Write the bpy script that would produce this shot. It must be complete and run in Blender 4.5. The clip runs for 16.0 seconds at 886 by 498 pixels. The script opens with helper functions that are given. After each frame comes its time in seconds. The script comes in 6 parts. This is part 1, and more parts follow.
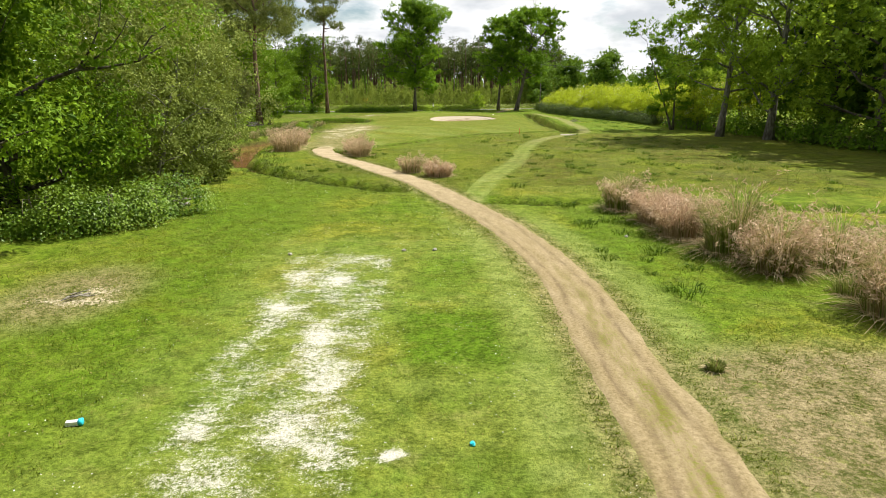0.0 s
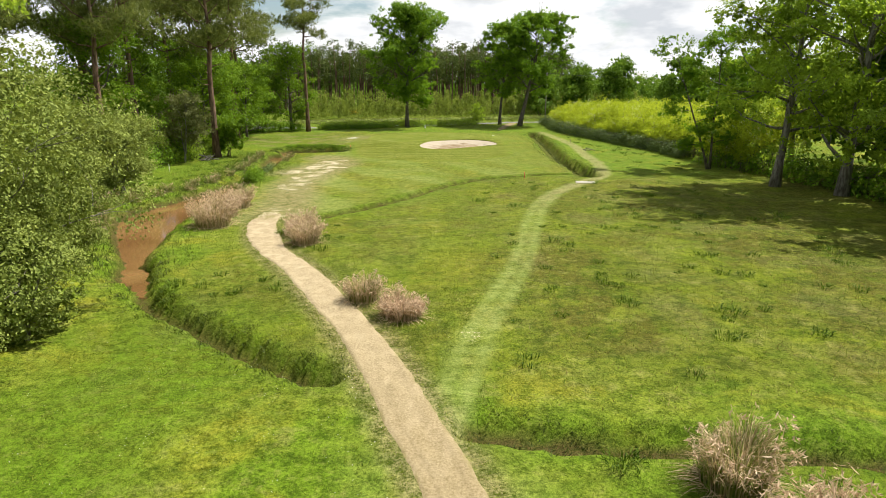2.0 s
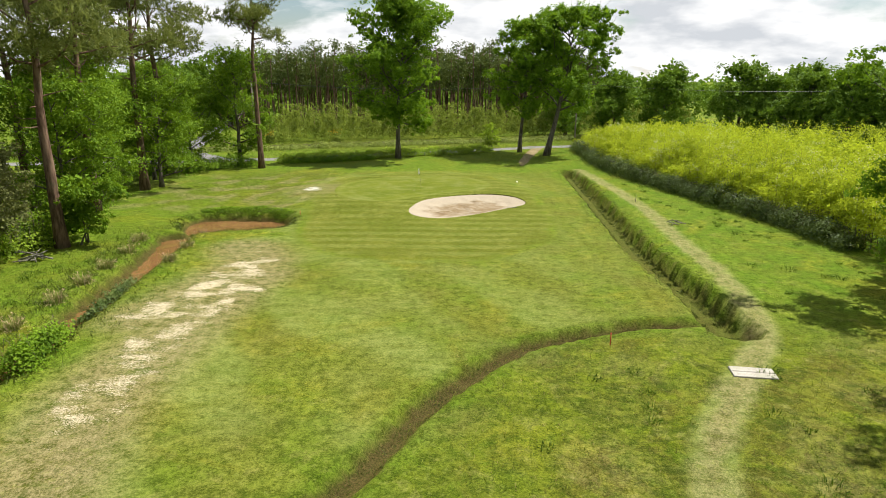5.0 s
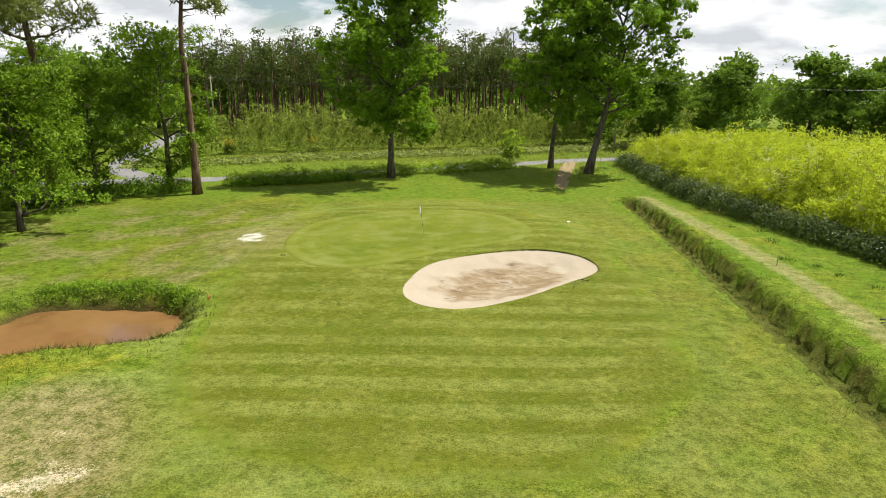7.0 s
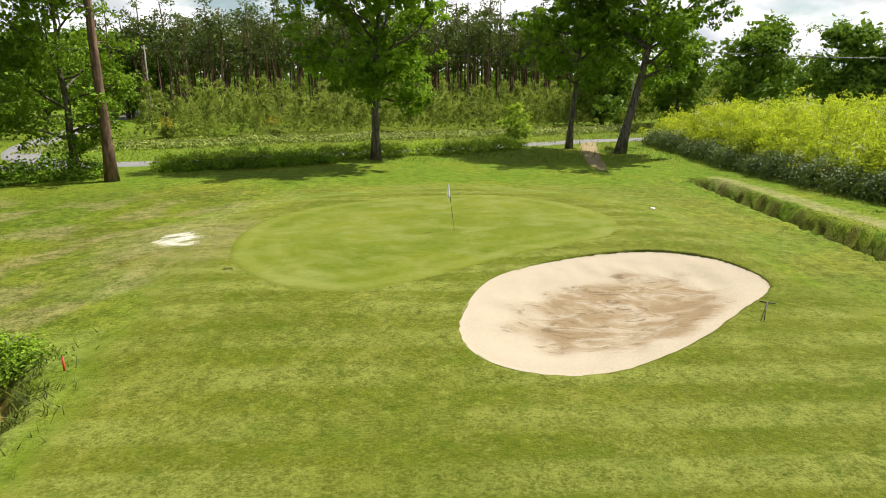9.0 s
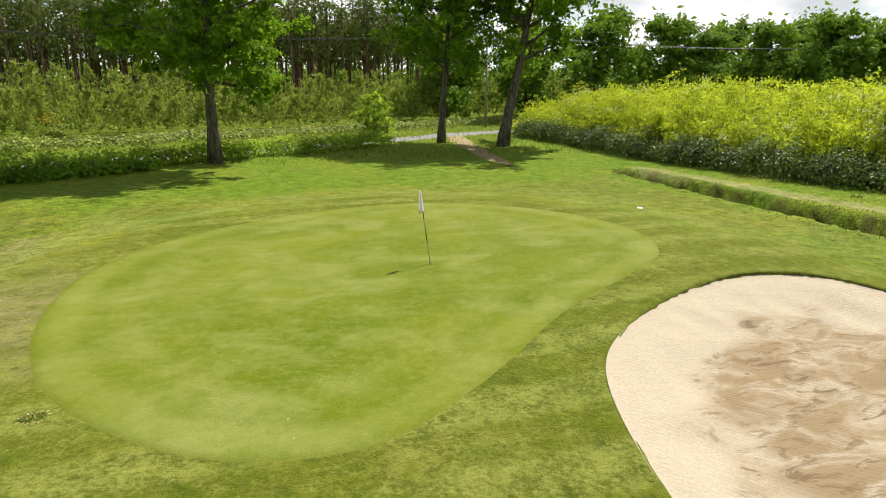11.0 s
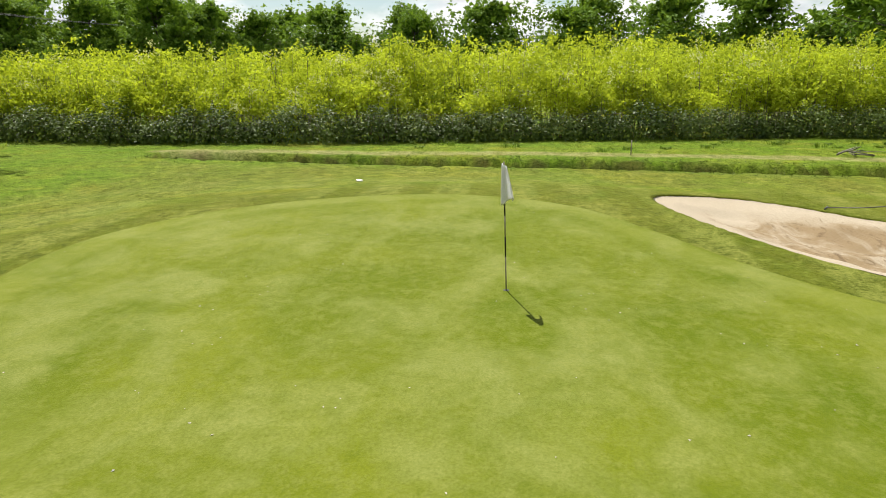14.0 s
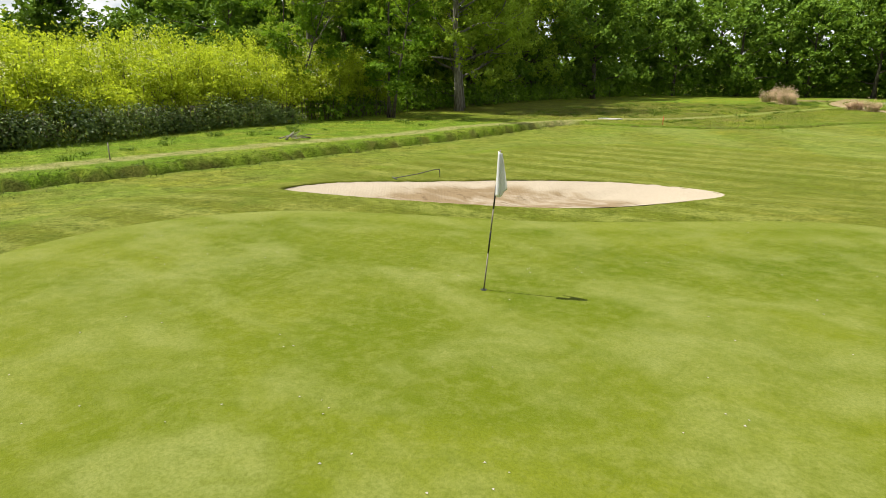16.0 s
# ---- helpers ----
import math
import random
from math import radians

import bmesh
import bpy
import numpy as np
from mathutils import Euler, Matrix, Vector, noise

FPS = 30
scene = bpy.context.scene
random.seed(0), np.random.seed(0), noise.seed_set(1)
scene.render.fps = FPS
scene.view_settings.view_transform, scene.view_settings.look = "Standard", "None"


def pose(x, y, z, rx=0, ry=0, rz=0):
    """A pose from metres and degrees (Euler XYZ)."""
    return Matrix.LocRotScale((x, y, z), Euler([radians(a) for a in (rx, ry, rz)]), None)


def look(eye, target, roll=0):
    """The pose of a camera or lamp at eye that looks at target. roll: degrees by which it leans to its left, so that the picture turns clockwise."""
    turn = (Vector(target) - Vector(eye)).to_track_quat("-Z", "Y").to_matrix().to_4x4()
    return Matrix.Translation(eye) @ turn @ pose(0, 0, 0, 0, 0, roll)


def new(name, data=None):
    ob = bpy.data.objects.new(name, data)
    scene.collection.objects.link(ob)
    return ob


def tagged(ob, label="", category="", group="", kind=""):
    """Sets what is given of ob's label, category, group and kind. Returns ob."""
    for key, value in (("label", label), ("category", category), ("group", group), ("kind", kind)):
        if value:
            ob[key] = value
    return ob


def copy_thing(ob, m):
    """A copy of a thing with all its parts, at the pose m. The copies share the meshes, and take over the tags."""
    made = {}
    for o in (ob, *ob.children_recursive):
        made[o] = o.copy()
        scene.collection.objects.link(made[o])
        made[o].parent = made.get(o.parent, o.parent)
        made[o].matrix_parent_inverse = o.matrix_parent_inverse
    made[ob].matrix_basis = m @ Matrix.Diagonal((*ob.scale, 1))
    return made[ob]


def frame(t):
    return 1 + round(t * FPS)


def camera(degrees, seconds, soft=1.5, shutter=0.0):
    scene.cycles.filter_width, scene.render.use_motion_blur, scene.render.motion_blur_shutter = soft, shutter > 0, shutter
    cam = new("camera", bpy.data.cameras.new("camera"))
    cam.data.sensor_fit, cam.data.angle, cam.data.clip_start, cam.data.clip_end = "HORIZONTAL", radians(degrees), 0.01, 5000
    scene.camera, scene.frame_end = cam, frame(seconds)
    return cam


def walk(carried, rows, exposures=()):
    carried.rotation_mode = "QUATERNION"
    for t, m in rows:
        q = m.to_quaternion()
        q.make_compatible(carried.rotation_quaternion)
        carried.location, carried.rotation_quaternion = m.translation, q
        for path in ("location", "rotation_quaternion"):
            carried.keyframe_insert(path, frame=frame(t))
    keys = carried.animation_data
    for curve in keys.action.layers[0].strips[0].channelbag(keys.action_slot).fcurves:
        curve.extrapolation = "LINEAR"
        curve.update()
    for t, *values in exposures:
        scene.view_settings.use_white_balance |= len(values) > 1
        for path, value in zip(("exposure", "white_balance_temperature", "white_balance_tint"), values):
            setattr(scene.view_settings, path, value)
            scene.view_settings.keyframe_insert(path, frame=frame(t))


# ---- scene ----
cam = camera(70.0, 16.0, soft=0.95)
METRES, EYE, TILT, LEAN, TURN = 140.0, 5.8, 0.0, 0.0, 0.0
ROWS = [
    (0.0, 0.0, 0.0, 0.0, 0.02, -14.37, -0.07),
    (0.5, 0.0033, 0.0253, 0.006, 0.0, -14.46, -0.09),
    (1.0, 0.0062, 0.0535, 0.0133, 0.01, -14.58, -0.11),
    (1.5, 0.0088, 0.0848, 0.0205, 0.08, -14.69, -0.12),
    (2.0, 0.0107, 0.119, 0.0279, 0.21, -14.79, -0.17),
    (2.5, 0.0121, 0.1556, 0.0343, 0.36, -14.88, -0.17),
    (3.0, 0.013, 0.1948, 0.0402, 0.51, -14.95, -0.17),
    (3.5, 0.0132, 0.2368, 0.0467, 0.62, -15.04, -0.19),
    (4.0, 0.0128, 0.2813, 0.0511, 0.66, -15.12, -0.24),
    (6.5, 0.0057, 0.5289, 0.049, 0.54, -15.08, -0.38),
    (7.0, 0.0007, 0.5761, 0.042, 0.5, -14.94, -0.42),
    (7.5, -0.0066, 0.6162, 0.0338, 0.5, -14.93, -0.42),
    (8.0, -0.0137, 0.6456, 0.0249, 0.34, -14.94, -0.37),
    (10.5, -0.0482, 0.7622, 0.0013, -15.33, -14.74, -0.17),
    (11.0, -0.0554, 0.7836, -0.0008, -20.75, -14.7, -0.1),
    (11.5, -0.0635, 0.8038, -0.0031, -27.58, -14.74, -0.01),
    (12.0, -0.0717, 0.8235, -0.0056, -35.72, -14.78, 0.05),
    (12.5, -0.0788, 0.8434, -0.0079, -45.41, -14.96, 0.07),
    (13.0, -0.0845, 0.8634, -0.01, -56.32, -15.17, 0.06),
    (13.5, -0.0872, 0.8842, -0.0116, -68.97, -15.34, 0.08),
    (14.0, -0.086, 0.9046, -0.0125, -82.96, -15.45, 0.03),
    (14.5, -0.0811, 0.923, -0.0131, -97.49, -15.43, -0.14),
    (15.0, -0.0732, 0.9393, -0.0135, -112.32, -15.43, -0.21),
    (15.5, -0.0622, 0.9532, -0.0141, -128.35, -15.42, -0.32),
    (16.0, -0.0486, 0.9637, -0.0146, -143.53, -15.37, -0.43),
]
walk(cam, [(t, pose(0, 0, EYE, TILT, LEAN, TURN) @ pose(METRES * x, METRES * y, METRES * z, 90 + pitch, roll, yaw)) for t, x, y, z, yaw, pitch, roll in ROWS],
     exposures=[(0.0, 0.94), (2.5, 0.92), (3.5, 0.87), (6.5, 0.84), (8.0, 0.92), (16.0, 0.92)])

# ---- world and sun ----
TO_SUN = Vector((1.22, 0.65, 2.22)).normalized()
world = bpy.data.worlds.new("sky")
scene.world = world
world.use_nodes = True
wt = world.node_tree
wt.nodes.clear()


def node(tree, kind, **settings):
    n = tree.nodes.new(kind)
    for key, value in settings.items():
        if key in n.inputs:
            n.inputs[key].default_value = value
    return n


def wire(tree, a, b):
    tree.links.new(a, b)
    return b


sky = wt.nodes.new("ShaderNodeTexSky")
sky.sky_type = "NISHITA"
sky.sun_disc = False
sky.sun_elevation = math.asin(TO_SUN.z)
sky.sun_rotation = math.atan2(TO_SUN.x, TO_SUN.y)
sky.air_density, sky.dust_density, sky.ozone_density = 1.2, 0.6, 2.0
# broken cumulus on a flat layer high above the place
wcoord = wt.nodes.new("ShaderNodeTexCoord")
wsep = wt.nodes.new("ShaderNodeSeparateXYZ")
wire(wt, wcoord.outputs["Generated"], wsep.inputs[0])
wup = wt.nodes.new("ShaderNodeMath"); wup.operation = "MAXIMUM"; wup.inputs[1].default_value = 0.0
wire(wt, wsep.outputs["Z"], wup.inputs[0])
wlift = wt.nodes.new("ShaderNodeMath"); wlift.operation = "ADD"; wlift.inputs[1].default_value = 0.30
wire(wt, wup.outputs[0], wlift.inputs[0])
wdiv = wt.nodes.new("ShaderNodeVectorMath"); wdiv.operation = "DIVIDE"
wcomb = wt.nodes.new("ShaderNodeCombineXYZ")
for k in range(3):
    wire(wt, wlift.outputs[0], wcomb.inputs[k])
wire(wt, wcoord.outputs["Generated"], wdiv.inputs[0])
wire(wt, wcomb.outputs[0], wdiv.inputs[1])
cloud = wt.nodes.new("ShaderNodeTexNoise")
cloud.inputs["Scale"].default_value, cloud.inputs["Detail"].default_value, cloud.inputs["Roughness"].default_value = 1.9, 9.0, 0.56
cloud.inputs["Distortion"].default_value = 0.25
wire(wt, wdiv.outputs[0], cloud.inputs["Vector"])
cover = wt.nodes.new("ShaderNodeValToRGB")
cover.color_ramp.elements[0].position, cover.color_ramp.elements[1].position = 0.41, 0.53
low = wt.nodes.new("ShaderNodeMapRange")
low.inputs[1].default_value, low.inputs[2].default_value, low.inputs[3].default_value, low.inputs[4].default_value = 0.0, 0.16, 0.16, 0.0
wire(wt, wsep.outputs["Z"], low.inputs[0])
thicker = wt.nodes.new("ShaderNodeMath"); thicker.operation = "ADD"
wire(wt, cloud.outputs["Fac"], thicker.inputs[0])
wire(wt, low.outputs[0], thicker.inputs[1])
wire(wt, thicker.outputs[0], cover.inputs["Fac"])
belly = wt.nodes.new("ShaderNodeTexNoise")
belly.inputs["Scale"].default_value, belly.inputs["Detail"].default_value = 3.4, 6.0
wire(wt, wdiv.outputs[0], belly.inputs["Vector"])
tone = wt.nodes.new("ShaderNodeValToRGB")
tone.color_ramp.elements[0].position, tone.color_ramp.elements[1].position = 0.34, 0.52
tone.color_ramp.elements[0].color, tone.color_ramp.elements[1].color = (6.9, 7.2, 7.6, 1), (10.8, 10.8, 10.8, 1)
wire(wt, belly.outputs["Fac"], tone.inputs["Fac"])
wmix = wt.nodes.new("ShaderNodeMix"); wmix.data_type = "RGBA"
wire(wt, cover.outputs["Color"], wmix.inputs[0])
wire(wt, sky.outputs["Color"], wmix.inputs[6])
wire(wt, tone.outputs["Color"], wmix.inputs[7])
wbg = wt.nodes.new("ShaderNodeBackground")
wbg.inputs["Strength"].default_value = 0.055
wire(wt, wmix.outputs[2], wbg.inputs["Color"])
wout = wt.nodes.new("ShaderNodeOutputWorld")
wire(wt, wbg.outputs[0], wout.inputs[0])

sun = new("sun", bpy.data.lights.new("sun", "SUN"))
sun.data.energy, sun.data.angle, sun.data.color = 5.0, radians(0.53), (1.0, 0.95, 0.86)
sun.matrix_world = look(TO_SUN * 200, (0, 0, 0))


# ---- materials ----
class Mat:
    """A node material with short ways to make the usual nodes."""

    def __init__(self, name):
        self.m = bpy.data.materials.new(name)
        self.m.use_nodes = True
        self.t = self.m.node_tree
        self.t.nodes.clear()
        self.out = self.t.nodes.new("ShaderNodeOutputMaterial")
        self.co = self.t.nodes.new("ShaderNodeTexCoord").outputs["Object"]

    def noise(self, scale, detail=4.0, rough=0.55, stretch=None, distort=0.0):
        n = self.t.nodes.new("ShaderNodeTexNoise")
        n.inputs["Scale"].default_value, n.inputs["Detail"].default_value = scale, detail
        n.inputs["Roughness"].default_value, n.inputs["Distortion"].default_value = rough, distort
        v = self.co
        if stretch:
            mp = self.t.nodes.new("ShaderNodeMapping")
            mp.inputs["Scale"].default_value = stretch
            self.t.links.new(v, mp.inputs["Vector"])
            v = mp.outputs[0]
        self.t.links.new(v, n.inputs["Vector"])
        return n.outputs["Fac"]

    def attr(self, name):
        a = self.t.nodes.new("ShaderNodeAttribute")
        a.attribute_name = name
        return a.outputs["Fac"]

    def island(self):
        return self.t.nodes.new("ShaderNodeNewGeometry").outputs["Random Per Island"]

    def math(self, op, a, b=0.0, c=0.0):
        n = self.t.nodes.new("ShaderNodeMath")
        n.operation = op
        for k, v in enumerate((a, b, c)):
            if isinstance(v, (int, float)):
                n.inputs[k].default_value = v
            else:
                self.t.links.new(v, n.inputs[k])
        return n.outputs[0]

    def span(self, v, a, b, lo=0.0, hi=1.0):
        n = self.t.nodes.new("ShaderNodeMapRange")
        n.interpolation_type = "SMOOTHSTEP"
        self.t.links.new(v, n.inputs[0])
        for k, w in enumerate((a, b, lo, hi)):
            n.inputs[k + 1].default_value = w
        return n.outputs[0]

    def mix(self, f, a, b):
        n = self.t.nodes.new("ShaderNodeMix")
        n.data_type = "RGBA"
        for k, v in ((0, f), (6, a), (7, b)):
            if isinstance(v, (int, float)):
                n.inputs[k].default_value = v
            elif isinstance(v, tuple):
                n.inputs[k].default_value = (*v, 1.0)
            else:
                self.t.links.new(v, n.inputs[k])
        return n.outputs[2]

    def bump(self, h, dist, strength=1.0):
        n = self.t.nodes.new("ShaderNodeBump")
        n.inputs["Distance"].default_value, n.inputs["Strength"].default_value = dist, strength
        self.t.links.new(h, n.inputs["Height"])
        return n.outputs[0]

    def shade(self, colour, rough=0.8, normal=None, metal=0.0, spec=0.3, through_light=0.0, through_colour=None, sheen=None):
        p = self.t.nodes.new("ShaderNodeBsdfPrincipled")
        for key, v in (("Base Color", colour), ("Roughness", rough), ("Metallic", metal), ("Specular IOR Level", spec), ("Normal", normal)):
            if v is None:
                continue
            if isinstance(v, tuple):
                p.inputs[key].default_value = (*v, 1.0)
            elif isinstance(v, (int, float)):
                p.inputs[key].default_value = v
            else:
                self.t.links.new(v, p.inputs[key])
        if sheen:
            p.inputs["Sheen Weight"].default_value, p.inputs["Sheen Roughness"].default_value = sheen[0], sheen[1]
            p.inputs["Sheen Tint"].default_value = (*sheen[2], 1.0)
        s = p.outputs[0]
        if through_light:
            tr = self.t.nodes.new("ShaderNodeBsdfTranslucent")
            c = through_colour or colour
            if isinstance(c, tuple):
                tr.inputs[0].default_value = (*c, 1.0)
            else:
                self.t.links.new(c, tr.inputs[0])
            mx = self.t.nodes.new("ShaderNodeMixShader")
            mx.inputs[0].default_value = through_light
            self.t.links.new(s, mx.inputs[1])
            self.t.links.new(tr.outputs[0], mx.inputs[2])
            s = mx.outputs[0]
        self.t.links.new(s, self.out.inputs[0])
        return self.m


def leaf_material(name, dark, light, rough=0.6, glow=0.35, spec=0.08):
    m = Mat(name)
    broad, spray = m.noise(0.35, 2.0), m.noise(1.1, 3.0, 0.6)
    f = m.math("MULTIPLY_ADD", m.island(), 0.26, m.math("ADD", m.math("MULTIPLY", m.span(broad, 0.38, 0.62), 0.28), m.math("MULTIPLY", m.span(spray, 0.36, 0.64), 0.42)))
    c = m.mix(f, dark, light)
    bright = m.mix(0.5, c, (light[0] * 1.35, light[1] * 1.3, light[2] * 0.7))
    return m.shade(c, rough, spec=spec, through_light=glow, through_colour=bright)


def bark_material(name, dark, light, scale=6.0):
    m = Mat(name)
    a = m.noise(scale, 6.0, 0.6, (1, 1, 0.22))
    b = m.noise(0.7, 3.0)
    c = m.mix(m.span(a, 0.35, 0.68), dark, light)
    c = m.mix(m.span(b, 0.5, 0.75, 0.0, 0.45), c, (0.10, 0.12, 0.06))
    return m.shade(c, 0.9, m.bump(a, 0.03, 0.8), spec=0.15)


def plain_material(name, colour, rough=0.6, wear=0.25, scale=14.0, metal=0.0):
    m = Mat(name)
    a = m.noise(scale, 5.0)
    c = m.mix(m.span(a, 0.4, 0.7, 0.0, wear), colour, tuple(v * 0.45 for v in colour))
    return m.shade(c, rough, m.bump(a, 0.004, 0.4), metal=metal)


def ground_material():
    m = Mat("turf")
    fine, mid, broad, huge = m.noise(11.0, 6.0, 0.75), m.noise(1.6, 6.0, 0.7), m.noise(0.22, 5.0, 0.6), m.noise(0.06, 3.0)
    streak = m.noise(0.9, 6.0, 0.7, (0.5, 1.5, 1.0))
    speck = m.noise(30.0, 4.0, 0.75)
    tuft = m.math("ADD", m.math("MULTIPLY", fine, 0.58), m.math("MULTIPLY", mid, 0.42))
    drift = m.noise(0.16, 6.0, 0.68, None, 0.6)
    worn = m.noise(0.42, 6.0, 0.72, None, 0.8)
    # rough grass
    c = m.mix(m.span(tuft, 0.39, 0.62), (0.030, 0.051, 0.002), (0.189, 0.237, 0.025))
    c = m.mix(m.span(broad, 0.42, 0.60), c, m.mix(m.span(tuft, 0.39, 0.62), (0.025, 0.057, 0.002), (0.134, 0.216, 0.013)))
    c = m.mix(m.span(drift, 0.50, 0.62, 0.0, 0.8), c, m.mix(m.span(tuft, 0.39, 0.62), (0.062, 0.070, 0.003), (0.257, 0.254, 0.025)))
    # yellow, half dry meadow
    dry = m.mix(m.span(tuft, 0.39, 0.62), (0.022, 0.028, 0.003), (0.110, 0.106, 0.015))
    c = m.mix(m.math("MULTIPLY", m.attr("meadow"), m.span(m.math("ADD", m.math("MULTIPLY", broad, 0.65), m.math("MULTIPLY", mid, 0.35)), 0.36, 0.60)), c, dry)
    c = m.mix(m.math("MULTIPLY", m.attr("meadow"), m.span(m.math("ADD", m.math("MULTIPLY", huge, 0.5), m.math("MULTIPLY", m.noise(0.5, 5.0, 0.65), 0.5)), 0.47, 0.58, 0.0, 0.85)), c, m.mix(m.span(tuft, 0.39, 0.62), (0.018, 0.020, 0.003), (0.079, 0.070, 0.013)))
    c = m.mix(m.math("MULTIPLY", m.attr("meadow"), m.span(worn, 0.46, 0.36, 0.0, 0.85)), c, m.mix(m.span(tuft, 0.39, 0.62), (0.041, 0.059, 0.003), (0.181, 0.203, 0.015)))
    c = m.mix(m.math("MULTIPLY", m.attr("meadow"), m.span(drift, 0.47, 0.36, 0.0, 0.75)), c, m.mix(m.span(tuft, 0.39, 0.62), (0.012, 0.024, 0.001), (0.063, 0.089, 0.006)))
    tussock = m.noise(2.4, 6.0, 0.72)
    c = m.mix(m.math("MULTIPLY", m.attr("meadow"), m.span(tussock, 0.50, 0.62, 0.0, 0.6)), c, (0.024, 0.036, 0.003))
    c = m.mix(m.math("MULTIPLY", m.attr("meadow"), m.span(tussock, 0.47, 0.36, 0.0, 0.45)), c, (0.190, 0.205, 0.022))
    meadow = m.attr("meadow")
    drifts, spots = m.noise(0.2, 5.0, 0.62, (1.0, 0.75, 1.0), 0.8), m.noise(0.62, 5.0, 0.66, None, 0.5)
    c = m.mix(m.math("MULTIPLY", meadow, m.span(drifts, 0.52, 0.60, 0.0, 0.8)), c, m.mix(m.span(tuft, 0.39, 0.62), (0.034, 0.058, 0.002), (0.165, 0.205, 0.010)))
    c = m.mix(m.math("MULTIPLY", meadow, m.span(drifts, 0.46, 0.38, 0.0, 0.75)), c, m.mix(m.span(tuft, 0.39, 0.62), (0.026, 0.024, 0.004), (0.108, 0.096, 0.016)))
    c = m.mix(m.math("MULTIPLY", meadow, m.span(spots, 0.56, 0.63, 0.0, 0.7)), c, (0.020, 0.036, 0.003))
    c = m.mix(m.math("MULTIPLY", meadow, m.span(spots, 0.43, 0.36, 0.0, 0.5)), c, (0.160, 0.180, 0.020))
    # worn and bleached places, darker clover
    blot = m.noise(0.75, 6.0, 0.7)
    c = m.mix(m.span(blot, 0.54, 0.66, 0.0, 0.65), c, m.mix(m.span(tuft, 0.39, 0.62), (0.067, 0.077, 0.013), (0.241, 0.236, 0.065)))
    c = m.mix(m.span(blot, 0.46, 0.36, 0.0, 0.6), c, m.mix(m.span(tuft, 0.39, 0.62), (0.014, 0.036, 0.001), (0.078, 0.131, 0.007)))
    # lush strips
    lush = m.mix(m.span(tuft, 0.39, 0.62), (0.017, 0.045, 0.001), (0.103, 0.186, 0.010))
    c = m.mix(m.math("MULTIPLY", m.attr("lush"), m.span(mid, 0.3, 0.6, 0.35, 1.0)), c, lush)
    # short mown turf, pale where the mower turned it
    mown = m.mix(m.span(tuft, 0.39, 0.62), (0.040, 0.050, 0.005), (0.137, 0.140, 0.024))
    pale = m.mix(m.span(m.math("ADD", m.math("MULTIPLY", streak, 0.5), m.math("MULTIPLY", fine, 0.5)), 0.36, 0.64), (0.092, 0.128, 0.022), (0.250, 0.292, 0.086))
    mown = m.mix(m.span(worn, 0.48, 0.66, 0.0, 0.6), mown, m.mix(m.span(tuft, 0.39, 0.62), (0.068, 0.073, 0.010), (0.209, 0.197, 0.050)))
    mown = m.mix(m.span(worn, 0.48, 0.34, 0.0, 0.45), mown, m.mix(m.span(tuft, 0.39, 0.62), (0.027, 0.041, 0.003), (0.112, 0.126, 0.014)))
    c = m.mix(m.attr("mown"), c, mown)
    c = m.mix(m.math("MULTIPLY", m.attr("pale"), m.span(mid, 0.28, 0.6, 0.35, 1.0)), c, pale)
    # fringe of the green in faint mowing bands
    wave = m.t.nodes.new("ShaderNodeTexWave")
    wave.wave_type, wave.bands_direction = "BANDS", "Y"
    wave.inputs["Scale"].default_value, wave.inputs["Distortion"].default_value, wave.inputs["Detail"].default_value = 0.15, 1.6, 2.0
    wave.inputs["Detail Scale"].default_value = 0.25
    m.t.links.new(m.co, wave.inputs["Vector"])
    bandf = m.math("MULTIPLY", m.span(wave.outputs["Fac"], 0.25, 0.75), m.span(m.noise(0.09, 3.0), 0.38, 0.54, 0.1, 0.62))
    band = m.mix(m.span(broad, 0.34, 0.66), (0.070, 0.090, 0.006), (0.112, 0.124, 0.014))
    band = m.mix(m.span(mid, 0.47, 0.62, 0.0, 0.6), band, (0.185, 0.180, 0.034))
    band = m.mix(m.span(worn, 0.48, 0.62, 0.0, 0.5), band, (0.190, 0.186, 0.040))
    band = m.mix(m.span(worn, 0.47, 0.36, 0.0, 0.5), band, (0.076, 0.104, 0.006))
    band = m.mix(m.span(drift, 0.47, 0.38, 0.0, 0.5), band, (0.082, 0.108, 0.008))
    band = m.mix(bandf, band, (0.200, 0.216, 0.050))
    c = m.mix(m.attr("fringe"), c, m.mix(m.span(tuft, 0.43, 0.58, 0.0, 0.8), band, (0.046, 0.064, 0.004)))
    # thin grass and bare sandy soil
    thin = m.mix(m.span(tuft, 0.39, 0.62), (0.060, 0.048, 0.018), (0.300, 0.245, 0.135))
    c = m.mix(m.math("MULTIPLY", m.attr("thin"), m.span(m.math("ADD", m.math("MULTIPLY", fine, 0.5), m.math("MULTIPLY", mid, 0.5)), 0.33, 0.53)), c, thin)
    sand = m.mix(m.span(fine, 0.35, 0.65), (0.33, 0.27, 0.165), (0.53, 0.46, 0.335))
    patchy = m.math("ADD", m.math("MULTIPLY", streak, 0.38), m.math("ADD", m.math("MULTIPLY", speck, 0.30), m.math("MULTIPLY", fine, 0.32)))
    edge = m.math("ADD", m.math("MULTIPLY", m.attr("sandy"), 0.22), patchy)
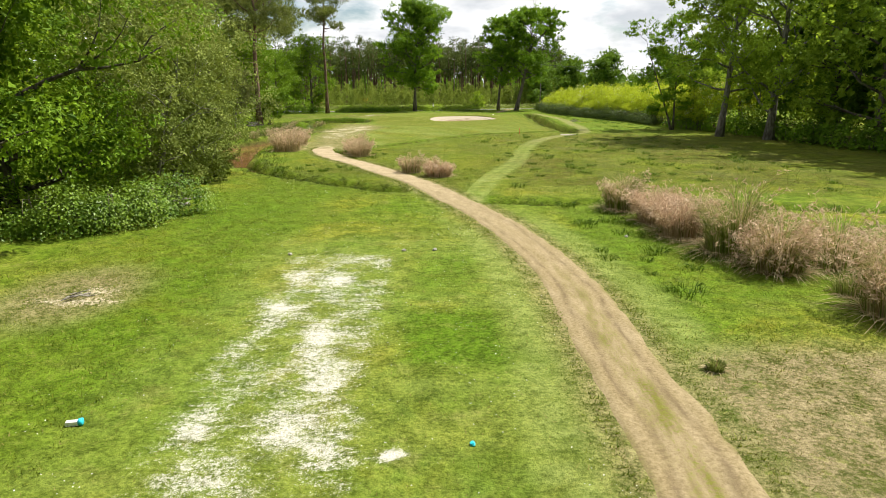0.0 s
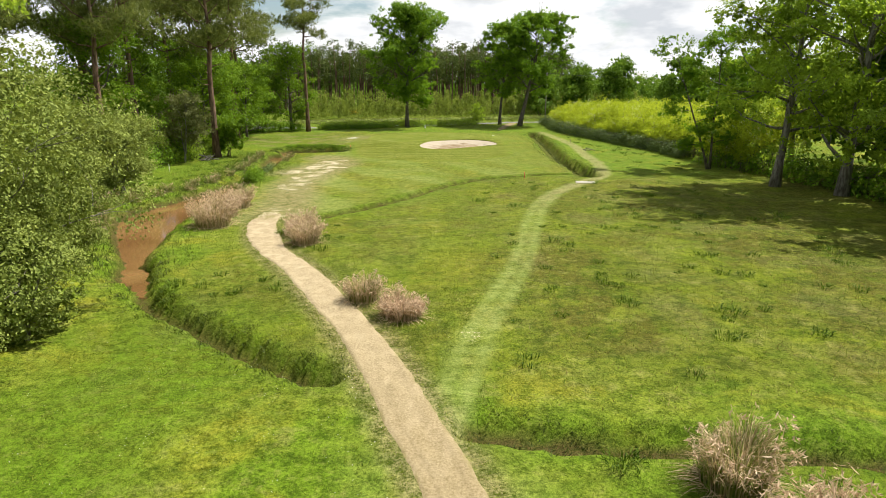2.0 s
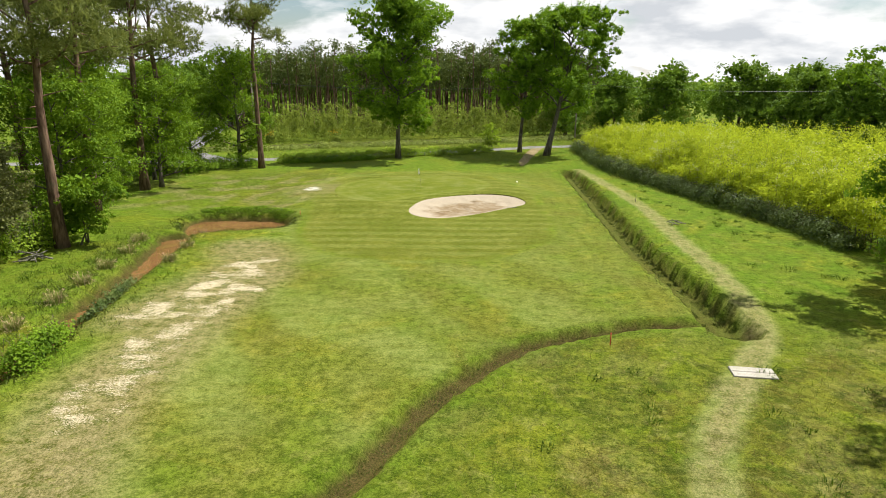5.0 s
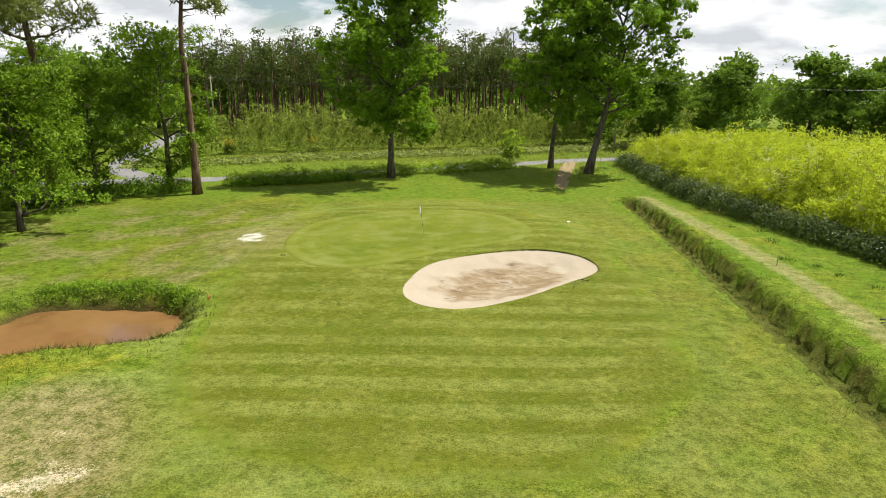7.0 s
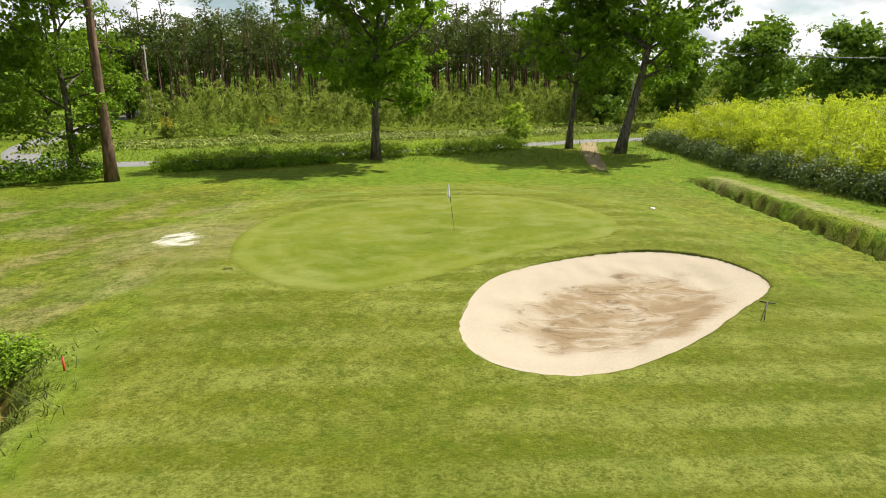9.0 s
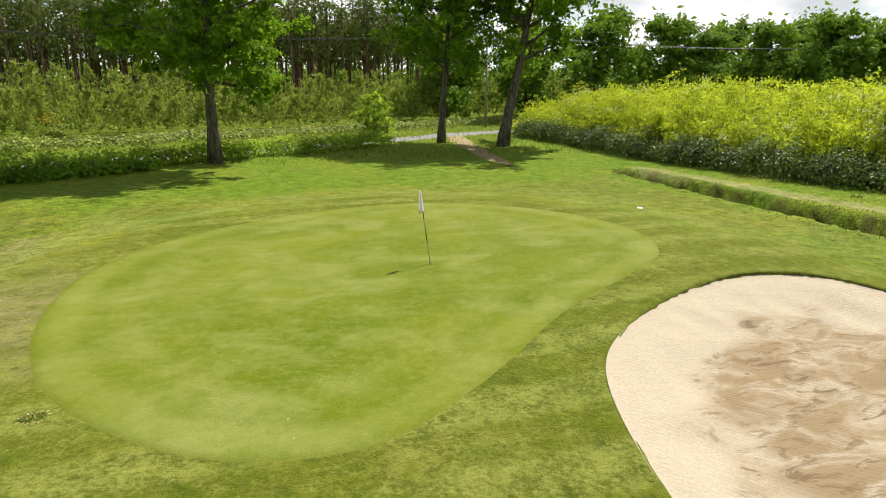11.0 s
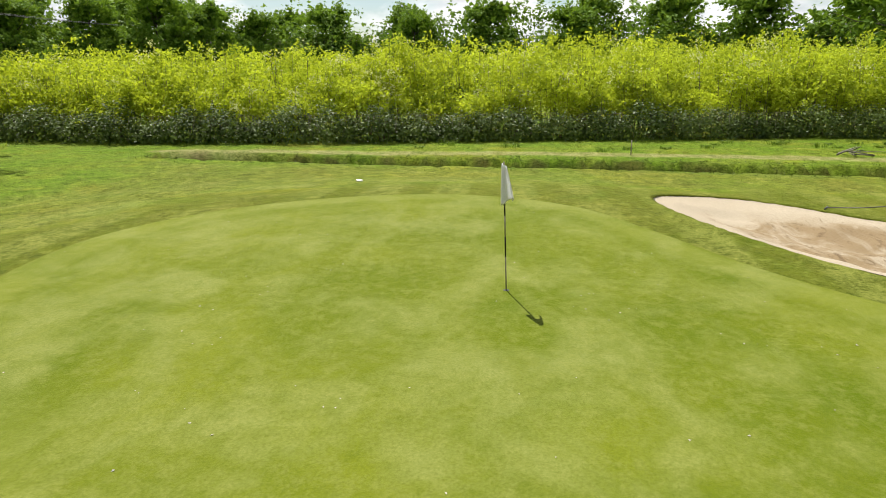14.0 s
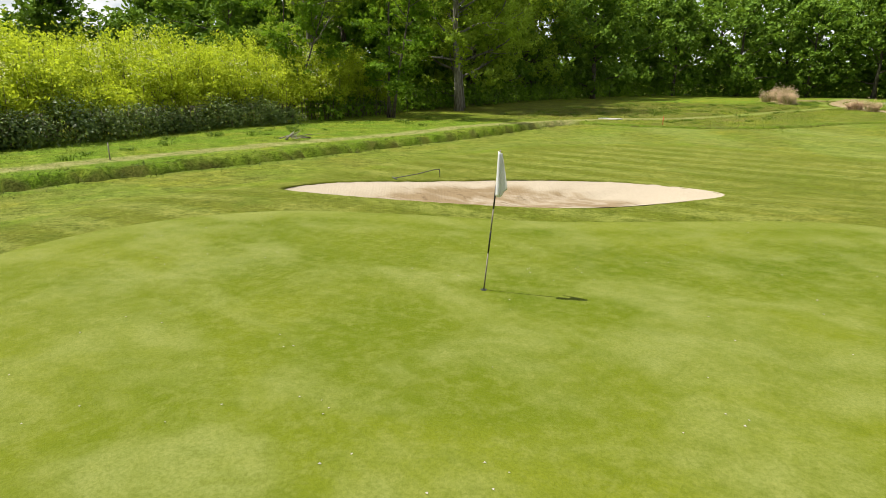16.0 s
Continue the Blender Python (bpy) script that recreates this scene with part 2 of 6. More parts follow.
    c = m.mix(m.math("MULTIPLY", m.span(edge, 0.68, 0.73), m.span(m.attr("sandy"), 0.02, 0.15)), c, sand)
    scrape = m.noise(2.2, 7.0, 0.78, (0.7, 1.35, 1.0))
    crumb = m.math("ADD", m.math("MULTIPLY", m.noise(38.0, 3.0, 0.8), 0.36), m.math("ADD", m.math("MULTIPLY", fine, 0.28), m.math("MULTIPLY", scrape, 0.36)))
    white = m.math("ADD", m.math("MULTIPLY", m.attr("chalk"), 0.22), crumb)
    c = m.mix(m.math("MULTIPLY", m.span(white, 0.615, 0.70), m.span(m.attr("chalk"), 0.02, 0.15)), c, m.mix(m.span(speck, 0.3, 0.7), (0.40, 0.38, 0.31), (0.60, 0.58, 0.53)))
    # wet mud and dead stalks in the ditches; the same colour paints shade on the deep ditch's banks
    mud_shade = m.mix(m.span(fine, 0.35, 0.65), (0.020, 0.016, 0.006), (0.085, 0.062, 0.022))
    c = m.mix(m.math("MULTIPLY", m.attr("mud_shade"), m.span(fine, 0.25, 0.55, 0.45, 1.0)), c, mud_shade)
    clot, patch = m.noise(3.4, 5.0, 0.72), m.noise(0.75, 4.0, 0.6, (0.8, 1.2, 1.0), 0.5)
    grown = m.math("SUBTRACT", 1.0, m.math("MAXIMUM", m.attr("mud_shade"), m.math("MULTIPLY", m.attr("chalk"), 0.8)))
    c = m.mix(m.math("MULTIPLY", grown, m.span(clot, 0.53, 0.66, 0.0, 0.55)), c, (0.024, 0.046, 0.003))
    c = m.mix(m.math("MULTIPLY", grown, m.span(clot, 0.46, 0.34, 0.0, 0.34)), c, (0.230, 0.258, 0.052))
    c = m.mix(m.math("MULTIPLY", grown, m.span(patch, 0.55, 0.68, 0.0, 0.32)), c, (0.050, 0.088, 0.006))
    h = m.math("ADD", m.math("MULTIPLY", clot, 0.5), m.math("ADD", m.math("MULTIPLY", fine, 0.35), m.math("MULTIPLY", speck, 0.2)))
    return m.shade(c, 0.9, m.bump(h, 0.14, 0.9), spec=0.05, sheen=(0.085, 0.5, (0.92, 0.95, 0.12)))


def green_material():
    m = Mat("green_turf")
    fine, mid, broad = m.noise(26.0, 4.0, 0.75), m.noise(0.55, 4.0, 0.55, (1.0, 1.3, 1.0), 0.5), m.noise(0.24, 3.0, 0.55, (0.9, 1.2, 1.0), 0.4)
    c = m.mix(m.span(broad, 0.30, 0.70), (0.062, 0.092, 0.002), (0.120, 0.140, 0.010))
    c = m.mix(m.span(mid, 0.38, 0.70, 0.0, 0.8), c, (0.179, 0.196, 0.056))
    c = m.mix(m.span(m.noise(1.1, 7.0, 0.7, None, 0.4), 0.38, 0.72, 0.0, 0.7), c, (0.090, 0.112, 0.005))
    c = m.mix(m.span(m.noise(5.0, 5.0, 0.75), 0.42, 0.68, 0.0, 0.45), c, (0.175, 0.186, 0.044))
    c = m.mix(m.span(m.noise(2.4, 6.0, 0.72), 0.52, 0.66, 0.0, 0.28), c, (0.060, 0.086, 0.002))
    c = m.mix(m.span(fine, 0.35, 0.7, 0.0, 0.48), c, (0.057, 0.079, 0.004))
    # the collar, mown in rings
    ring = m.attr("edge")
    wave = m.math("ADD", ring, m.math("MULTIPLY", m.noise(0.5, 3.0), 0.25))
    for at in (0.75, 2.05):
        near = m.math("ABSOLUTE", m.math("SUBTRACT", wave, at))
        c = m.mix(m.span(near, 0.5, 0.12, 0.0, 0.26 if at < 1 else 0.1), c, (0.166, 0.182, 0.040))
    near = m.math("ABSOLUTE", m.math("SUBTRACT", wave, 1.42))
    c = m.mix(m.span(near, 0.4, 0.1, 0.0, 0.14), c, (0.072, 0.098, 0.004))
    c = m.mix(m.span(ring, 0.3, 0.05, 0.0, 0.6), c, (0.099, 0.115, 0.012))
    return m.shade(c, 0.85, m.bump(fine, 0.02, 0.6), spec=0.05, sheen=(0.11, 0.35, (0.96, 1.0, 0.20)))


def sand_material():
    m = Mat("bunker_sand")
    fine, broad = m.noise(22.0, 5.0, 0.7), m.noise(0.5, 4.0, 0.6)
    flow = m.noise(0.9, 7.0, 0.62, (0.75, 1.35, 1.0), 0.9)
    c = m.mix(m.span(fine, 0.3, 0.7), (0.268, 0.225, 0.162), (0.345, 0.300, 0.225))
    wet = m.attr("damp_shade")
    c = m.mix(m.math("MULTIPLY", wet, m.span(flow, 0.36, 0.58, 0.22, 0.95)), c, (0.178, 0.128, 0.070))
    c = m.mix(m.math("MULTIPLY", m.span(wet, 0.02, 0.5), m.span(m.noise(1.6, 6.0, 0.65, (0.6, 1.6, 1.0), 0.8), 0.56, 0.66, 0.0, 0.75)), c, (0.100, 0.068, 0.036))
    c = m.mix(m.span(flow, 0.62, 0.74, 0.0, 0.3), c, (0.210, 0.165, 0.118))
    crust = m.noise(1.5, 8.0, 0.74, (0.7, 2.6, 1.0), 1.4)
    c = m.mix(m.math("MULTIPLY", m.span(wet, 0.05, 0.6), m.span(crust, 0.56, 0.62, 0.0, 0.6)), c, (0.110, 0.076, 0.040))
    c = m.mix(m.span(m.noise(2.6, 8.0, 0.8, (0.8, 2.2, 1.0), 1.0), 0.64, 0.70, 0.0, 0.55), c, (0.160, 0.115, 0.070))
    rake = m.t.nodes.new("ShaderNodeTexWave")
    rake.inputs["Scale"].default_value, rake.inputs["Distortion"].default_value = 4.0, 3.0
    rake.bands_direction = "DIAGONAL"
    m.t.links.new(m.co, rake.inputs["Vector"])
    h = m.math("ADD", m.math("ADD", m.math("MULTIPLY", flow, 1.1), m.math("MULTIPLY", crust, 0.9)), m.math("ADD", m.math("MULTIPLY", fine, 0.4), m.math("MULTIPLY", rake.outputs["Fac"], 0.12)))
    return m.shade(c, 0.95, m.bump(h, 0.05, 0.55), spec=0.1)


def path_material():
    m = Mat("dirt_path")
    fine, mid, along = m.noise(14.0, 6.0, 0.7), m.noise(1.3, 5.0, 0.6), m.noise(1.2, 5.0, 0.65, (2.4, 0.5, 1.0))
    c = m.mix(m.span(fine, 0.3, 0.7), (0.190, 0.146, 0.080), (0.365, 0.298, 0.188))
    c = m.mix(m.span(mid, 0.42, 0.68, 0.0, 0.6), c, (0.40, 0.33, 0.210))
    c = m.mix(m.math("MULTIPLY", m.attr("damp_shade"), m.span(along, 0.3, 0.6, 0.6, 1.0)), c, m.mix(m.span(fine, 0.3, 0.7), (0.148, 0.113, 0.054), (0.266, 0.210, 0.114)))
    worn = m.math("MULTIPLY", m.attr("weeds"), m.span(m.math("ADD", m.math("MULTIPLY", along, 0.5), m.math("MULTIPLY", fine, 0.5)), 0.45, 0.60))
    c = m.mix(worn, c, m.mix(m.span(fine, 0.3, 0.7), (0.10, 0.085, 0.02), (0.13, 0.135, 0.022)))
    c = m.mix(m.math("MULTIPLY", m.attr("rut"), m.span(mid, 0.35, 0.6, 0.2, 0.75)), c, (0.105, 0.076, 0.040))
    return m.shade(c, 0.95, m.bump(m.math("ADD", fine, along), 0.04, 0.5), spec=0.1)


def asphalt_material():
    m = Mat("asphalt")
    fine, broad = m.noise(30.0, 4.0, 0.7), m.noise(0.5, 3.0)
    c = m.mix(m.span(fine, 0.3, 0.7), (0.115, 0.115, 0.112), (0.185, 0.18, 0.172))
    c = m.mix(m.span(broad, 0.4, 0.7, 0.0, 0.4), c, (0.22, 0.21, 0.185))
    return m.shade(c, 0.85, m.bump(fine, 0.006, 0.4), spec=0.2)


def water_material():
    m = Mat("muddy_water")
    slow, ripple = m.noise(0.25, 3.0), m.noise(5.0, 3.0)
    c = m.mix(m.span(slow, 0.35, 0.65), (0.135, 0.068, 0.025), (0.190, 0.102, 0.040))
    return m.shade(c, 0.06, m.bump(ripple, 0.006, 0.25), spec=0.5)


def concrete_material():
    m = Mat("weathered_concrete")
    fine, broad = m.noise(18.0, 6.0), m.noise(1.5, 3.0)
    c = m.mix(m.span(fine, 0.3, 0.7), (0.27, 0.255, 0.22), (0.40, 0.375, 0.325))
    c = m.mix(m.span(broad, 0.45, 0.7, 0.0, 0.5), c, (0.25, 0.25, 0.17))
    return m.shade(c, 0.9, m.bump(fine, 0.01, 0.5), spec=0.2)


def blade_material(name, low, high, glow=0.3):
    m = Mat(name)
    c = m.mix(m.island(), low, high)
    return m.shade(c, 0.6, spec=0.2, through_light=glow)


M_TURF, M_GREEN, M_SAND, M_PATH = ground_material(), green_material(), sand_material(), path_material()
M_ROAD, M_WATER, M_CONCRETE = asphalt_material(), water_material(), concrete_material()
M_OAK = leaf_material("oak_leaf", (0.022, 0.066, 0.005), (0.235, 0.390, 0.026), glow=0.34)
M_SPRING = leaf_material("spring_leaf", (0.022, 0.066, 0.004), (0.235, 0.370, 0.025), glow=0.28)
M_WOOD_LEAF = leaf_material("woodland_leaf", (0.026, 0.072, 0.007), (0.400, 0.540, 0.060), glow=0.48)
M_WILLOW = leaf_material("willow_leaf", (0.070, 0.105, 0.016), (0.330, 0.385, 0.092), glow=0.2)
M_GREY = leaf_material("grey_leaf", (0.100, 0.115, 0.035), (0.200, 0.215, 0.080), glow=0.35)
M_THICKET = leaf_material("thicket_leaf", (0.060, 0.125, 0.004), (0.560, 0.640, 0.050), glow=0.36)
M_BLOSSOM = leaf_material("pale_blossom", (0.38, 0.42, 0.16), (0.60, 0.62, 0.34), glow=0.3)
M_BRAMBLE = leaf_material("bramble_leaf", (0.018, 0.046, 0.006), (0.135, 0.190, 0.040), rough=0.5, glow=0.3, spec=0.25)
# lighter copy of the bramble leaf, with the sunlit look put into its colour
M_SUNLIT_BRAMBLE = leaf_material("sunny_bramble_leaf", (0.048, 0.116, 0.009), (0.250, 0.360, 0.040), rough=0.42, glow=0.28, spec=0.28)
M_NEEDLE = leaf_material("pine_needle", (0.040, 0.064, 0.012), (0.235, 0.270, 0.075), glow=0.32)
M_FOREST = leaf_material("forest_needle", (0.032, 0.056, 0.012), (0.130, 0.165, 0.042), glow=0.25)
M_YOUNG = leaf_material("young_pine_needle", (0.036, 0.072, 0.010), (0.360, 0.430, 0.085), glow=0.28)
M_FAR = leaf_material("far_tree_leaf", (0.028, 0.074, 0.007), (0.200, 0.320, 0.034), glow=0.26)
M_GORSE = leaf_material("gorse_flower", (0.45, 0.26, 0.01), (0.70, 0.42, 0.02), glow=0.2)
M_BARK = bark_material("oak_bark", (0.055, 0.045, 0.034), (0.16, 0.14, 0.11))
M_PALE_BARK = bark_material("lichened_bark", (0.10, 0.09, 0.07), (0.27, 0.25, 0.21))
M_PINE_BARK = bark_material("pine_bark", (0.075, 0.045, 0.030), (0.21, 0.135, 0.09), 4.0)
M_TWIG = bark_material("twig", (0.07, 0.055, 0.04), (0.19, 0.16, 0.12))
M_BLADE = blade_material("grass_blade", (0.062, 0.105, 0.004), (0.215, 0.255, 0.022), 0.4)
M_DRY_BLADE = blade_material("dry_grass_blade", (0.13, 0.12, 0.02), (0.30, 0.25, 0.085))
M_BANK = blade_material("bank_grass", (0.018, 0.034, 0.003), (0.120, 0.155, 0.016), 0.2)
M_TUSSOCK = blade_material("tussock_grass", (0.034, 0.076, 0.004), (0.150, 0.225, 0.018), 0.35)
M_REED = blade_material("dry_reed", (0.25, 0.175, 0.075), (0.66, 0.53, 0.31))
M_REED_PINK = blade_material("pink_reed", (0.30, 0.190, 0.105), (0.68, 0.52, 0.35))
M_REED_GREEN = blade_material("green_reed", (0.085, 0.13, 0.014), (0.32, 0.34, 0.085))
M_PLUME = blade_material("reed_plume", (0.44, 0.30, 0.19), (0.70, 0.54, 0.38))
M_WHITE = plain_material("white_paint", (0.80, 0.80, 0.78), 0.5, 0.08)
M_BLACK = plain_material("black_paint", (0.022, 0.022, 0.024), 0.45, 0.1)
M_CLOTH = blade_material("white_cloth", (0.80, 0.80, 0.82), (0.86, 0.86, 0.88), 0.5)
M_CYAN = plain_material("cyan_plastic", (0.03, 0.52, 0.66), 0.4, 0.1)
M_STEEL = plain_material("dark_steel", (0.06, 0.06, 0.06), 0.5, 0.2)
M_RED = plain_material("red_paint", (0.55, 0.05, 0.04), 0.5, 0.2)
M_POLE = plain_material("grey_timber", (0.24, 0.21, 0.18), 0.9, 0.4)


# ---- mesh helpers ----
def mesh_of(name, verts, faces, material, smooth=True):
    """A mesh from arrays: verts n x 3, faces n x 3 or n x 4, or a list of such arrays."""
    me = bpy.data.meshes.new(name)
    groups = [np.asarray(f, dtype=np.int32) for f in (faces if isinstance(faces, list) else [faces]) if len(f)]
    verts = np.asarray(verts, dtype=np.float32)
    me.vertices.add(len(verts))
    me.vertices.foreach_set("co", verts.ravel())
    loops = np.concatenate([g.ravel() for g in groups])
    sizes = np.concatenate([np.full(len(g), g.shape[1], dtype=np.int32) for g in groups])
    starts = np.concatenate([[0], np.cumsum(sizes)[:-1]]).astype(np.int32)
    me.loops.add(len(loops))
    me.loops.foreach_set("vertex_index", loops)
    me.polygons.add(len(sizes))
    me.polygons.foreach_set("loop_start", starts)
    me.update(calc_edges=True)
    me.polygons.foreach_set("use_smooth", np.full(len(sizes), smooth))
    me.materials.append(material)
    return me


def store(me, name, values):
    me.attributes.new(name, "FLOAT", "POINT").data.foreach_set("value", np.asarray(values, dtype=np.float32))


def part(name, me, parent, label=""):
    ob = new(name, me)
    ob.parent = parent
    return tagged(ob, label)


def thing(name, place, label, category, group="", kind="", turn=0.0):
    ob = new(name)
    ob.matrix_basis = pose(*place, 0, 0, turn)
    return tagged(ob, label, category, group, kind)


class Build:
    """Gathers pieces into one mesh."""

    def __init__(self):
        self.v, self.q, self.f, self.n = [], [], [], 0

    def add(self, verts, quads=(), tris=()):
        self.v.append(np.asarray(verts, dtype=np.float64).reshape(-1, 3))
        if len(quads):
            self.q.append(np.asarray(quads).reshape(-1, 4) + self.n)
        if len(tris):
            self.f.append(np.asarray(tris).reshape(-1, 3) + self.n)
        self.n += len(self.v[-1])

    def tube(self, points, radii, sides=6, cap=True):
        p, r = np.asarray(points, dtype=float), np.asarray(radii, dtype=float)
        d = np.gradient(p, axis=0)
        d /= np.linalg.norm(d, axis=1)[:, None] + 1e-9
        ref = np.where(np.abs(d[:, 2:3]) > 0.9, np.array([[1.0, 0, 0]]), np.array([[0, 0, 1.0]]))
        a = np.cross(d, ref)
        a /= np.linalg.norm(a, axis=1)[:, None] + 1e-9
        b = np.cross(d, a)
        for k in range(1, len(p)):
            if np.dot(a[k], a[k - 1]) < 0:
                a[k], b[k] = -a[k], -b[k]
        ang = np.arange(sides) * 2 * math.pi / sides
        ring = a[:, None] * np.cos(ang)[None, :, None] + b[:, None] * np.sin(ang)[None, :, None]
        v = (p[:, None] + ring * r[:, None, None]).reshape(-1, 3)
        i, j = np.meshgrid(np.arange(len(p) - 1), np.arange(sides), indexing="ij")
        i, j = i.ravel(), j.ravel()
        k = (j + 1) % sides
        q = np.stack([i * sides + j, i * sides + k, (i + 1) * sides + k, (i + 1) * sides + j], 1)
        tris = []
        if cap:
            v = np.concatenate([v, p[-1:], p[:1]])
            top = (len(p) - 1) * sides
            tris = [(top + s, top + (s + 1) % sides, len(v) - 2) for s in range(sides)] + [((s + 1) % sides, s, len(v) - 1) for s in range(sides)]
        self.add(v, q, tris)

    def box(self, lo, hi, bevel=0.0):
        x0, y0, z0 = lo
        x1, y1, z1 = hi
        c = bevel
        v = [(x0, y0, z0), (x1, y0, z0), (x1, y1, z0), (x0, y1, z0), (x0, y0, z1 - c), (x1, y0, z1 - c), (x1, y1, z1 - c), (x0, y1, z1 - c),
             (x0 + c, y0 + c, z1), (x1 - c, y0 + c, z1), (x1 - c, y1 - c, z1), (x0 + c, y1 - c, z1)]
        q = [(3, 2, 1, 0), (0, 1, 5, 4), (1, 2, 6, 5), (2, 3, 7, 6), (3, 0, 4, 7), (4, 5, 9, 8), (5, 6, 10, 9), (6, 7, 11, 10), (7, 4, 8, 11), (8, 9, 10, 11)]
        self.add(v, q)

    def mesh(self, name, material, smooth=True):
        return mesh_of(name, np.concatenate(self.v), [np.concatenate(g) for g in (self.q, self.f) if g], material, smooth)


def unit(v):
    return v / (np.linalg.norm(v, axis=-1, keepdims=True) + 1e-9)


def leaves_at(rng, centres, facing, length, width):
    """Diamond leaves, one folded quad each, at the centres: verts and quads."""
    n = len(centres)
    normal = unit(facing + rng.normal(0, 0.5, (n, 3)))
    u = unit(np.cross(normal, rng.normal(0, 1, (n, 3))))
    w = np.cross(normal, u)
    s = rng.uniform(0.65, 1.3, (n, 1))
    a, b = u * length * s / 2, w * width * s / 2
    lift = normal * (width * 0.22) * s
    v = np.stack([centres - a, centres - b + lift, centres + a, centres + b + lift], 1).reshape(-1, 3)
    return v, np.arange(n * 4).reshape(-1, 4)


def ball_points(rng, n, hollow=0.45):
    d = unit(rng.normal(0, 1, (n, 3)))
    return d * rng.uniform(hollow ** 3, 1.0, (n, 1)) ** (1 / 3), d


def catmull(points, per=10, closed=False):
    p = np.asarray(points, dtype=float)
    if closed:
        p = np.concatenate([p[-1:], p, p[:2]])
    else:
        p = np.concatenate([2 * p[:1] - p[1:2], p, 2 * p[-1:] - p[-2:-1]])
    out = []
    for k in range(1, len(p) - 2):
        t = np.linspace(0, 1, per, endpoint=False)[:, None]
        a, b, c, d = p[k - 1], p[k], p[k + 1], p[k + 2]
        out.append(0.5 * (2 * b + (c - a) * t + (2 * a - 5 * b + 4 * c - d) * t ** 2 + (3 * b - a - 3 * c + d) * t ** 3))
    if not closed:
        out.append(p[-2:-1])
    return np.concatenate(out)


def smooth(x, a, b):
    t = np.clip((x - a) / (b - a), 0, 1)
    return t * t * (3 - 2 * t)


def line_distance(x, y, line, widths=None, closed=False):
    """Distance of points from a polyline; with widths, less the half-width there."""
    best = np.full(x.shape, 1e9)
    n = len(line)
    for k in range(n if closed else n - 1):
        a, b = line[k], line[(k + 1) % n]
        d = b - a
        t = np.clip(((x - a[0]) * d[0] + (y - a[1]) * d[1]) / (d @ d + 1e-12), 0, 1)
        dist = np.hypot(x - a[0] - t * d[0], y - a[1] - t * d[1])
        if widths is not None:
            dist = dist - (widths[k] + t * (widths[(k + 1) % n] - widths[k]))
        best = np.minimum(best, dist)
    return best


def inside(x, y, ring):
    r = np.zeros(x.shape, dtype=bool)
    for k in range(len(ring)):
        a, b = ring[k - 1], ring[k]
        if a[1] == b[1]:
            continue
        r ^= ((a[1] > y) != (b[1] > y)) & (x < (b[0] - a[0]) * (y - a[1]) / (b[1] - a[1]) + a[0])
    return r


def area_distance(x, y, ring):
    d = line_distance(x, y, ring, closed=True)
    return np.where(inside(x, y, ring), -d, d)


def near_only(fn, x, y, box, far=99.0):
    """fn(x, y) inside the box x0, y0, x1, y1, and far outside it."""
    out = np.full(x.shape, far)
    k = (x > box[0]) & (x < box[2]) & (y > box[1]) & (y < box[3])
    out[k] = fn(x[k], y[k])
    return out


def wobble(x, y, scale, seed=0):
    """Cheap smooth noise, about -1 to 1."""
    r = np.random.default_rng(seed)
    z = np.zeros_like(x, dtype=float)
    for k in range(7):
        a, f, p = r.uniform(0, 6.28), r.uniform(0.6, 1.7) / scale, r.uniform(0, 6.28)
        z += np.sin((x * math.cos(a) + y * math.sin(a)) * f * 6.28 + p + 1.3 * np.sin((x * math.sin(a) - y * math.cos(a)) * f * 2.7))
    return z / 3.2


# ---- the plan ----
GREEN = catmull([(-11.6, 125.4), (-10.8, 121.4), (-8.6, 118.5), (-6.0, 117.7), (-3.5, 119.0), (0.0, 121.8), (3.0, 123.5), (5.5, 125.2),
                 (6.7, 128.0), (6.2, 131.2), (4.0, 134.6), (0.5, 136.3), (-4.2, 135.5), (-8.6, 133.0), (-11.0, 129.5)], 10, True)
BUNKER = catmull([(-2.4, 114.6), (-1.8, 113.0), (-0.2, 112.2), (1.8, 112.4), (4.5, 114.1), (7.2, 116.6), (9.2, 118.5), (9.85, 119.8), (9.7, 121.1), (9.0, 122.05),
                  (7.9, 122.6), (6.4, 122.75), (4.6, 122.4), (2.8, 121.7), (0.6, 120.45), (-0.9, 119.0), (-1.9, 116.9)], 10, True)
FRINGE = catmull([(-11.4, 106.4), (-9.2, 101.4), (-6.6, 98.9), (-2.5, 98.0), (2.2, 98.1), (6.0, 99.3), (9.4, 103.0), (10.9, 107.8),
                  (11.4, 116.0), (11.3, 124.0), (9.0, 131.0), (6.0, 136.0), (0.0, 138.6), (-6.0, 137.4), (-11.0, 134.0), (-13.6, 128.0), (-13.4, 121.0), (-12.2, 113.0)], 8, True)
DITCH_WEST = catmull([(-15.4, 50.5), (-12.7, 45.0), (-8.3, 40.9), (-5.5, 38.4), (-2.7, 36.4)])
DITCH_EAST = catmull([(2.4, 33.3), (5.5, 32.6), (11.2, 32.1), (18.0, 30.9), (30.0, 29.5)])
DITCH_FIELD = catmull([(-9.6, 60.9), (-5.4, 65.7), (-1.9, 70.8), (1.2, 77.2), (5.7, 82.6), (11.7, 85.2), (16.6, 85.6)])
DITCH_DEEP = catmull([(18.9, 144.5), (18.6, 136.0), (17.9, 122.0), (17.0, 106.0), (16.9, 97.0), (17.2, 91.0), (17.0, 84.6)])
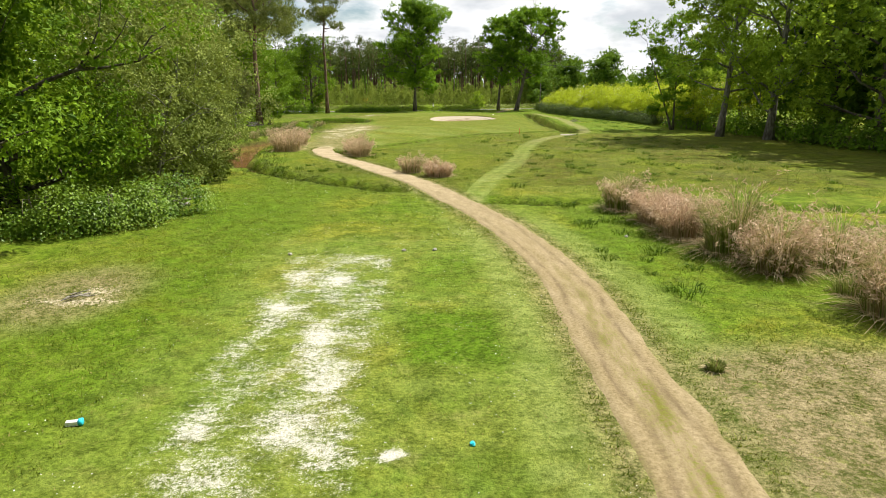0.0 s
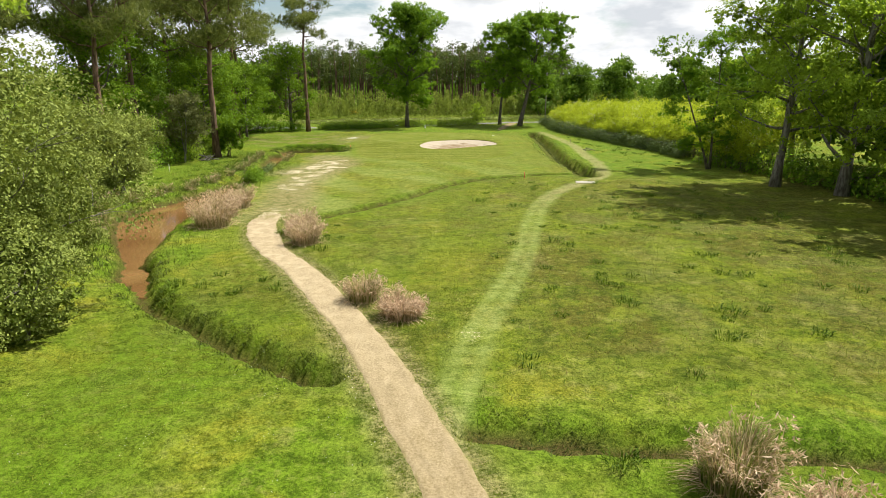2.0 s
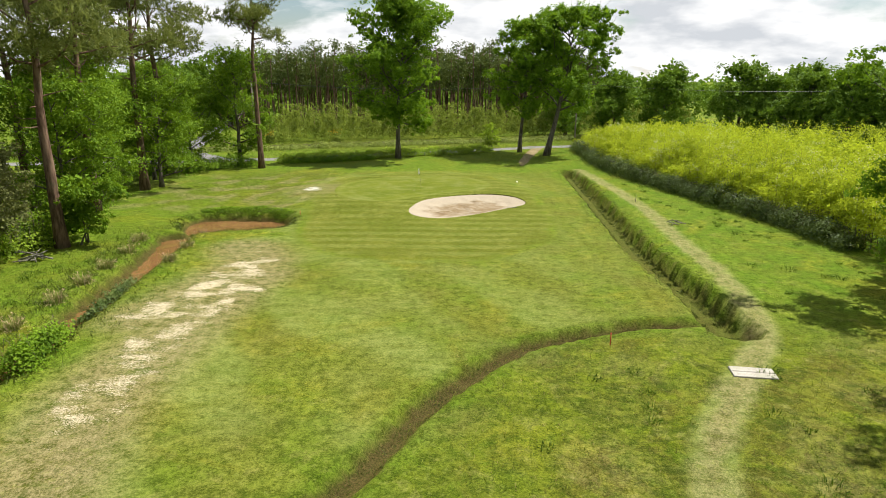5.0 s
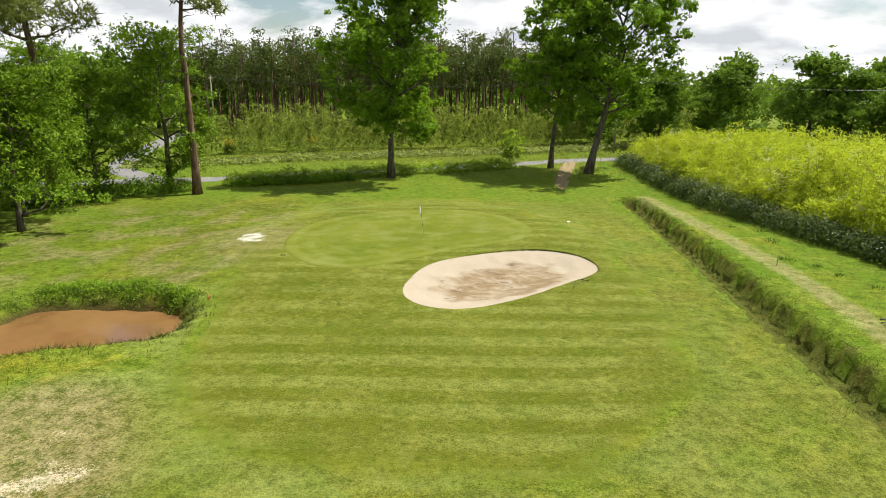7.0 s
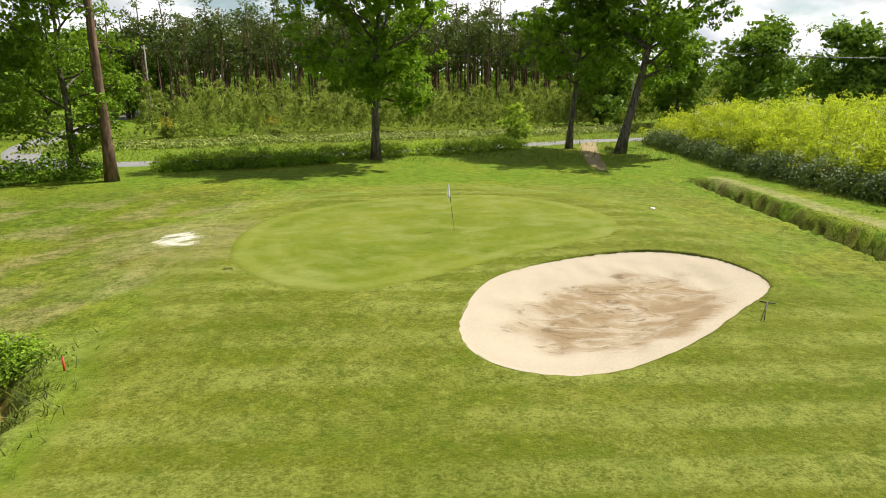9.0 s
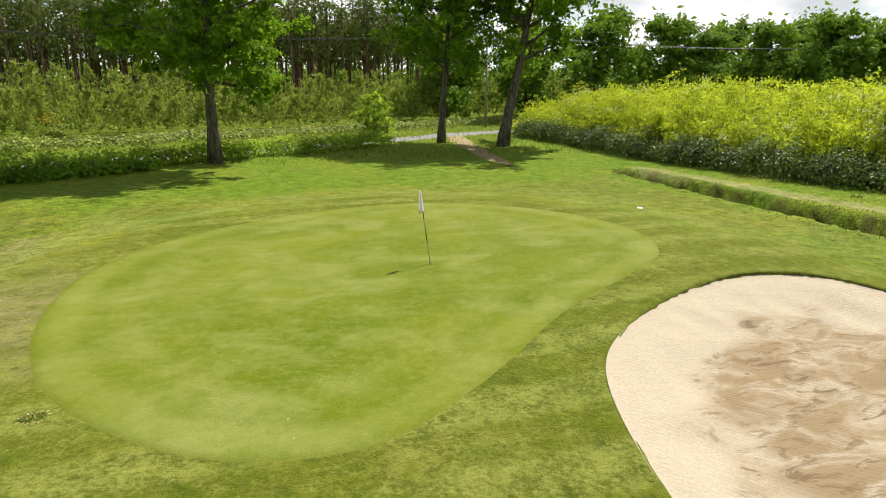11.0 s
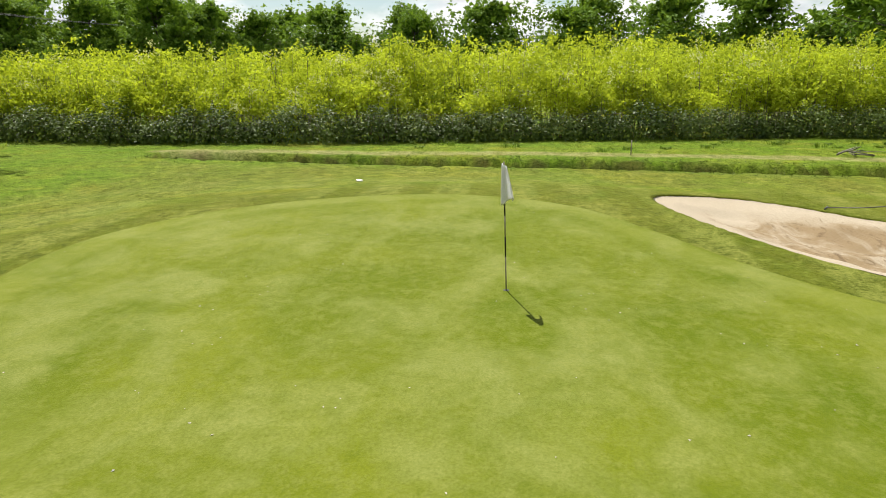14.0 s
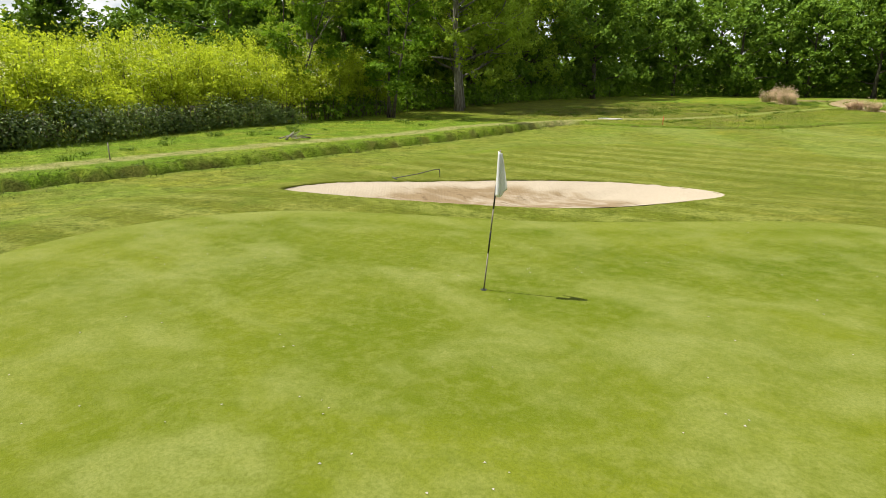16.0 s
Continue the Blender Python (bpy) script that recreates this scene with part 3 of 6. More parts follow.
STREAM = catmull([(-15.2, 47.5), (-16.8, 52.5), (-19.4, 59.0), (-21.0, 65.5), (-20.6, 71.0), (-19.6, 78.0), (-19.6, 86.0), (-20.6, 97.0), (-21.7, 105.0)], 6)
STREAM_HALF = np.interp(np.linspace(0, 1, len(STREAM)), [0, 0.12, 0.25, 0.36, 0.48, 0.6, 0.72, 0.86, 1], [0.2, 0.6, 1.7, 2.8, 2.1, 1.1, 0.8, 0.75, 1.2])
POND = catmull([(-22.8, 110.0), (-21.0, 106.6), (-17.0, 107.6), (-13.7, 108.8), (-13.7, 111.5), (-15.2, 113.2), (-19.4, 113.5), (-22.4, 112.8)], 8, True)
PATH = catmull([(3.8, -6.0), (3.9, 4.0), (3.95, 11.0), (3.85, 18.0), (3.35, 22.7), (2.25, 28.5), (0.35, 34.2), (-2.2, 40.7), (-5.7, 47.9), (-8.4, 52.4), (-10.2, 56.4), (-11.4, 60.4), (-11.5, 64.0)])
BACK_PATH = catmull([(12.6, 150.0), (14.2, 158.0), (16.0, 166.0), (17.6, 172.5), (19.5, 178.0)])
TRACK = catmull([(1.6, 34.0), (3.3, 41.8), (5.6, 50.0), (6.9, 56.4), (8.7, 65.3), (11.5, 73.6), (15.5, 79.8), (18.6, 85.2), (20.3, 94.8), (21.0, 106.0), (21.9, 118.0), (21.6, 132.0), (20.6, 146.0)])
ROAD = catmull([(-140.0, 138.0), (-80.0, 146.0), (-50.0, 150.6), (-38.0, 153.2), (-27.0, 156.2), (-16.0, 161.8), (-2.0, 167.2), (10.0, 173.0), (24.0, 179.0), (60.0, 190.0), (130.0, 205.0)], 8)
LANE = catmull([(-35.0, 155.0), (-41.0, 161.0), (-45.5, 169.0), (-49.0, 180.0), (-55.0, 205.0), (-64.0, 245.0), (-80.0, 300.0)], 8)


def terrain(x, y):
    """Height of the ground, and the distances that shape it."""
    d = {}
    d["green"] = near_only(lambda a, b: area_distance(a, b, GREEN), x, y, (-22, 107, 17, 147))
    d["bunker"] = near_only(lambda a, b: area_distance(a, b, BUNKER), x, y, (-8, 106, 15, 129))
    d["fringe"] = near_only(lambda a, b: area_distance(a, b, FRINGE), x, y, (-20, 92, 17, 145))
    d["west"] = near_only(lambda a, b: line_distance(a, b, DITCH_WEST), x, y, (-19, 33, 1, 54))
    d["east"] = near_only(lambda a, b: line_distance(a, b, DITCH_EAST), x, y, (-2, 26, 34, 37))
    d["field"] = near_only(lambda a, b: line_distance(a, b, DITCH_FIELD), x, y, (-13, 57, 20, 90))
    d["deep"] = near_only(lambda a, b: line_distance(a, b, DITCH_DEEP), x, y, (11, 80, 24, 149))
    d["stream"] = near_only(lambda a, b: line_distance(a, b, STREAM, STREAM_HALF), x, y, (-31, 42, -10, 110))
    d["pond"] = near_only(lambda a, b: area_distance(a, b, POND), x, y, (-28, 102, -9, 118))
    z = 0.05 * wobble(x, y, 17.0, 3) * smooth(np.hypot(x, y - 80), 400, 60) + 0.018 * wobble(x, y, 2.3, 5) * smooth(d["fringe"], -0.5, 3)
    z = z + 0.5 * (1 - smooth(d["green"], 0.5, 8.5))
    z = z - 0.30 * (1 - smooth(d["bunker"], -1.6, 0.0)) - 0.45 * smooth(d["bunker"], 0.02, -0.35)
    jag = 0.12 * wobble(x, y, 1.3, 9)
    z = z - 0.85 * smooth(d["west"] + jag, 0.85, 0.25)
    z = z - 0.55 * smooth(d["east"] + jag, 0.95, 0.12)
    z = z - 0.6 * smooth(d["field"] + jag, 0.75, 0.3)
    z = z - 1.2 * smooth(d["deep"] + 1.5 * jag, 1.5, 0.8)
    water = np.minimum(d["stream"], d["pond"]) + 1.6 * jag
    d["water"] = water
    z = z - 1.5 * (1 - smooth(water, -1.0, 0.95))
    return z, d


def spread_axis(fine_lo, fine_hi, step, far_lo, far_hi):
    mid = np.arange(fine_lo, fine_hi + step / 2, step)
    grow_lo, grow_hi, s = [], [], step
    while fine_lo + (grow_lo[-1] if grow_lo else 0) > far_lo:
        s *= 1.22
        grow_lo.append((grow_lo[-1] if grow_lo else 0) - s)
    s = step
    while fine_hi + (grow_hi[-1] if grow_hi else 0) < far_hi:
        s *= 1.22
        grow_hi.append((grow_hi[-1] if grow_hi else 0) + s)
    return np.concatenate([fine_lo + np.array(grow_lo[::-1]), mid, fine_hi + np.array(grow_hi)])


GX, GY = spread_axis(-27.0, 25.0, 0.34, -2400, 2400), spread_axis(4.0, 148.0, 0.34, -2400, 2600)
gx, gy = np.meshgrid(GX, GY)
gz, gd = terrain(gx, gy)


def lift(x, y):
    """The ground's height at a place, from the sheet itself."""
    x, y = np.asarray(x, dtype=float), np.asarray(y, dtype=float)
    i = np.clip(np.searchsorted(GX, x) - 1, 0, len(GX) - 2)
    j = np.clip(np.searchsorted(GY, y) - 1, 0, len(GY) - 2)
    u, v = (x - GX[i]) / (GX[i + 1] - GX[i]), (y - GY[j]) / (GY[j + 1] - GY[j])
    return (gz[j, i] * (1 - u) + gz[j, i + 1] * u) * (1 - v) + (gz[j + 1, i] * (1 - u) + gz[j + 1, i + 1] * u) * v


def build_ground():
    nx, ny = len(GX), len(GY)
    i, j = np.meshgrid(np.arange(nx - 1), np.arange(ny - 1))
    i, j = i.ravel(), j.ravel()
    me = mesh_of("ground", np.stack([gx, gy, gz], -1).reshape(-1, 3), np.stack([j * nx + i, j * nx + i + 1, (j + 1) * nx + i + 1, (j + 1) * nx + i], 1), M_TURF)
    x, y = gx, gy
    n1 = wobble(x, y, 6.0, 21)
    above = smooth(gd["field"] * np.sign(y - np.interp(x, DITCH_FIELD[:, 0], DITCH_FIELD[:, 1])), 0.3, 1.5)
    tee = smooth(x, -7.5, -5.8) * smooth(x, 4.2, 2.6) * smooth(y, 27, 23) * smooth(y, -5, 0)
    ditch = np.minimum.reduce([gd["west"], gd["east"], gd["field"] - 0.08, gd["deep"] - 0.4])
    track = near_only(lambda a, b: line_distance(a, b, TRACK), x, y, (-4, 30, 27, 152))
    path = near_only(lambda a, b: line_distance(a, b, PATH), x, y, (-18, -8, 10, 70))
    store(me, "fringe", smooth(gd["fringe"] + 0.5 * n1, 0.9, -0.9).ravel())
    plain = smooth(x, -13.5, -11.5) * smooth(x + 1.5 * (y < 86), 17.0, 15.0) * smooth(y - 0.5 * x, 62, 70) * smooth(y, 146, 140) * smooth(gd["fringe"], 0.0, 0.6)
    store(me, "mown", (0.75 * plain * above * (0.75 + 0.25 * n1)).ravel())
    pale = np.maximum((0.5 * smooth(track + 0.15 * n1, 1.1, 0.5) + 0.5 * smooth(np.abs(track - 0.42), 0.34, 0.08)) * (0.8 + 0.25 * wobble(x, y, 3.2, 58)) * (1 + 0.45 * smooth(y, 66, 76)), (0.62 - 0.27 * smooth(y, 82, 92)) * smooth(x, 15, 6) * plain * above * smooth(wobble(x * 0.6 + 0.3 * y, y * 0.22, 4.5, 66) + 0.4 * n1, -0.5, 0.7) + 0.14 * smooth(x, 6, 14) * plain * above * smooth(wobble(x * 1.6, y * 0.25, 4.0, 69), -0.4, 0.8))
    block = np.maximum(smooth(np.abs(x - 0.25), 1.6, 0.9) * smooth(np.abs(y - 14.2), 2.4, 1.2), 0.7 * smooth(np.abs(x - 0.1), 1.5, 0.6) * smooth(np.abs(y - 19.5), 2.4, 1.2))
    band = smooth(np.abs(path - 1.9), 1.1, 0.2) * smooth(y, 34, 24)
    rise = smooth(gd["fringe"], 4.5, 1.0) * smooth(gd["fringe"], 0.0, 0.8) * smooth(y, 150, 136)
    store(me, "pale", np.clip(np.maximum.reduce([pale, 0.8 * band * (1 - block), 0.5 * rise * smooth(x, 14, 6) * smooth(wobble(x, y, 5.0, 67), -0.7, 0.5), 0.3 * tee * (1 - block)]), 0, 1).ravel())
    meadow = np.maximum(smooth(x, 1.0, 7.0), 0.6 * smooth(x, -14, -9)) * smooth(y, 33, 40) * smooth(y, 88, 80) * smooth(x, 60, 40) * (1 - above * smooth(y, 58, 66))
    store(me, "meadow", np.clip(np.maximum.reduce([0.9 * meadow, 0.6 * smooth(x, -12.5, -14.5) * smooth(x, -34, -28) * smooth(y, 114, 118) * smooth(y, 146, 138), 0.7 * smooth(y, 168, 176) * smooth(y, 215, 190) * smooth(np.abs(x), 90, 60)]), 0, 1).ravel())
    lush = np.maximum.reduce([(0.5 + 0.5 * wobble(x, y, 4.0, 60)) * smooth(x, 18.6, 19.6) * smooth(x, 36, 30) * smooth(y, 80, 92) * smooth(track, 0.7, 1.4),
                              smooth(np.abs(x + 9.5 - 0.02 * y), 4.5, 1.5) * smooth(y, 46, 38) * 0.8,
                              1.25 * smooth(np.abs(x - 0.25), 1.45, 0.9) * smooth(np.abs(y - 14.2), 2.2, 1.2), 0.9 * smooth(np.abs(x - 0.1), 1.4, 0.7) * smooth(np.abs(y - 19.5), 2.2, 1.4), 0.8 * smooth(np.hypot(x - 0.8, (y - 8.4) * 0.8), 1.1, 0.4), smooth(y, 141, 147) * smooth(y, 178, 166) * 0.6, 0.3 * smooth(y, 166, 176) * smooth(y, 230, 200),
                              0.9 * smooth(np.abs(gd["fringe"] - 0.9 - 0.5 * n1), 0.9, 0.2) * smooth(y, 112, 104) * smooth(x, -3, 2),
                              smooth(x, -20, -23) * smooth(y, 60, 70) * 0.5, 0.85 * smooth(x, 5.0, 6.2) * smooth(x, 16, 12) * smooth(y, 15, 18) * smooth(y, 33, 30), smooth(ditch, 2.0, 0.6) * 0.7])
    store(me, "lush", np.clip(lush, 0, 1.2).ravel())
    # mud in ditch bottoms and at the water; the deep term darkens shaded banks
    store(me, "mud_shade", np.clip(np.maximum.reduce([smooth(np.minimum.reduce([gd["west"], gd["east"], gd["field"] - 0.22]), 0.5, 0.2), 0.7 * smooth(gd["deep"] + 0.35 * wobble(x, y, 2.0, 59), 1.5, 0.9), smooth(gd["water"], 0.55, 0.1)]), 0, 1).ravel())
    bare = line_distance(x, y, catmull([(-11.4, 63.0), (-11.8, 69.0), (-13.0, 77.0), (-12.6, 85.0), (-11.6, 94.0)]))
    pit = np.hypot(x + 14.2, (y - 125.6) * 0.75)
    scuffed = near_only(lambda a, b: line_distance(a, b, np.array([(-15.2, 86.0), (-13.6, 92.0), (-12.4, 97.0), (-14.5, 101.0)])), x, y, (-24, 78, -4, 108))
    store(me, "sandy", np.clip(np.maximum.reduce([1.25 * smooth(scuffed + 0.8 * wobble(x, y, 2.2, 63), 3.0, 0.2) * (0.78 + 0.3 * wobble(x, y, 3.6, 64)) * smooth(y, 104, 95), smooth(bare + 0.9 * wobble(x, y, 2.6, 52), 3.0, 0.1) * np.maximum(smooth(y, 69, 76) * (0.86 + 0.25 * wobble(x, y, 4.0, 53)), 0.9 * smooth(y, 70, 64)), 0.85 * smooth(np.hypot((x + 10.3) * 0.6, y - 17.2), 1.8, 0.3), 0.75 * smooth(np.hypot(x - 2.6, (y - 40) * 0.4), 1.2, 0.2)]), 0, 1).ravel())
    chalk = np.maximum(smooth(np.abs(x + 3.35 + 0.03 * (y - 15)), 2.5, 1.2) * smooth(y, 23.0, 20.8) * smooth(y, 6.8, 8.6) * (0.60 + 0.22 * wobble(x, y, 2.4, 44)), 0.85 * smooth(pit + 0.5 * wobble(x, y, 1.6, 45), 2.2, 0.3))
    chalk = np.maximum(chalk, 1.1 * smooth(np.hypot(x + 0.8, (y - 9.2) * 1.6), 0.55, 0.15))
    store(me, "chalk", chalk.ravel())
    yard = smooth(np.hypot((x - 8.5) * 0.8, y - 9.5), 5.2, 3.2) * smooth(path, 0.8, 1.6)
    thin = np.maximum.reduce([yard, 0.5 * smooth(pit + 0.8 * wobble(x, y, 3.0, 61), 4.8, 1.5), 0.8 * smooth(bare, 4.0, 1.0), 0.8 * smooth(scuffed, 4.2, 1.2), 0.14 * meadow * smooth(n1, 0.1, 0.9), 0.9 * smooth(np.hypot(x + 10.8, (y - 17.5) * 0.7), 2.8, 0.8), 0.5 * smooth(wobble(x, y, 5.0, 57), -0.2, 0.7) * smooth(x, -12, -14) * smooth(x, -40, -30) * smooth(y, 112, 118) * smooth(y, 142, 134), 0.75 * smooth(path, 1.7, 0.95) * smooth(y, 66, 60), 0.6 * smooth(track + 0.2 * wobble(x, y, 2.4, 70), 0.95, 0.35) * smooth(y, 62, 76)])
    store(me, "thin", np.clip(thin, 0, 1).ravel())
    tagged(new("ground", me), "open golf course turf with rough and mown areas", "ground", kind="structure")


build_ground()


def disc(outline, rings, height, material, name):
    """A draped disc inside an outline: ring after ring towards the middle."""
    c = outline.mean(0)
    v, n = [], len(outline)
    for r in rings:
        p = c + (outline - c) * r
        v.append(np.stack([p[:, 0], p[:, 1], height(p[:, 0], p[:, 1])], 1))
    v = np.concatenate(v + [np.array([[c[0], c[1], height(c[:1], c[1:])[0]]])])
    q = [(k * n + i, k * n + (i + 1) % n, (k + 1) * n + (i + 1) % n, (k + 1) * n + i) for k in range(len(rings) - 1) for i in range(n)]
    last = (len(rings) - 1) * n
    return mesh_of(name, v, [np.array(q), np.array([(last + i, last + (i + 1) % n, len(v) - 1) for i in range(n)])], material), v


def build_green():
    rings = [1.0, 0.993, 0.985, 0.97, 0.94] + list(np.linspace(0.9, 0.05, 24))
    me, v = disc(GREEN, rings, lambda x, y: terrain(x, y)[0] + 0.024 - 0.05 * smooth(-area_distance(x, y, GREEN), 0.2, 0.0), M_GREEN, "putting_green")
    store(me, "edge", np.clip(-area_distance(v[:, 0], v[:, 1], GREEN), 0, 5))
    return tagged(new("putting_green", me), "closely mown yellow-green putting green", "putting green", kind="structure")


def build_bunker():
    rings = [1.0, 0.985, 0.96, 0.92] + list(np.linspace(0.87, 0.05, 22))

    def bowl(x, y):
        d = area_distance(x, y, BUNKER)
        rim = 0.5 * (1 - smooth(area_distance(x, y, GREEN), 0.5, 8.5))
        return rim - 0.01 - 0.05 * smooth(d, 0.0, -0.15) - 0.42 * (1 - smooth(d, -2.6, 0.0)) + 0.035 * wobble(x, y, 1.8, 31) * smooth(d, 0, -0.8)

    sand, v = disc(BUNKER, rings, bowl, M_SAND, "sand")
    d = -area_distance(v[:, 0], v[:, 1], BUNKER)
    damp_along = (v[:, 0] - 3.8) * 0.84 + (v[:, 1] - 117.4) * 0.54
    damp_across = (v[:, 1] - 117.4) * 0.84 - (v[:, 0] - 3.8) * 0.54
    store(sand, "damp_shade", smooth(np.hypot(damp_along / 5.0, damp_across / 2.9) + 0.14 * wobble(v[:, 0], v[:, 1], 2.2, 33), 1.05, 0.72) * smooth(d, 0.2, 1.0))
    # turf lip that folds over the sand's edge
    n, c = len(BUNKER), BUNKER.mean(0)
    r = np.random.default_rng(8)
    normal = np.roll(BUNKER, -1, 0) - np.roll(BUNKER, 1, 0)
    normal = unit(np.stack([normal[:, 1], -normal[:, 0]], 1))
    if ((BUNKER + normal - c) ** 2).sum() < ((BUNKER - c) ** 2).sum():
        normal = -normal
    layers = []
    for off, up in ((0.75, -0.06), (0.5, 0.015), (0.12, 0.035), (-0.03, 0.01), (0.0, -0.2)):
        p = BUNKER + normal * (off + r.uniform(-0.035, 0.035, (n, 1)) * (off < 0.2))
        base = terrain(BUNKER[:, 0] + normal[:, 0] * max(off, 0.4), BUNKER[:, 1] + normal[:, 1] * max(off, 0.4))[0]
        layers.append(np.stack([p[:, 0], p[:, 1], base + up], 1))
    q = [(k * n + i, k * n + (i + 1) % n, (k + 1) * n + (i + 1) % n, (k + 1) * n + i) for k in range(len(layers) - 1) for i in range(n)]
    lip = mesh_of("turf_lip", np.concatenate(layers), np.array(q), M_TURF)
    store(lip, "fringe", np.repeat([1, 1, 1, 0.9, 0.6], n))
    store(lip, "mud_shade", np.repeat([0, 0, 0, 0.1, 0.1], n))
    top = tagged(new("sand_bunker"), "kidney-shaped bunker of pale raked sand with a turf lip", "bunker", kind="structure")
    part("sand", sand, top)
    part("turf_lip", lip, top, "grass edge over the sand")


build_green()
build_bunker()


def ribbon(name, line, half, material, label, category, rise=0.03, drop=0.06, across=21, ragged=0.15, weeds=None, seed=0):
    """A strip draped on the ground whose edges dip under the turf."""
    d = np.gradient(line, axis=0)
    d = d / np.linalg.norm(d, axis=1)[:, None]
    side = np.stack([-d[:, 1], d[:, 0]], 1)
    rows = []
    s = np.linspace(-1, 1, across)
    for k in s:
        w = half * 1.12 + ragged * (0.6 * wobble(line[:, 0] + (9 if k > 0 else 0), line[:, 1], 7.0, seed) + 0.12 * wobble(line[:, 0] + (5 if k > 0 else 0), line[:, 1], 2.1, seed + 3))
        p = line + side * (k * w)[:, None]
        z = lift(p[:, 0], p[:, 1]) + rise - (rise + drop) * smooth(np.abs(k), 0.7, 1.0) + 0.016 * wobble(p[:, 0], p[:, 1], 0.8, seed + 1)
        rows.append(np.stack([p[:, 0], p[:, 1], z], 1))
    v = np.stack(rows, 1)
    n = len(line)
    i, j = np.meshgrid(np.arange(n - 1), np.arange(across - 1), indexing="ij")
    i, j = i.ravel(), j.ravel()
    me = mesh_of(name, v.reshape(-1, 3), np.stack([i * across + j + 1, i * across + j, (i + 1) * across + j, (i + 1) * across + j + 1], 1), material)
    if weeds:
        store(me, "weeds", np.broadcast_to(weeds(v[..., 0], v[..., 1], s[None, :]), v.shape[:2]).ravel())
        wander = 0.08 * wobble(v[..., 0], v[..., 1], 5.0, seed + 8)
        store(me, "rut", (smooth(np.abs(np.abs(s[None, :] + wander) - 0.42), 0.13, 0.0) * smooth(v[..., 1], 40, 18)).ravel())
        # brown near the tee; past y=120 it paints the oaks' shade on the footpath
        store(me, "damp_shade", np.maximum(smooth(v[..., 1], 54, 22), smooth(v[..., 1], 120, 140)).ravel())
    return tagged(new(name, me), label, category, kind="structure")


def dense(line, step=0.3):
    seg = np.concatenate([[0], np.cumsum(np.linalg.norm(np.diff(line, axis=0), axis=1))])
    t = np.arange(0, seg[-1], step)
    return np.stack([np.interp(t, seg, line[:, 0]), np.interp(t, seg, line[:, 1])], 1)


path_line = dense(PATH)
ribbon("dirt_path", path_line, np.interp(path_line[:, 1], [0, 20, 40, 53, 58, 61, 64], [0.95, 0.92, 0.86, 0.92, 1.15, 1.15, 0.45]), M_PATH, "worn sandy dirt path through the rough", "path", seed=2,
       weeds=lambda x, y, s: np.maximum(smooth(np.abs(s), 0.45, 0.1) * smooth(y, 24, 12) + 1.15 * smooth(np.abs(s), 0.66, 0.95), 0.8 * smooth(y, 60, 63)))
ribbon("footpath", dense(BACK_PATH), np.interp(dense(BACK_PATH)[:, 1], [150, 154, 162, 178], [0.25, 0.8, 1.0, 1.1]), M_PATH, "bare earth footpath between two oaks", "path", seed=5, weeds=lambda x, y, s: np.maximum(0.6 * smooth(np.abs(s), 0.3, 1.0), smooth(y, 158, 151)) + 0 * x)
ribbon("road", dense(ROAD, 1.0), np.full(len(dense(ROAD, 1.0)), 1.9), M_ROAD, "narrow grey asphalt road behind the green", "road", rise=0.06, ragged=0.05, seed=6)
ribbon("lane", dense(LANE, 1.0), np.full(len(dense(LANE, 1.0)), 1.8), M_ROAD, "narrow grey asphalt lane leading away", "road", rise=0.075, ragged=0.05, seed=7)

wb = Build()
wx, wy = np.meshgrid(np.linspace(-31, -10.5, 12), np.linspace(46.5, 117, 30))
wi, wj = np.meshgrid(np.arange(11), np.arange(29))
wi, wj = wi.ravel(), wj.ravel()
wb.add(np.stack([wx, wy, np.full_like(wx, -0.78)], -1), np.stack([wj * 12 + wi, wj * 12 + wi + 1, (wj + 1) * 12 + wi + 1, (wj + 1) * 12 + wi], 1))
tagged(new("water", wb.mesh("water", M_WATER)), "still orange-brown muddy water in a stream and pond", "water", kind="structure")


# ---- trees ----
def limb_path(rng, start, way, length, bend=0.25, lift_up=0.15, steps=6):
    p, d = [np.array(start, dtype=float)], np.array(way, dtype=float)
    d /= np.linalg.norm(d)
    for k in range(steps):
        d = d + rng.normal(0, bend, 3) * 0.5 + np.array([0, 0, lift_up]) / steps
        d /= np.linalg.norm(d)
        p.append(p[-1] + d * length / steps)
    return np.array(p)


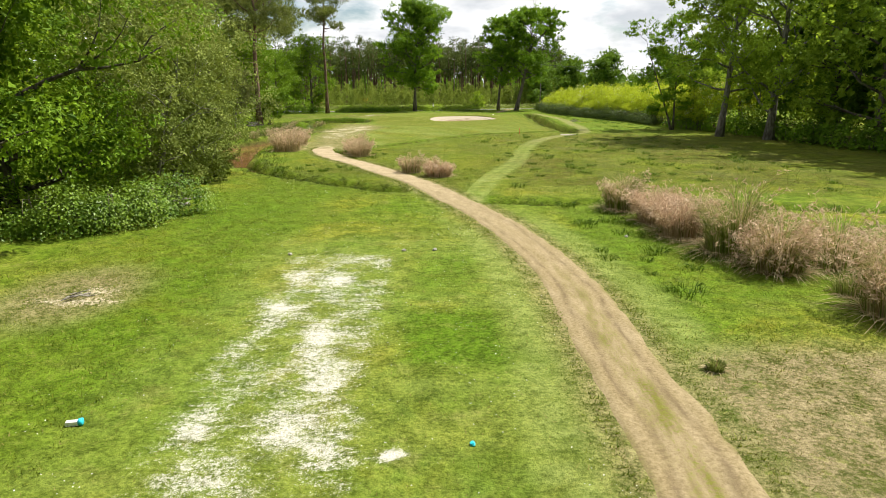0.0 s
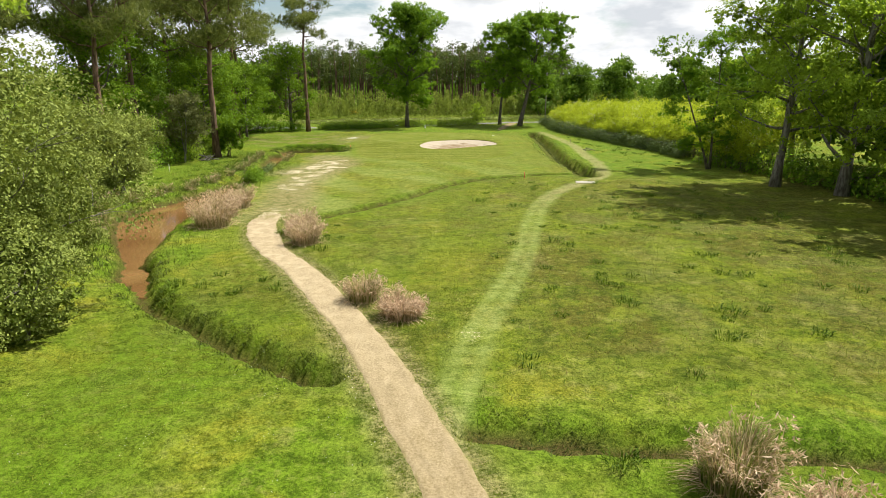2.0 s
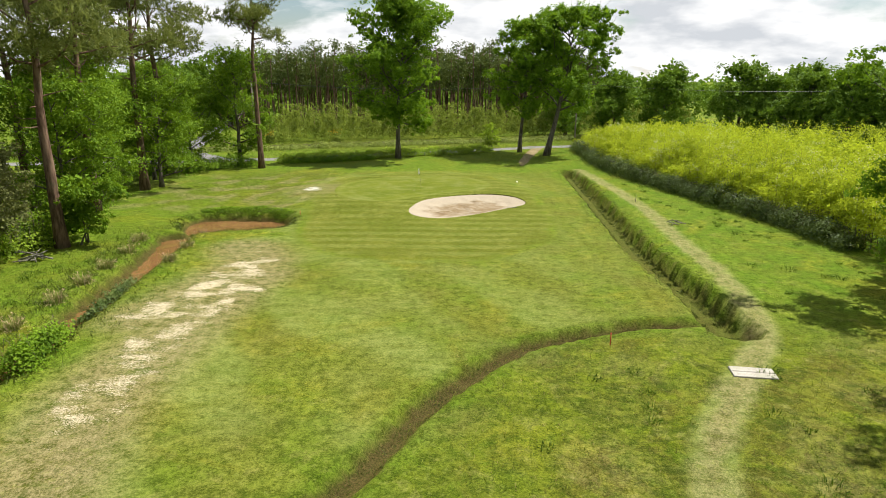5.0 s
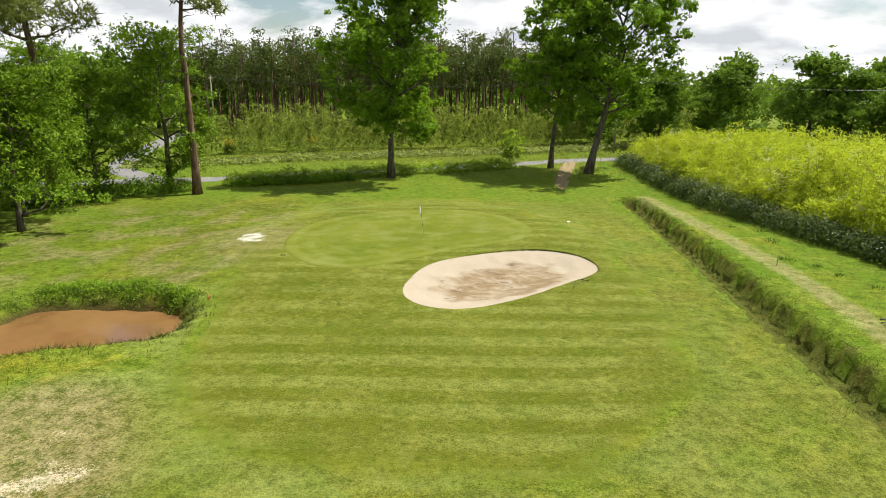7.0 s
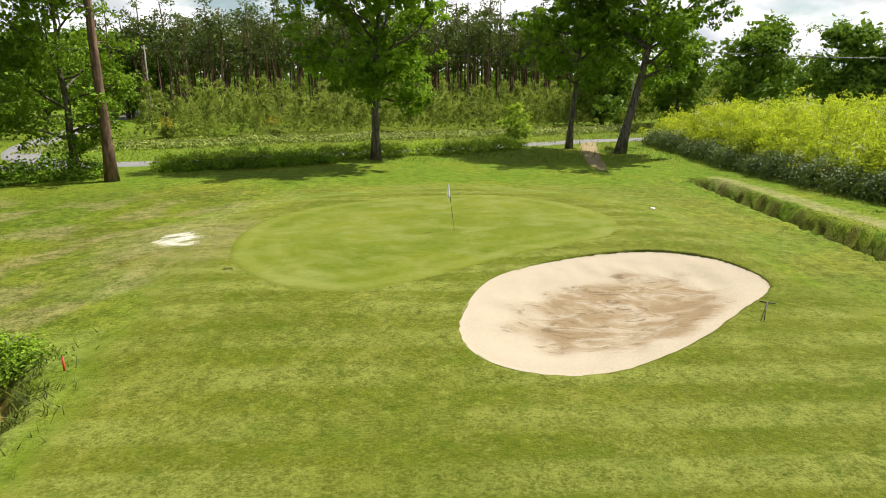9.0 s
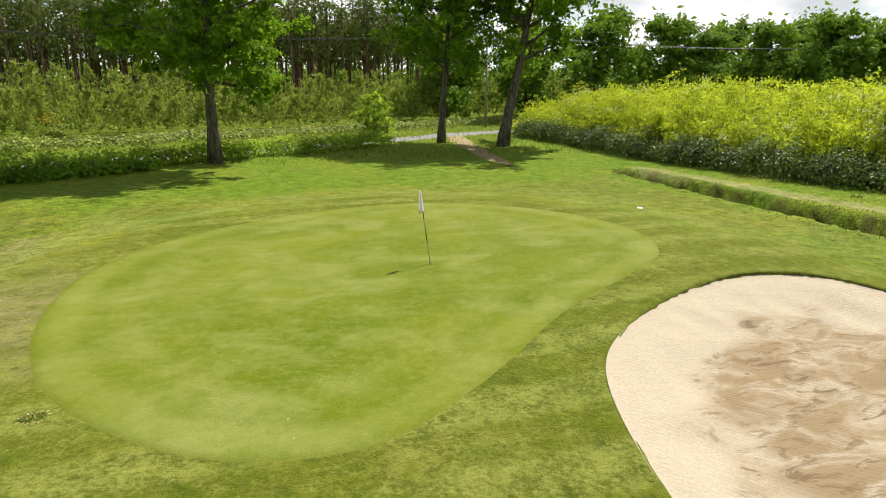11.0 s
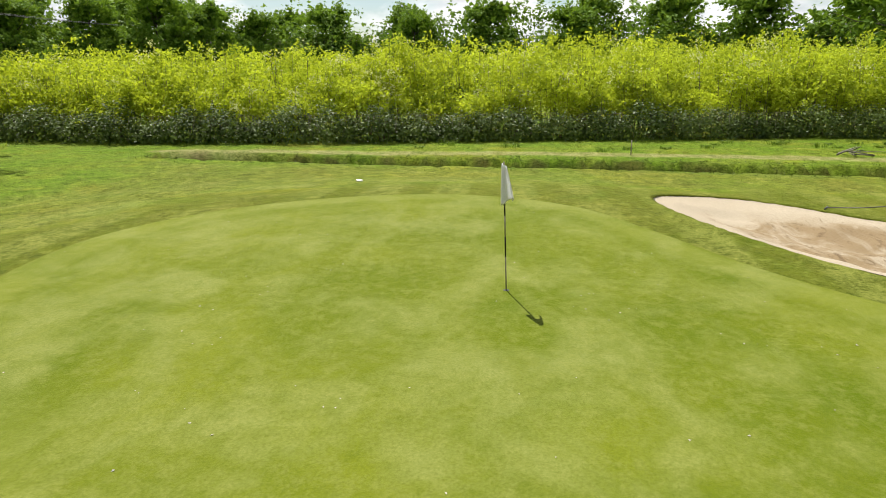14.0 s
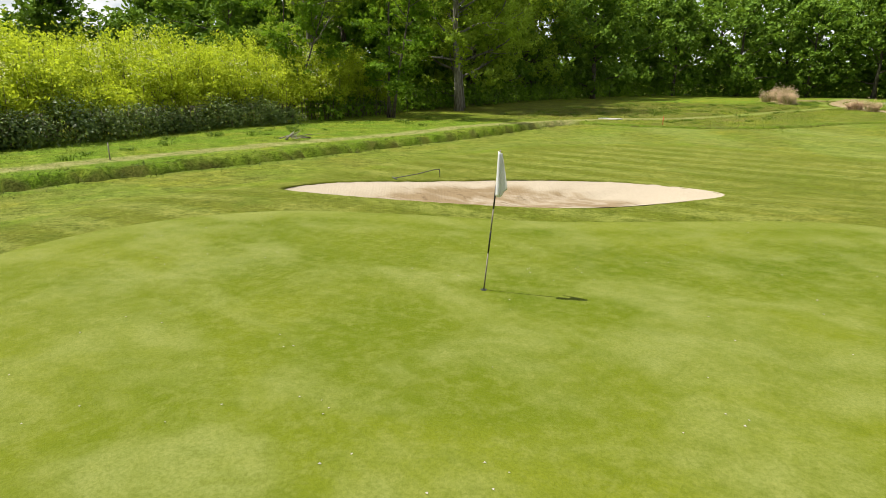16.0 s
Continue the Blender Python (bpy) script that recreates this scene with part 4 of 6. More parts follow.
def broadleaf(name, place, rng, height, spread, crown_base, trunk_r, leaves, leaf, bark, leafage, label, lean=(0.0, 0.0), limbs=12, clump=0.24, flat=0.75, stems=1, group="", turn=0.0, shape=0.6, low_leaf=0.0, spray=26, heart=0.12, body=2.0):
    """A broad-leaved tree: tapered trunk with forking limbs, and a crown of many small leaves in uneven clumps."""
    wood, tips = Build(), []
    for stem in range(stems):
        off = np.array([0, 0, 0.0]) if stems == 1 else np.array([rng.normal(0, 0.3), rng.normal(0, 0.3), 0])
        tilt = np.array([lean[0], lean[1], 0.0]) if stems == 1 else np.array([rng.normal(0, 0.22), rng.normal(0, 0.22), 0])
        top = height * (0.86 if stem == 0 else rng.uniform(0.6, 0.85))
        t = np.linspace(0, 1, 9)
        sway = np.cumsum(rng.normal(0, 0.018 * height, (9, 2)), 0) * t[:, None] * 0.5
        trunk = np.stack([off[0] + tilt[0] * top * t + sway[:, 0], off[1] + tilt[1] * top * t + sway[:, 1], top * t - 0.25 * (t == 0)], 1)
        r0 = trunk_r / math.sqrt(stems)
        wood.tube(trunk, r0 * (0.12 + 0.88 * (1 - t) ** 0.8) * (1 + 0.5 * np.exp(-t * 22)), 9)
        for k in range(max(4, limbs // stems)):
            f = (k + rng.uniform(0, 0.8)) / max(4, limbs // stems)
            h = crown_base + (top - crown_base) * f ** 0.9
            at = np.array([np.interp(h, trunk[:, 2], trunk[:, a]) for a in range(3)])
            g = (h - crown_base) / max(height - crown_base, 0.1)
            start_at = 0.08 + 0.18 * shape
            reach = spread * math.sin(math.pi * min(0.96, start_at + (0.94 - start_at) * g)) ** 0.75 * rng.uniform(0.7, 1.1)
            a = 2.4 * k + stem * 1.7 + rng.uniform(-0.5, 0.5)
            up = rng.uniform(0.05, 0.45) + 0.8 * g
            path = limb_path(rng, at, (math.cos(a), math.sin(a), up), max(reach, 0.12 * spread) * 1.15, 0.3, 0.25)
            lr = r0 * 0.42 * (1 - 0.6 * g)
            wood.tube(path, lr * np.linspace(1, 0.18, len(path)), 6)
            tips += [path[-1], path[-2]]
            for s in range(3):
                b = path[rng.integers(2, 6)]
                sub = limb_path(rng, b, rng.normal(0, 1, 3) * (1, 1, 0.6) + (path[-1] - path[0]) * 0.25 + (0, 0, 0.3), reach * rng.uniform(0.3, 0.6), 0.35, 0.2, 4)
                wood.tube(sub, lr * 0.4 * np.linspace(1, 0.2, len(sub)), 4, False)
                tips.append(sub[-1])
        tips.append(trunk[-1] + (0, 0, height * 0.05))
    # more clumps through the body of the crown
    fill = int(limbs * body)
    g = rng.uniform(0.04, 0.97, fill)
    hz, az = crown_base + (height - crown_base) * g, rng.uniform(0, 6.28, fill)
    rad = spread * 0.82 * np.sin(math.pi * (start_at + (0.94 - start_at) * g)) ** 0.75 * np.sqrt(rng.uniform(0.05, 1, fill))
    axis = np.stack([np.interp(hz, trunk[:, 2], trunk[:, 0]), np.interp(hz, trunk[:, 2], trunk[:, 1])], 1) if stems == 1 else np.zeros((fill, 2))
    tips += list(np.stack([axis[:, 0] + rad * np.cos(az), axis[:, 1] + rad * np.sin(az), hz], 1))
    tips = np.array(tips)
    tips[:, 2] = np.clip(tips[:, 2], crown_base * 0.75, height * 0.95)
    size = spread * clump * rng.uniform(0.55, 1.35, len(tips))
    share = size ** 2 / (size ** 2).sum()
    pts, face = [], []
    for c, s, n in zip(tips, size, (share * leaves).astype(int)):
        if n:
            # sprays: small flat groups of leaves over the outside of the clump
            k = max(3, n // spray)
            d = unit(rng.normal(0, 1, (k, 3)) + (0, 0, 0.25))
            squash = np.array([1.15, 1.15, flat]) * rng.uniform(0.75, 1.3, 3)
            hub = d * rng.uniform(0.4, 1.1, (k, 1)) * s * squash
            which = rng.integers(0, k, n)
            p = hub[which] + rng.normal(0, 0.2, (n, 3)) * s * np.array([1.0, 1.0, 0.7])
            pts.append(c + p)
            face.append(d[which] * 0.9 + (0, 0, 0.4))
    pts, face = np.concatenate(pts), np.concatenate(face)
    keep = pts[:, 2] > low_leaf
    pts, face = pts[keep], face[keep]
    v, q = leaves_at(rng, pts, face, leaf, leaf * 0.62)
    # broad inner leaves that close the heart of the crown
    inner = int(leaves * heart)
    pick = rng.integers(0, len(tips), inner)
    mid = np.array([tips[:, 0].mean(), tips[:, 1].mean()])
    core = tips[pick] + rng.normal(0, 0.5, (inner, 3)) * size[pick][:, None]
    core[:, :2] += (mid - core[:, :2]) * rng.uniform(0.1, 0.5, (inner, 1))
    core[:, 2] = np.maximum(core[:, 2], low_leaf + leaf)
    big = min(leaf * 1.9, 1.0)
    v2, q2 = leaves_at(rng, core, rng.normal(0, 1, (inner, 3)), big, big * 0.7)
    v, q = np.concatenate([v, v2]), np.concatenate([q, q2 + len(v)])
    ob = thing(name, place, label, "tree" if height > 4 else "bush", group, turn=turn)
    part("trunk", wood.mesh("trunk", bark), ob)
    part("crown", mesh_of("crown", v, q, leafage, False), ob)
    return ob


def needle_tufts(rng, centres, outward, size, spikes, thick=0.06):
    """Tufts of thin needles: each a fan of narrow triangles."""
    n = len(centres)
    d = unit(np.repeat(outward, spikes, 0) + rng.normal(0, 0.75, (n * spikes, 3)))
    c = np.repeat(centres, spikes, 0)
    s = size * rng.uniform(0.7, 1.3, (n * spikes, 1))
    w = unit(np.cross(d, rng.normal(0, 1, d.shape))) * s * thick
    v = np.stack([c - w, c + w, c + d * s], 1).reshape(-1, 3)
    return v, np.arange(len(v)).reshape(-1, 3)


def pine(name, place, rng, height, spread, crown_base, trunk_r, tufts, label, group="", tuft=0.6, spikes=6, turn=0.0, sway=0.012):
    """A maritime pine: long bare trunk, dead stubs, and flat pads of needles on the upper limbs."""
    wood, needles = Build(), []
    t = np.linspace(0, 1, 12)
    bow = np.cumsum(rng.normal(0, sway * height, (12, 2)), 0) * t[:, None] * 0.5
    trunk = np.stack([bow[:, 0], bow[:, 1], height * t * 0.97 - 0.25 * (t == 0)], 1)
    wood.tube(trunk, trunk_r * (0.2 + 0.8 * (1 - t)) * (1 + 0.35 * np.exp(-t * 30)), 9)
    where = lambda h: np.array([np.interp(h, trunk[:, 2], trunk[:, a]) for a in range(3)])
    for k in range(7):
        h, a = rng.uniform(crown_base * 0.55, crown_base * 1.05), rng.uniform(0, 6.28)
        stub = limb_path(rng, where(h), (math.cos(a), math.sin(a), rng.uniform(-0.2, 0.3)), rng.uniform(0.8, 2.4), 0.3, -0.1, 4)
        wood.tube(stub, trunk_r * 0.16 * np.linspace(1, 0.2, 5), 4, False)
    cs, outs = [], []
    count = 17
    for k in range(count):
        g = (k + rng.uniform(0, 0.9)) / count
        h, a = crown_base + (height - crown_base) * g, 2.4 * k + rng.uniform(-0.4, 0.4)
        reach = spread * (0.45 + 0.65 * math.sin(math.pi * min(1, 0.18 + 0.75 * g))) * rng.uniform(0.6, 1.1)
        path = limb_path(rng, where(h), (math.cos(a), math.sin(a), rng.uniform(0.0, 0.45)), reach, 0.32, 0.35)
        wood.tube(path, trunk_r * 0.26 * (1 - 0.5 * g) * np.linspace(1, 0.15, len(path)), 5)
        for s in range(4):
            b = path[rng.integers(3, 7)] + rng.normal(0, 0.12 * spread, 3) * (1, 1, 0.4)
            p, d = ball_points(rng, max(3, int(tufts / count / 4)), 0.3)
            cs.append(b + p * spread * rng.uniform(0.16, 0.28) * np.array([1.15, 1.15, 0.6]) + (0, 0, 0.15))
            outs.append(d * 0.6 + (0, 0, 0.7))
    v, f = needle_tufts(rng, np.concatenate(cs), np.concatenate(outs), tuft, spikes, 0.08)
    ob = thing(name, place, label, "tree", group, turn=turn)
    part("trunk", wood.mesh("trunk", M_PINE_BARK), ob)
    part("crown", mesh_of("crown", v, f, M_NEEDLE, False), ob)
    return ob


def at_ground(x, y, dip=0.0):
    return (x, y, float(lift(x, y)) - dip)


def again(ob, x, y, scale, turn, label="", tall=1.0):
    """A copy of a thing elsewhere, at another size and turn."""
    c = copy_thing(ob, pose(*at_ground(x, y), 0, 0, turn) @ Matrix.Diagonal((scale, scale, scale * tall, 1)))
    return tagged(c, label)


R = np.random.default_rng

# the three oaks behind the green
broadleaf("oak", at_ground(-6.9, 158.3), R(11), 25.5, 7.4, 5.2, 0.40, 34000, 0.42, M_BARK, M_OAK, "tall round-crowned green oak behind the putting green", group="oaks behind the green", limbs=26, clump=0.19, shape=0.75, turn=20, heart=0.05)
broadleaf("oak", at_ground(18.4, 163.2), R(12), 24.5, 8.2, 7.4, 0.48, 30000, 0.42, M_BARK, M_OAK, "leaning broad-crowned oak beside an earth footpath", group="oaks behind the green", lean=(0.2, 0.03), limbs=26, clump=0.17, shape=0.75, heart=0.03, body=1.2)
broadleaf("oak", at_ground(14.3, 168.4), R(13), 23.0, 5.6, 6.0, 0.34, 22000, 0.40, M_BARK, M_OAK, "slender upright oak beside an earth footpath", group="oaks behind the green", limbs=24, clump=0.19, shape=0.75, heart=0.03, body=1.4)

# pines west of the stream
pine_a = pine("pine", at_ground(-26.1, 146.0), R(21), 27.5, 5.6, 18.0, 0.42, 2600, "tall maritime pine with a bare trunk and thin crown", "tall pines")
pine_b = pine("pine", at_ground(-28.6, 100.5), R(22), 25.0, 7.0, 13.0, 0.46, 2900, "tall maritime pine with a reddish bare trunk", "tall pines")
for x, y, s, a, src in ((-34.3, 126.6, 1.08, 70, pine_b), (-38.0, 141.0, 1.1, 200, pine_b), (-41.0, 93.0, 1.05, 140, pine_b), (-46.5, 104.0, 1.1, 30, pine_b),
                        (-39.0, 113.0, 1.02, 250, pine_b), (-49.0, 120.0, 1.05, 310, pine_b), (-45.0, 82.0, 1.0, 95, pine_b), (-52.0, 94.0, 1.08, 180, pine_b),
                        (-35.5, 86.0, 0.96, 15, pine_b), (-37.0, 97.0, 1.04, 275, pine_b), (-38.5, 74.0, 1.0, 160, pine_b), (-33.0, 113.5, 1.0, 115, pine_b), (-42.0, 66.0, 1.05, 330, pine_b), (-44.0, 134.0, 1.05, 45, pine_b)):
    again(src, x, y, s, a)

# broad-leaved trees west of the stream
spring = broadleaf("small_oak", at_ground(-33.2, 128.6), R(31), 12.5, 5.6, 1.2, 0.24, 15000, 0.25, M_BARK, M_SPRING, "small fresh green oak on the far bank", group="small oaks on the far bank", limbs=18, clump=0.24, shape=0.9, heart=0.06)
spring_b = broadleaf("small_oak", at_ground(-30.2, 149.0), R(32), 17.0, 5.6, 1.6, 0.32, 15000, 0.27, M_BARK, M_SPRING, "taller fresh green oak beside a pine", group="small oaks on the far bank", limbs=20, clump=0.23, shape=0.85, heart=0.06)
for x, y, s, a, src in ((-36.0, 145.0, 1.0, 120, spring), (-36.5, 134.0, 0.95, 40, spring), (-36.0, 118.0, 1.1, 210, spring), (-33.0, 109.0, 1.0, 300, spring), (-41.0, 101.0, 1.05, 80, spring_b),
                        (-37.5, 89.5, 0.95, 190, spring_b), (-43.0, 128.0, 1.0, 20, spring_b), (-44.0, 150.0, 0.9, 260, spring_b), (-50.0, 110.0, 1.1, 130, spring_b), (-48.0, 140.0, 0.95, 10, spring_b)):
    again(src, x, y, s, a)
broadleaf("shrub_tree", at_ground(-31.0, 95.5), R(33), 8.0, 3.6, 1.8, 0.16, 7000, 0.22, M_PALE_BARK, M_GREY, "grey-leaved open shrubby tree on the far bank", stems=3, limbs=14, flat=0.8)
broadleaf("shrub_tree", at_ground(-27.6, 101.5), R(34), 5.0, 2.6, 0.6, 0.12, 6000, 0.24, M_BARK, M_SPRING, "low fresh green shrub under a tall pine", stems=3, limbs=12)
bush_w = broadleaf("willow_bush", at_ground(-30.5, 77.5), R(35), 6.2, 3.6, 0.5, 0.14, 15000, 0.17, M_PALE_BARK, M_WILLOW, "olive-green willow bush on the stream bank", stems=4, limbs=16, flat=0.9, group="willow bushes")
again(bush_w, -32.5, 70.0, 1.05, 130)
again(bush_w, -33.5, 85.0, 0.9, 220)
for x, y, k, a in ((-29.5, 62.0, 0.95, 20), (-27.0, 72.0, 0.95, 75), (-29.8, 67.5, 1.2, 250), (-19.6, 50.4, 0.62, 40), (-23.8, 54.2, 0.72, 160), (-23.6, 49.6, 0.85, 290), (-18.6, 46.6, 0.55, 70), (-21.2, 46.4, 0.7, 190)):
    again(bush_w, x, y, k, a)

# the wall of trees beside the tee
broadleaf("willow_bush", at_ground(-14.9, 39.6), R(36), 5.2, 2.4, 0.2, 0.12, 14000, 0.13, M_PALE_BARK, M_WILLOW, "low olive-green willow bush at the edge of the rough", stems=4, limbs=16, flat=0.9, group="willow bushes")
broadleaf("willow", at_ground(-17.3, 42.0), R(41), 12.0, 5.0, 0.8, 0.30, 33000, 0.15, M_PALE_BARK, M_WILLOW, "dense olive-green willow at the edge of the rough", stems=4, limbs=26, flat=0.95, clump=0.26, group="willows by the stream")
broadleaf("willow", at_ground(-15.6, 34.5), R(42), 9.0, 3.6, 0.4, 0.22, 26000, 0.135, M_PALE_BARK, M_WILLOW, "dense olive-green willow with drooping low branches", stems=4, limbs=22, flat=0.95, clump=0.28, group="willows by the stream")
broadleaf("maple", at_ground(-18.8, 27.0), R(43), 17.0, 6.6, 1.0, 0.40, 56000, 0.18, M_BARK, M_SPRING, "tall bright green leafy tree beside the tee", limbs=34, clump=0.17, shape=0.8, heart=0.2, group="trees beside the tee")
# this maple takes the darker oak leaf colour to stand in for deep shade
broadleaf("maple", at_ground(-21.5, 18.5), R(44), 17.0, 6.6, 0.8, 0.38, 26000, 0.26, M_BARK, M_OAK, "tall shaded leafy tree beside the tee", limbs=28, clump=0.18, shape=0.8, heart=0.3, group="trees beside the tee")
wall_tree = broadleaf("woodland_tree", at_ground(-26.5, 34.0), R(45), 17.0, 6.4, 0.8, 0.36, 14000, 0.32, M_BARK, M_WOOD_LEAF, "tall dark leafy woodland tree", limbs=24, clump=0.22, shape=0.8, group="woodland trees")
for x, y, s, a in ((-25.5, 48.5, 0.85, 50), (-31.0, 24.0, 1.05, 200), (-28.0, 12.0, 1.0, 120), (-24.0, 3.0, 0.95, 300), (-33.5, 44.0, 1.0, 20), (-36.0, 56.0, 1.05, 160)):
    again(wall_tree, x, y, s, a)

# woodland east of the field
forked = broadleaf("woodland_tree", at_ground(33.4, 77.6), R(51), 24.0, 6.4, 4.4, 0.40, 25000, 0.27, M_PALE_BARK, M_WOOD_LEAF, "open-crowned tree with a forked trunk at the wood's edge", lean=(0.08, 0.0), limbs=22, group="woodland trees", clump=0.16, heart=0.03, body=0.7)
thin_tree = broadleaf("woodland_tree", at_ground(32.5, 90.3), R(52), 16.5, 3.1, 2.4, 0.20, 14000, 0.24, M_BARK, M_OAK, "slender leafy tree at the wood's edge", lean=(0.04, 0.0), stems=2, limbs=18, group="woodland trees", clump=0.26, heart=0.05, body=0.8)
broadleaf("woodland_tree", at_ground(36.8, 72.5), R(53), 26.0, 9.0, 1.2, 0.46, 30000, 0.33, M_PALE_BARK, M_WOOD_LEAF, "large ivy-clad tree with boughs down to the grass", lean=(0.03, 0.03), limbs=30, group="woodland trees", clump=0.16, shape=0.8, heart=0.08, body=1.1)
big_tree = broadleaf("woodland_tree", at_ground(42.0, 62.0), R(54), 25.0, 8.4, 1.0, 0.44, 13000, 0.42, M_BARK, M_WOOD_LEAF, "large dark leafy tree with low boughs at the wood's edge", limbs=26, group="woodland trees", clump=0.2, shape=0.8)
back_tree = broadleaf("woodland_tree", at_ground(48.0, 68.0), R(55), 19.0, 7.6, 0.8, 0.40, 4000, 0.85, M_BARK, M_FAR, "large dark leafy tree deep in the wood", limbs=13, group="woodland trees", clump=0.26, shape=0.9, flat=0.9, heart=0.3)
for x, y, s, a, src in ((38.5, 97.0, 0.85, 60, thin_tree), (42.0, 91.0, 0.85, 150, forked), (45.0, 51.0, 0.95, 100, big_tree), (45.0, 40.5, 0.9, 220, big_tree),
                        (48.0, 80.0, 1.05, 20, back_tree), (47.5, 55.0, 1.1, 180, back_tree), (46.0, 41.0, 1.0, 250, back_tree), (39.5, 28.5, 0.95, 40, back_tree), (41.5, 15.0, 1.0, 130, back_tree),
                        (34.0, 2.0, 0.95, 330, back_tree), (24.0, -8.0, 1.0, 80, back_tree), (12.0, -13.0, 0.95, 200, back_tree), (1.0, -15.0, 1.0, 260, back_tree), (-10.0, -13.0, 1.0, 20, back_tree),
                        (-19.0, -6.0, 0.95, 110, back_tree), (31.0, -18.0, 1.1, 210, back_tree), (18.0, -22.0, 1.1, 300, back_tree), (6.0, -26.0, 1.1, 140, back_tree), (-6.0, -25.0, 1.1, 30, back_tree), (48.0, 27.0, 1.1, 70, back_tree), (46.0, 4.0, 1.1, 280, back_tree),
                        (57.0, 74.0, 1.1, 230, back_tree), (55.0, 90.0, 0.95, 90, back_tree), (57.0, 58.0, 1.1, 10, back_tree), (42.0, -8.0, 1.1, 160, back_tree)):
    again(src, x, y, s, a)

# trees past the road
far_tree = broadleaf("field_tree", at_ground(47.0, 190.0), R(61), 15.0, 6.4, 0.8, 0.35, 6500, 0.5, M_BARK, M_FAR, "round leafy tree at the field's edge", limbs=12, clump=0.27, shape=0.9, flat=0.95, heart=0.32, group="field trees")
dark_tree = broadleaf("field_tree", at_ground(104.0, 186.0), R(62), 15.5, 7.0, 0.8, 0.4, 6500, 0.56, M_BARK, M_FAR, "tall dark leafy tree at the field's edge", limbs=12, clump=0.27, shape=0.9, flat=0.95, heart=0.32, group="field trees")
for x, y, s, a, src in ((38.0, 196.0, 0.9, 40, far_tree), (29.0, 205.0, 1.0, 260, far_tree),
                        (96.0, 172.0, 0.85, 80, dark_tree), (103.0, 160.0, 0.95, 190, dark_tree), (100.0, 146.0, 0.85, 20, dark_tree), (106.0, 133.0, 1.0, 120, dark_tree), (101.0, 119.0, 0.9, 310, dark_tree),
                        (99.0, 104.0, 1.0, 60, dark_tree), (94.0, 92.0, 1.0, 230, dark_tree), (86.0, 82.0, 1.05, 330, dark_tree), (77.0, 78.0, 1.05, 100, dark_tree), (67.0, 78.0, 1.05, 200, dark_tree), (118.0, 196.0, 1.0, 280, dark_tree), (80.0, 181.0, 0.95, 35, dark_tree), (89.0, 177.0, 0.9, 170, dark_tree), (91.0, 192.0, 1.0, 290, dark_tree), (73.0, 198.0, 0.85, 95, dark_tree), (84.0, 203.0, 1.0, 215, dark_tree),
                        (114.0, 150.0, 1.0, 45, dark_tree), (69.0, 204.0, 1.02, 25, dark_tree), (76.0, 189.0, 0.9, 65, dark_tree), (86.0, 190.0, 0.85, 250, dark_tree), (128.0, 178.0, 1.05, 130, dark_tree), (113.0, 115.0, 1.1, 15, dark_tree),
                        (-58.0, 226.0, 1.0, 70, far_tree), (-66.0, 212.0, 1.05, 190, far_tree), (-70.0, 236.0, 1.1, 300, far_tree), (-58.0, 178.0, 0.9, 20, far_tree), (-66.0, 165.0, 1.0, 140, far_tree), (-62.0, 192.0, 1.0, 240, far_tree), (-60.0, 245.0, 1.05, 40, far_tree)):
    again(src, x, y, s, a)


# ---- woods and thickets nobody could count ----
def merged(name, material, pieces, faces_each, label, category):
    """Many pieces joined into one object of uncountable stuff."""
    n, vs, fs = 0, [], []
    for v, f in pieces:
        vs.append(v)
        fs.append(f + n)
        n += len(v)
    me = mesh_of(name, np.concatenate(vs), np.concatenate(fs), material, False)
    return tagged(new(name, me), label, category, kind="stuff")


def pine_forest():
    r = R(71)
    trunks, crowns = Build(), []
    spots = [(x + r.uniform(-1.6, 1.6), y + r.uniform(-1.6, 1.6)) for y in np.arange(222, 270, 6.0) for x in np.arange(-58, 44, 3.4)]
    for x, y in spots:
        h = r.uniform(19, 24.5) - 0.03 * abs(x)
        trunks.tube([(x, y, -0.3), (x + r.uniform(-0.4, 0.4), y, h * 0.5), (x + r.uniform(-0.7, 0.7), y, h * 0.92)], [0.26, 0.2, 0.08], 5, False)
        k, n = 18, 420
        hub, d = ball_points(r, k, 0.15)
        which = r.integers(0, k, n)
        wide = r.uniform(2.5, 3.3) * (1.2 - 0.5 * (hub[:, 2:3] + 1) / 2)
        hub = hub * np.concatenate([wide, wide, np.full_like(wide, h * 0.29)], 1)
        c = hub[which] + r.normal(0, 1, (n, 3)) * (0.62, 0.62, 0.4) + (x, y, h * 0.72)
        crowns.append(leaves_at(r, c, d[which] * 0.6 + (0, 0, 0.5), 0.72, 0.34))
    tagged(new("pine_forest_trunks", trunks.mesh("pine_forest_trunks", M_PINE_BARK)), "crowded bare trunks of a tall pine forest", "forest", kind="stuff")
    merged("pine_forest", M_FOREST, crowns, 3, "dark needle crowns of a tall pine forest", "forest")


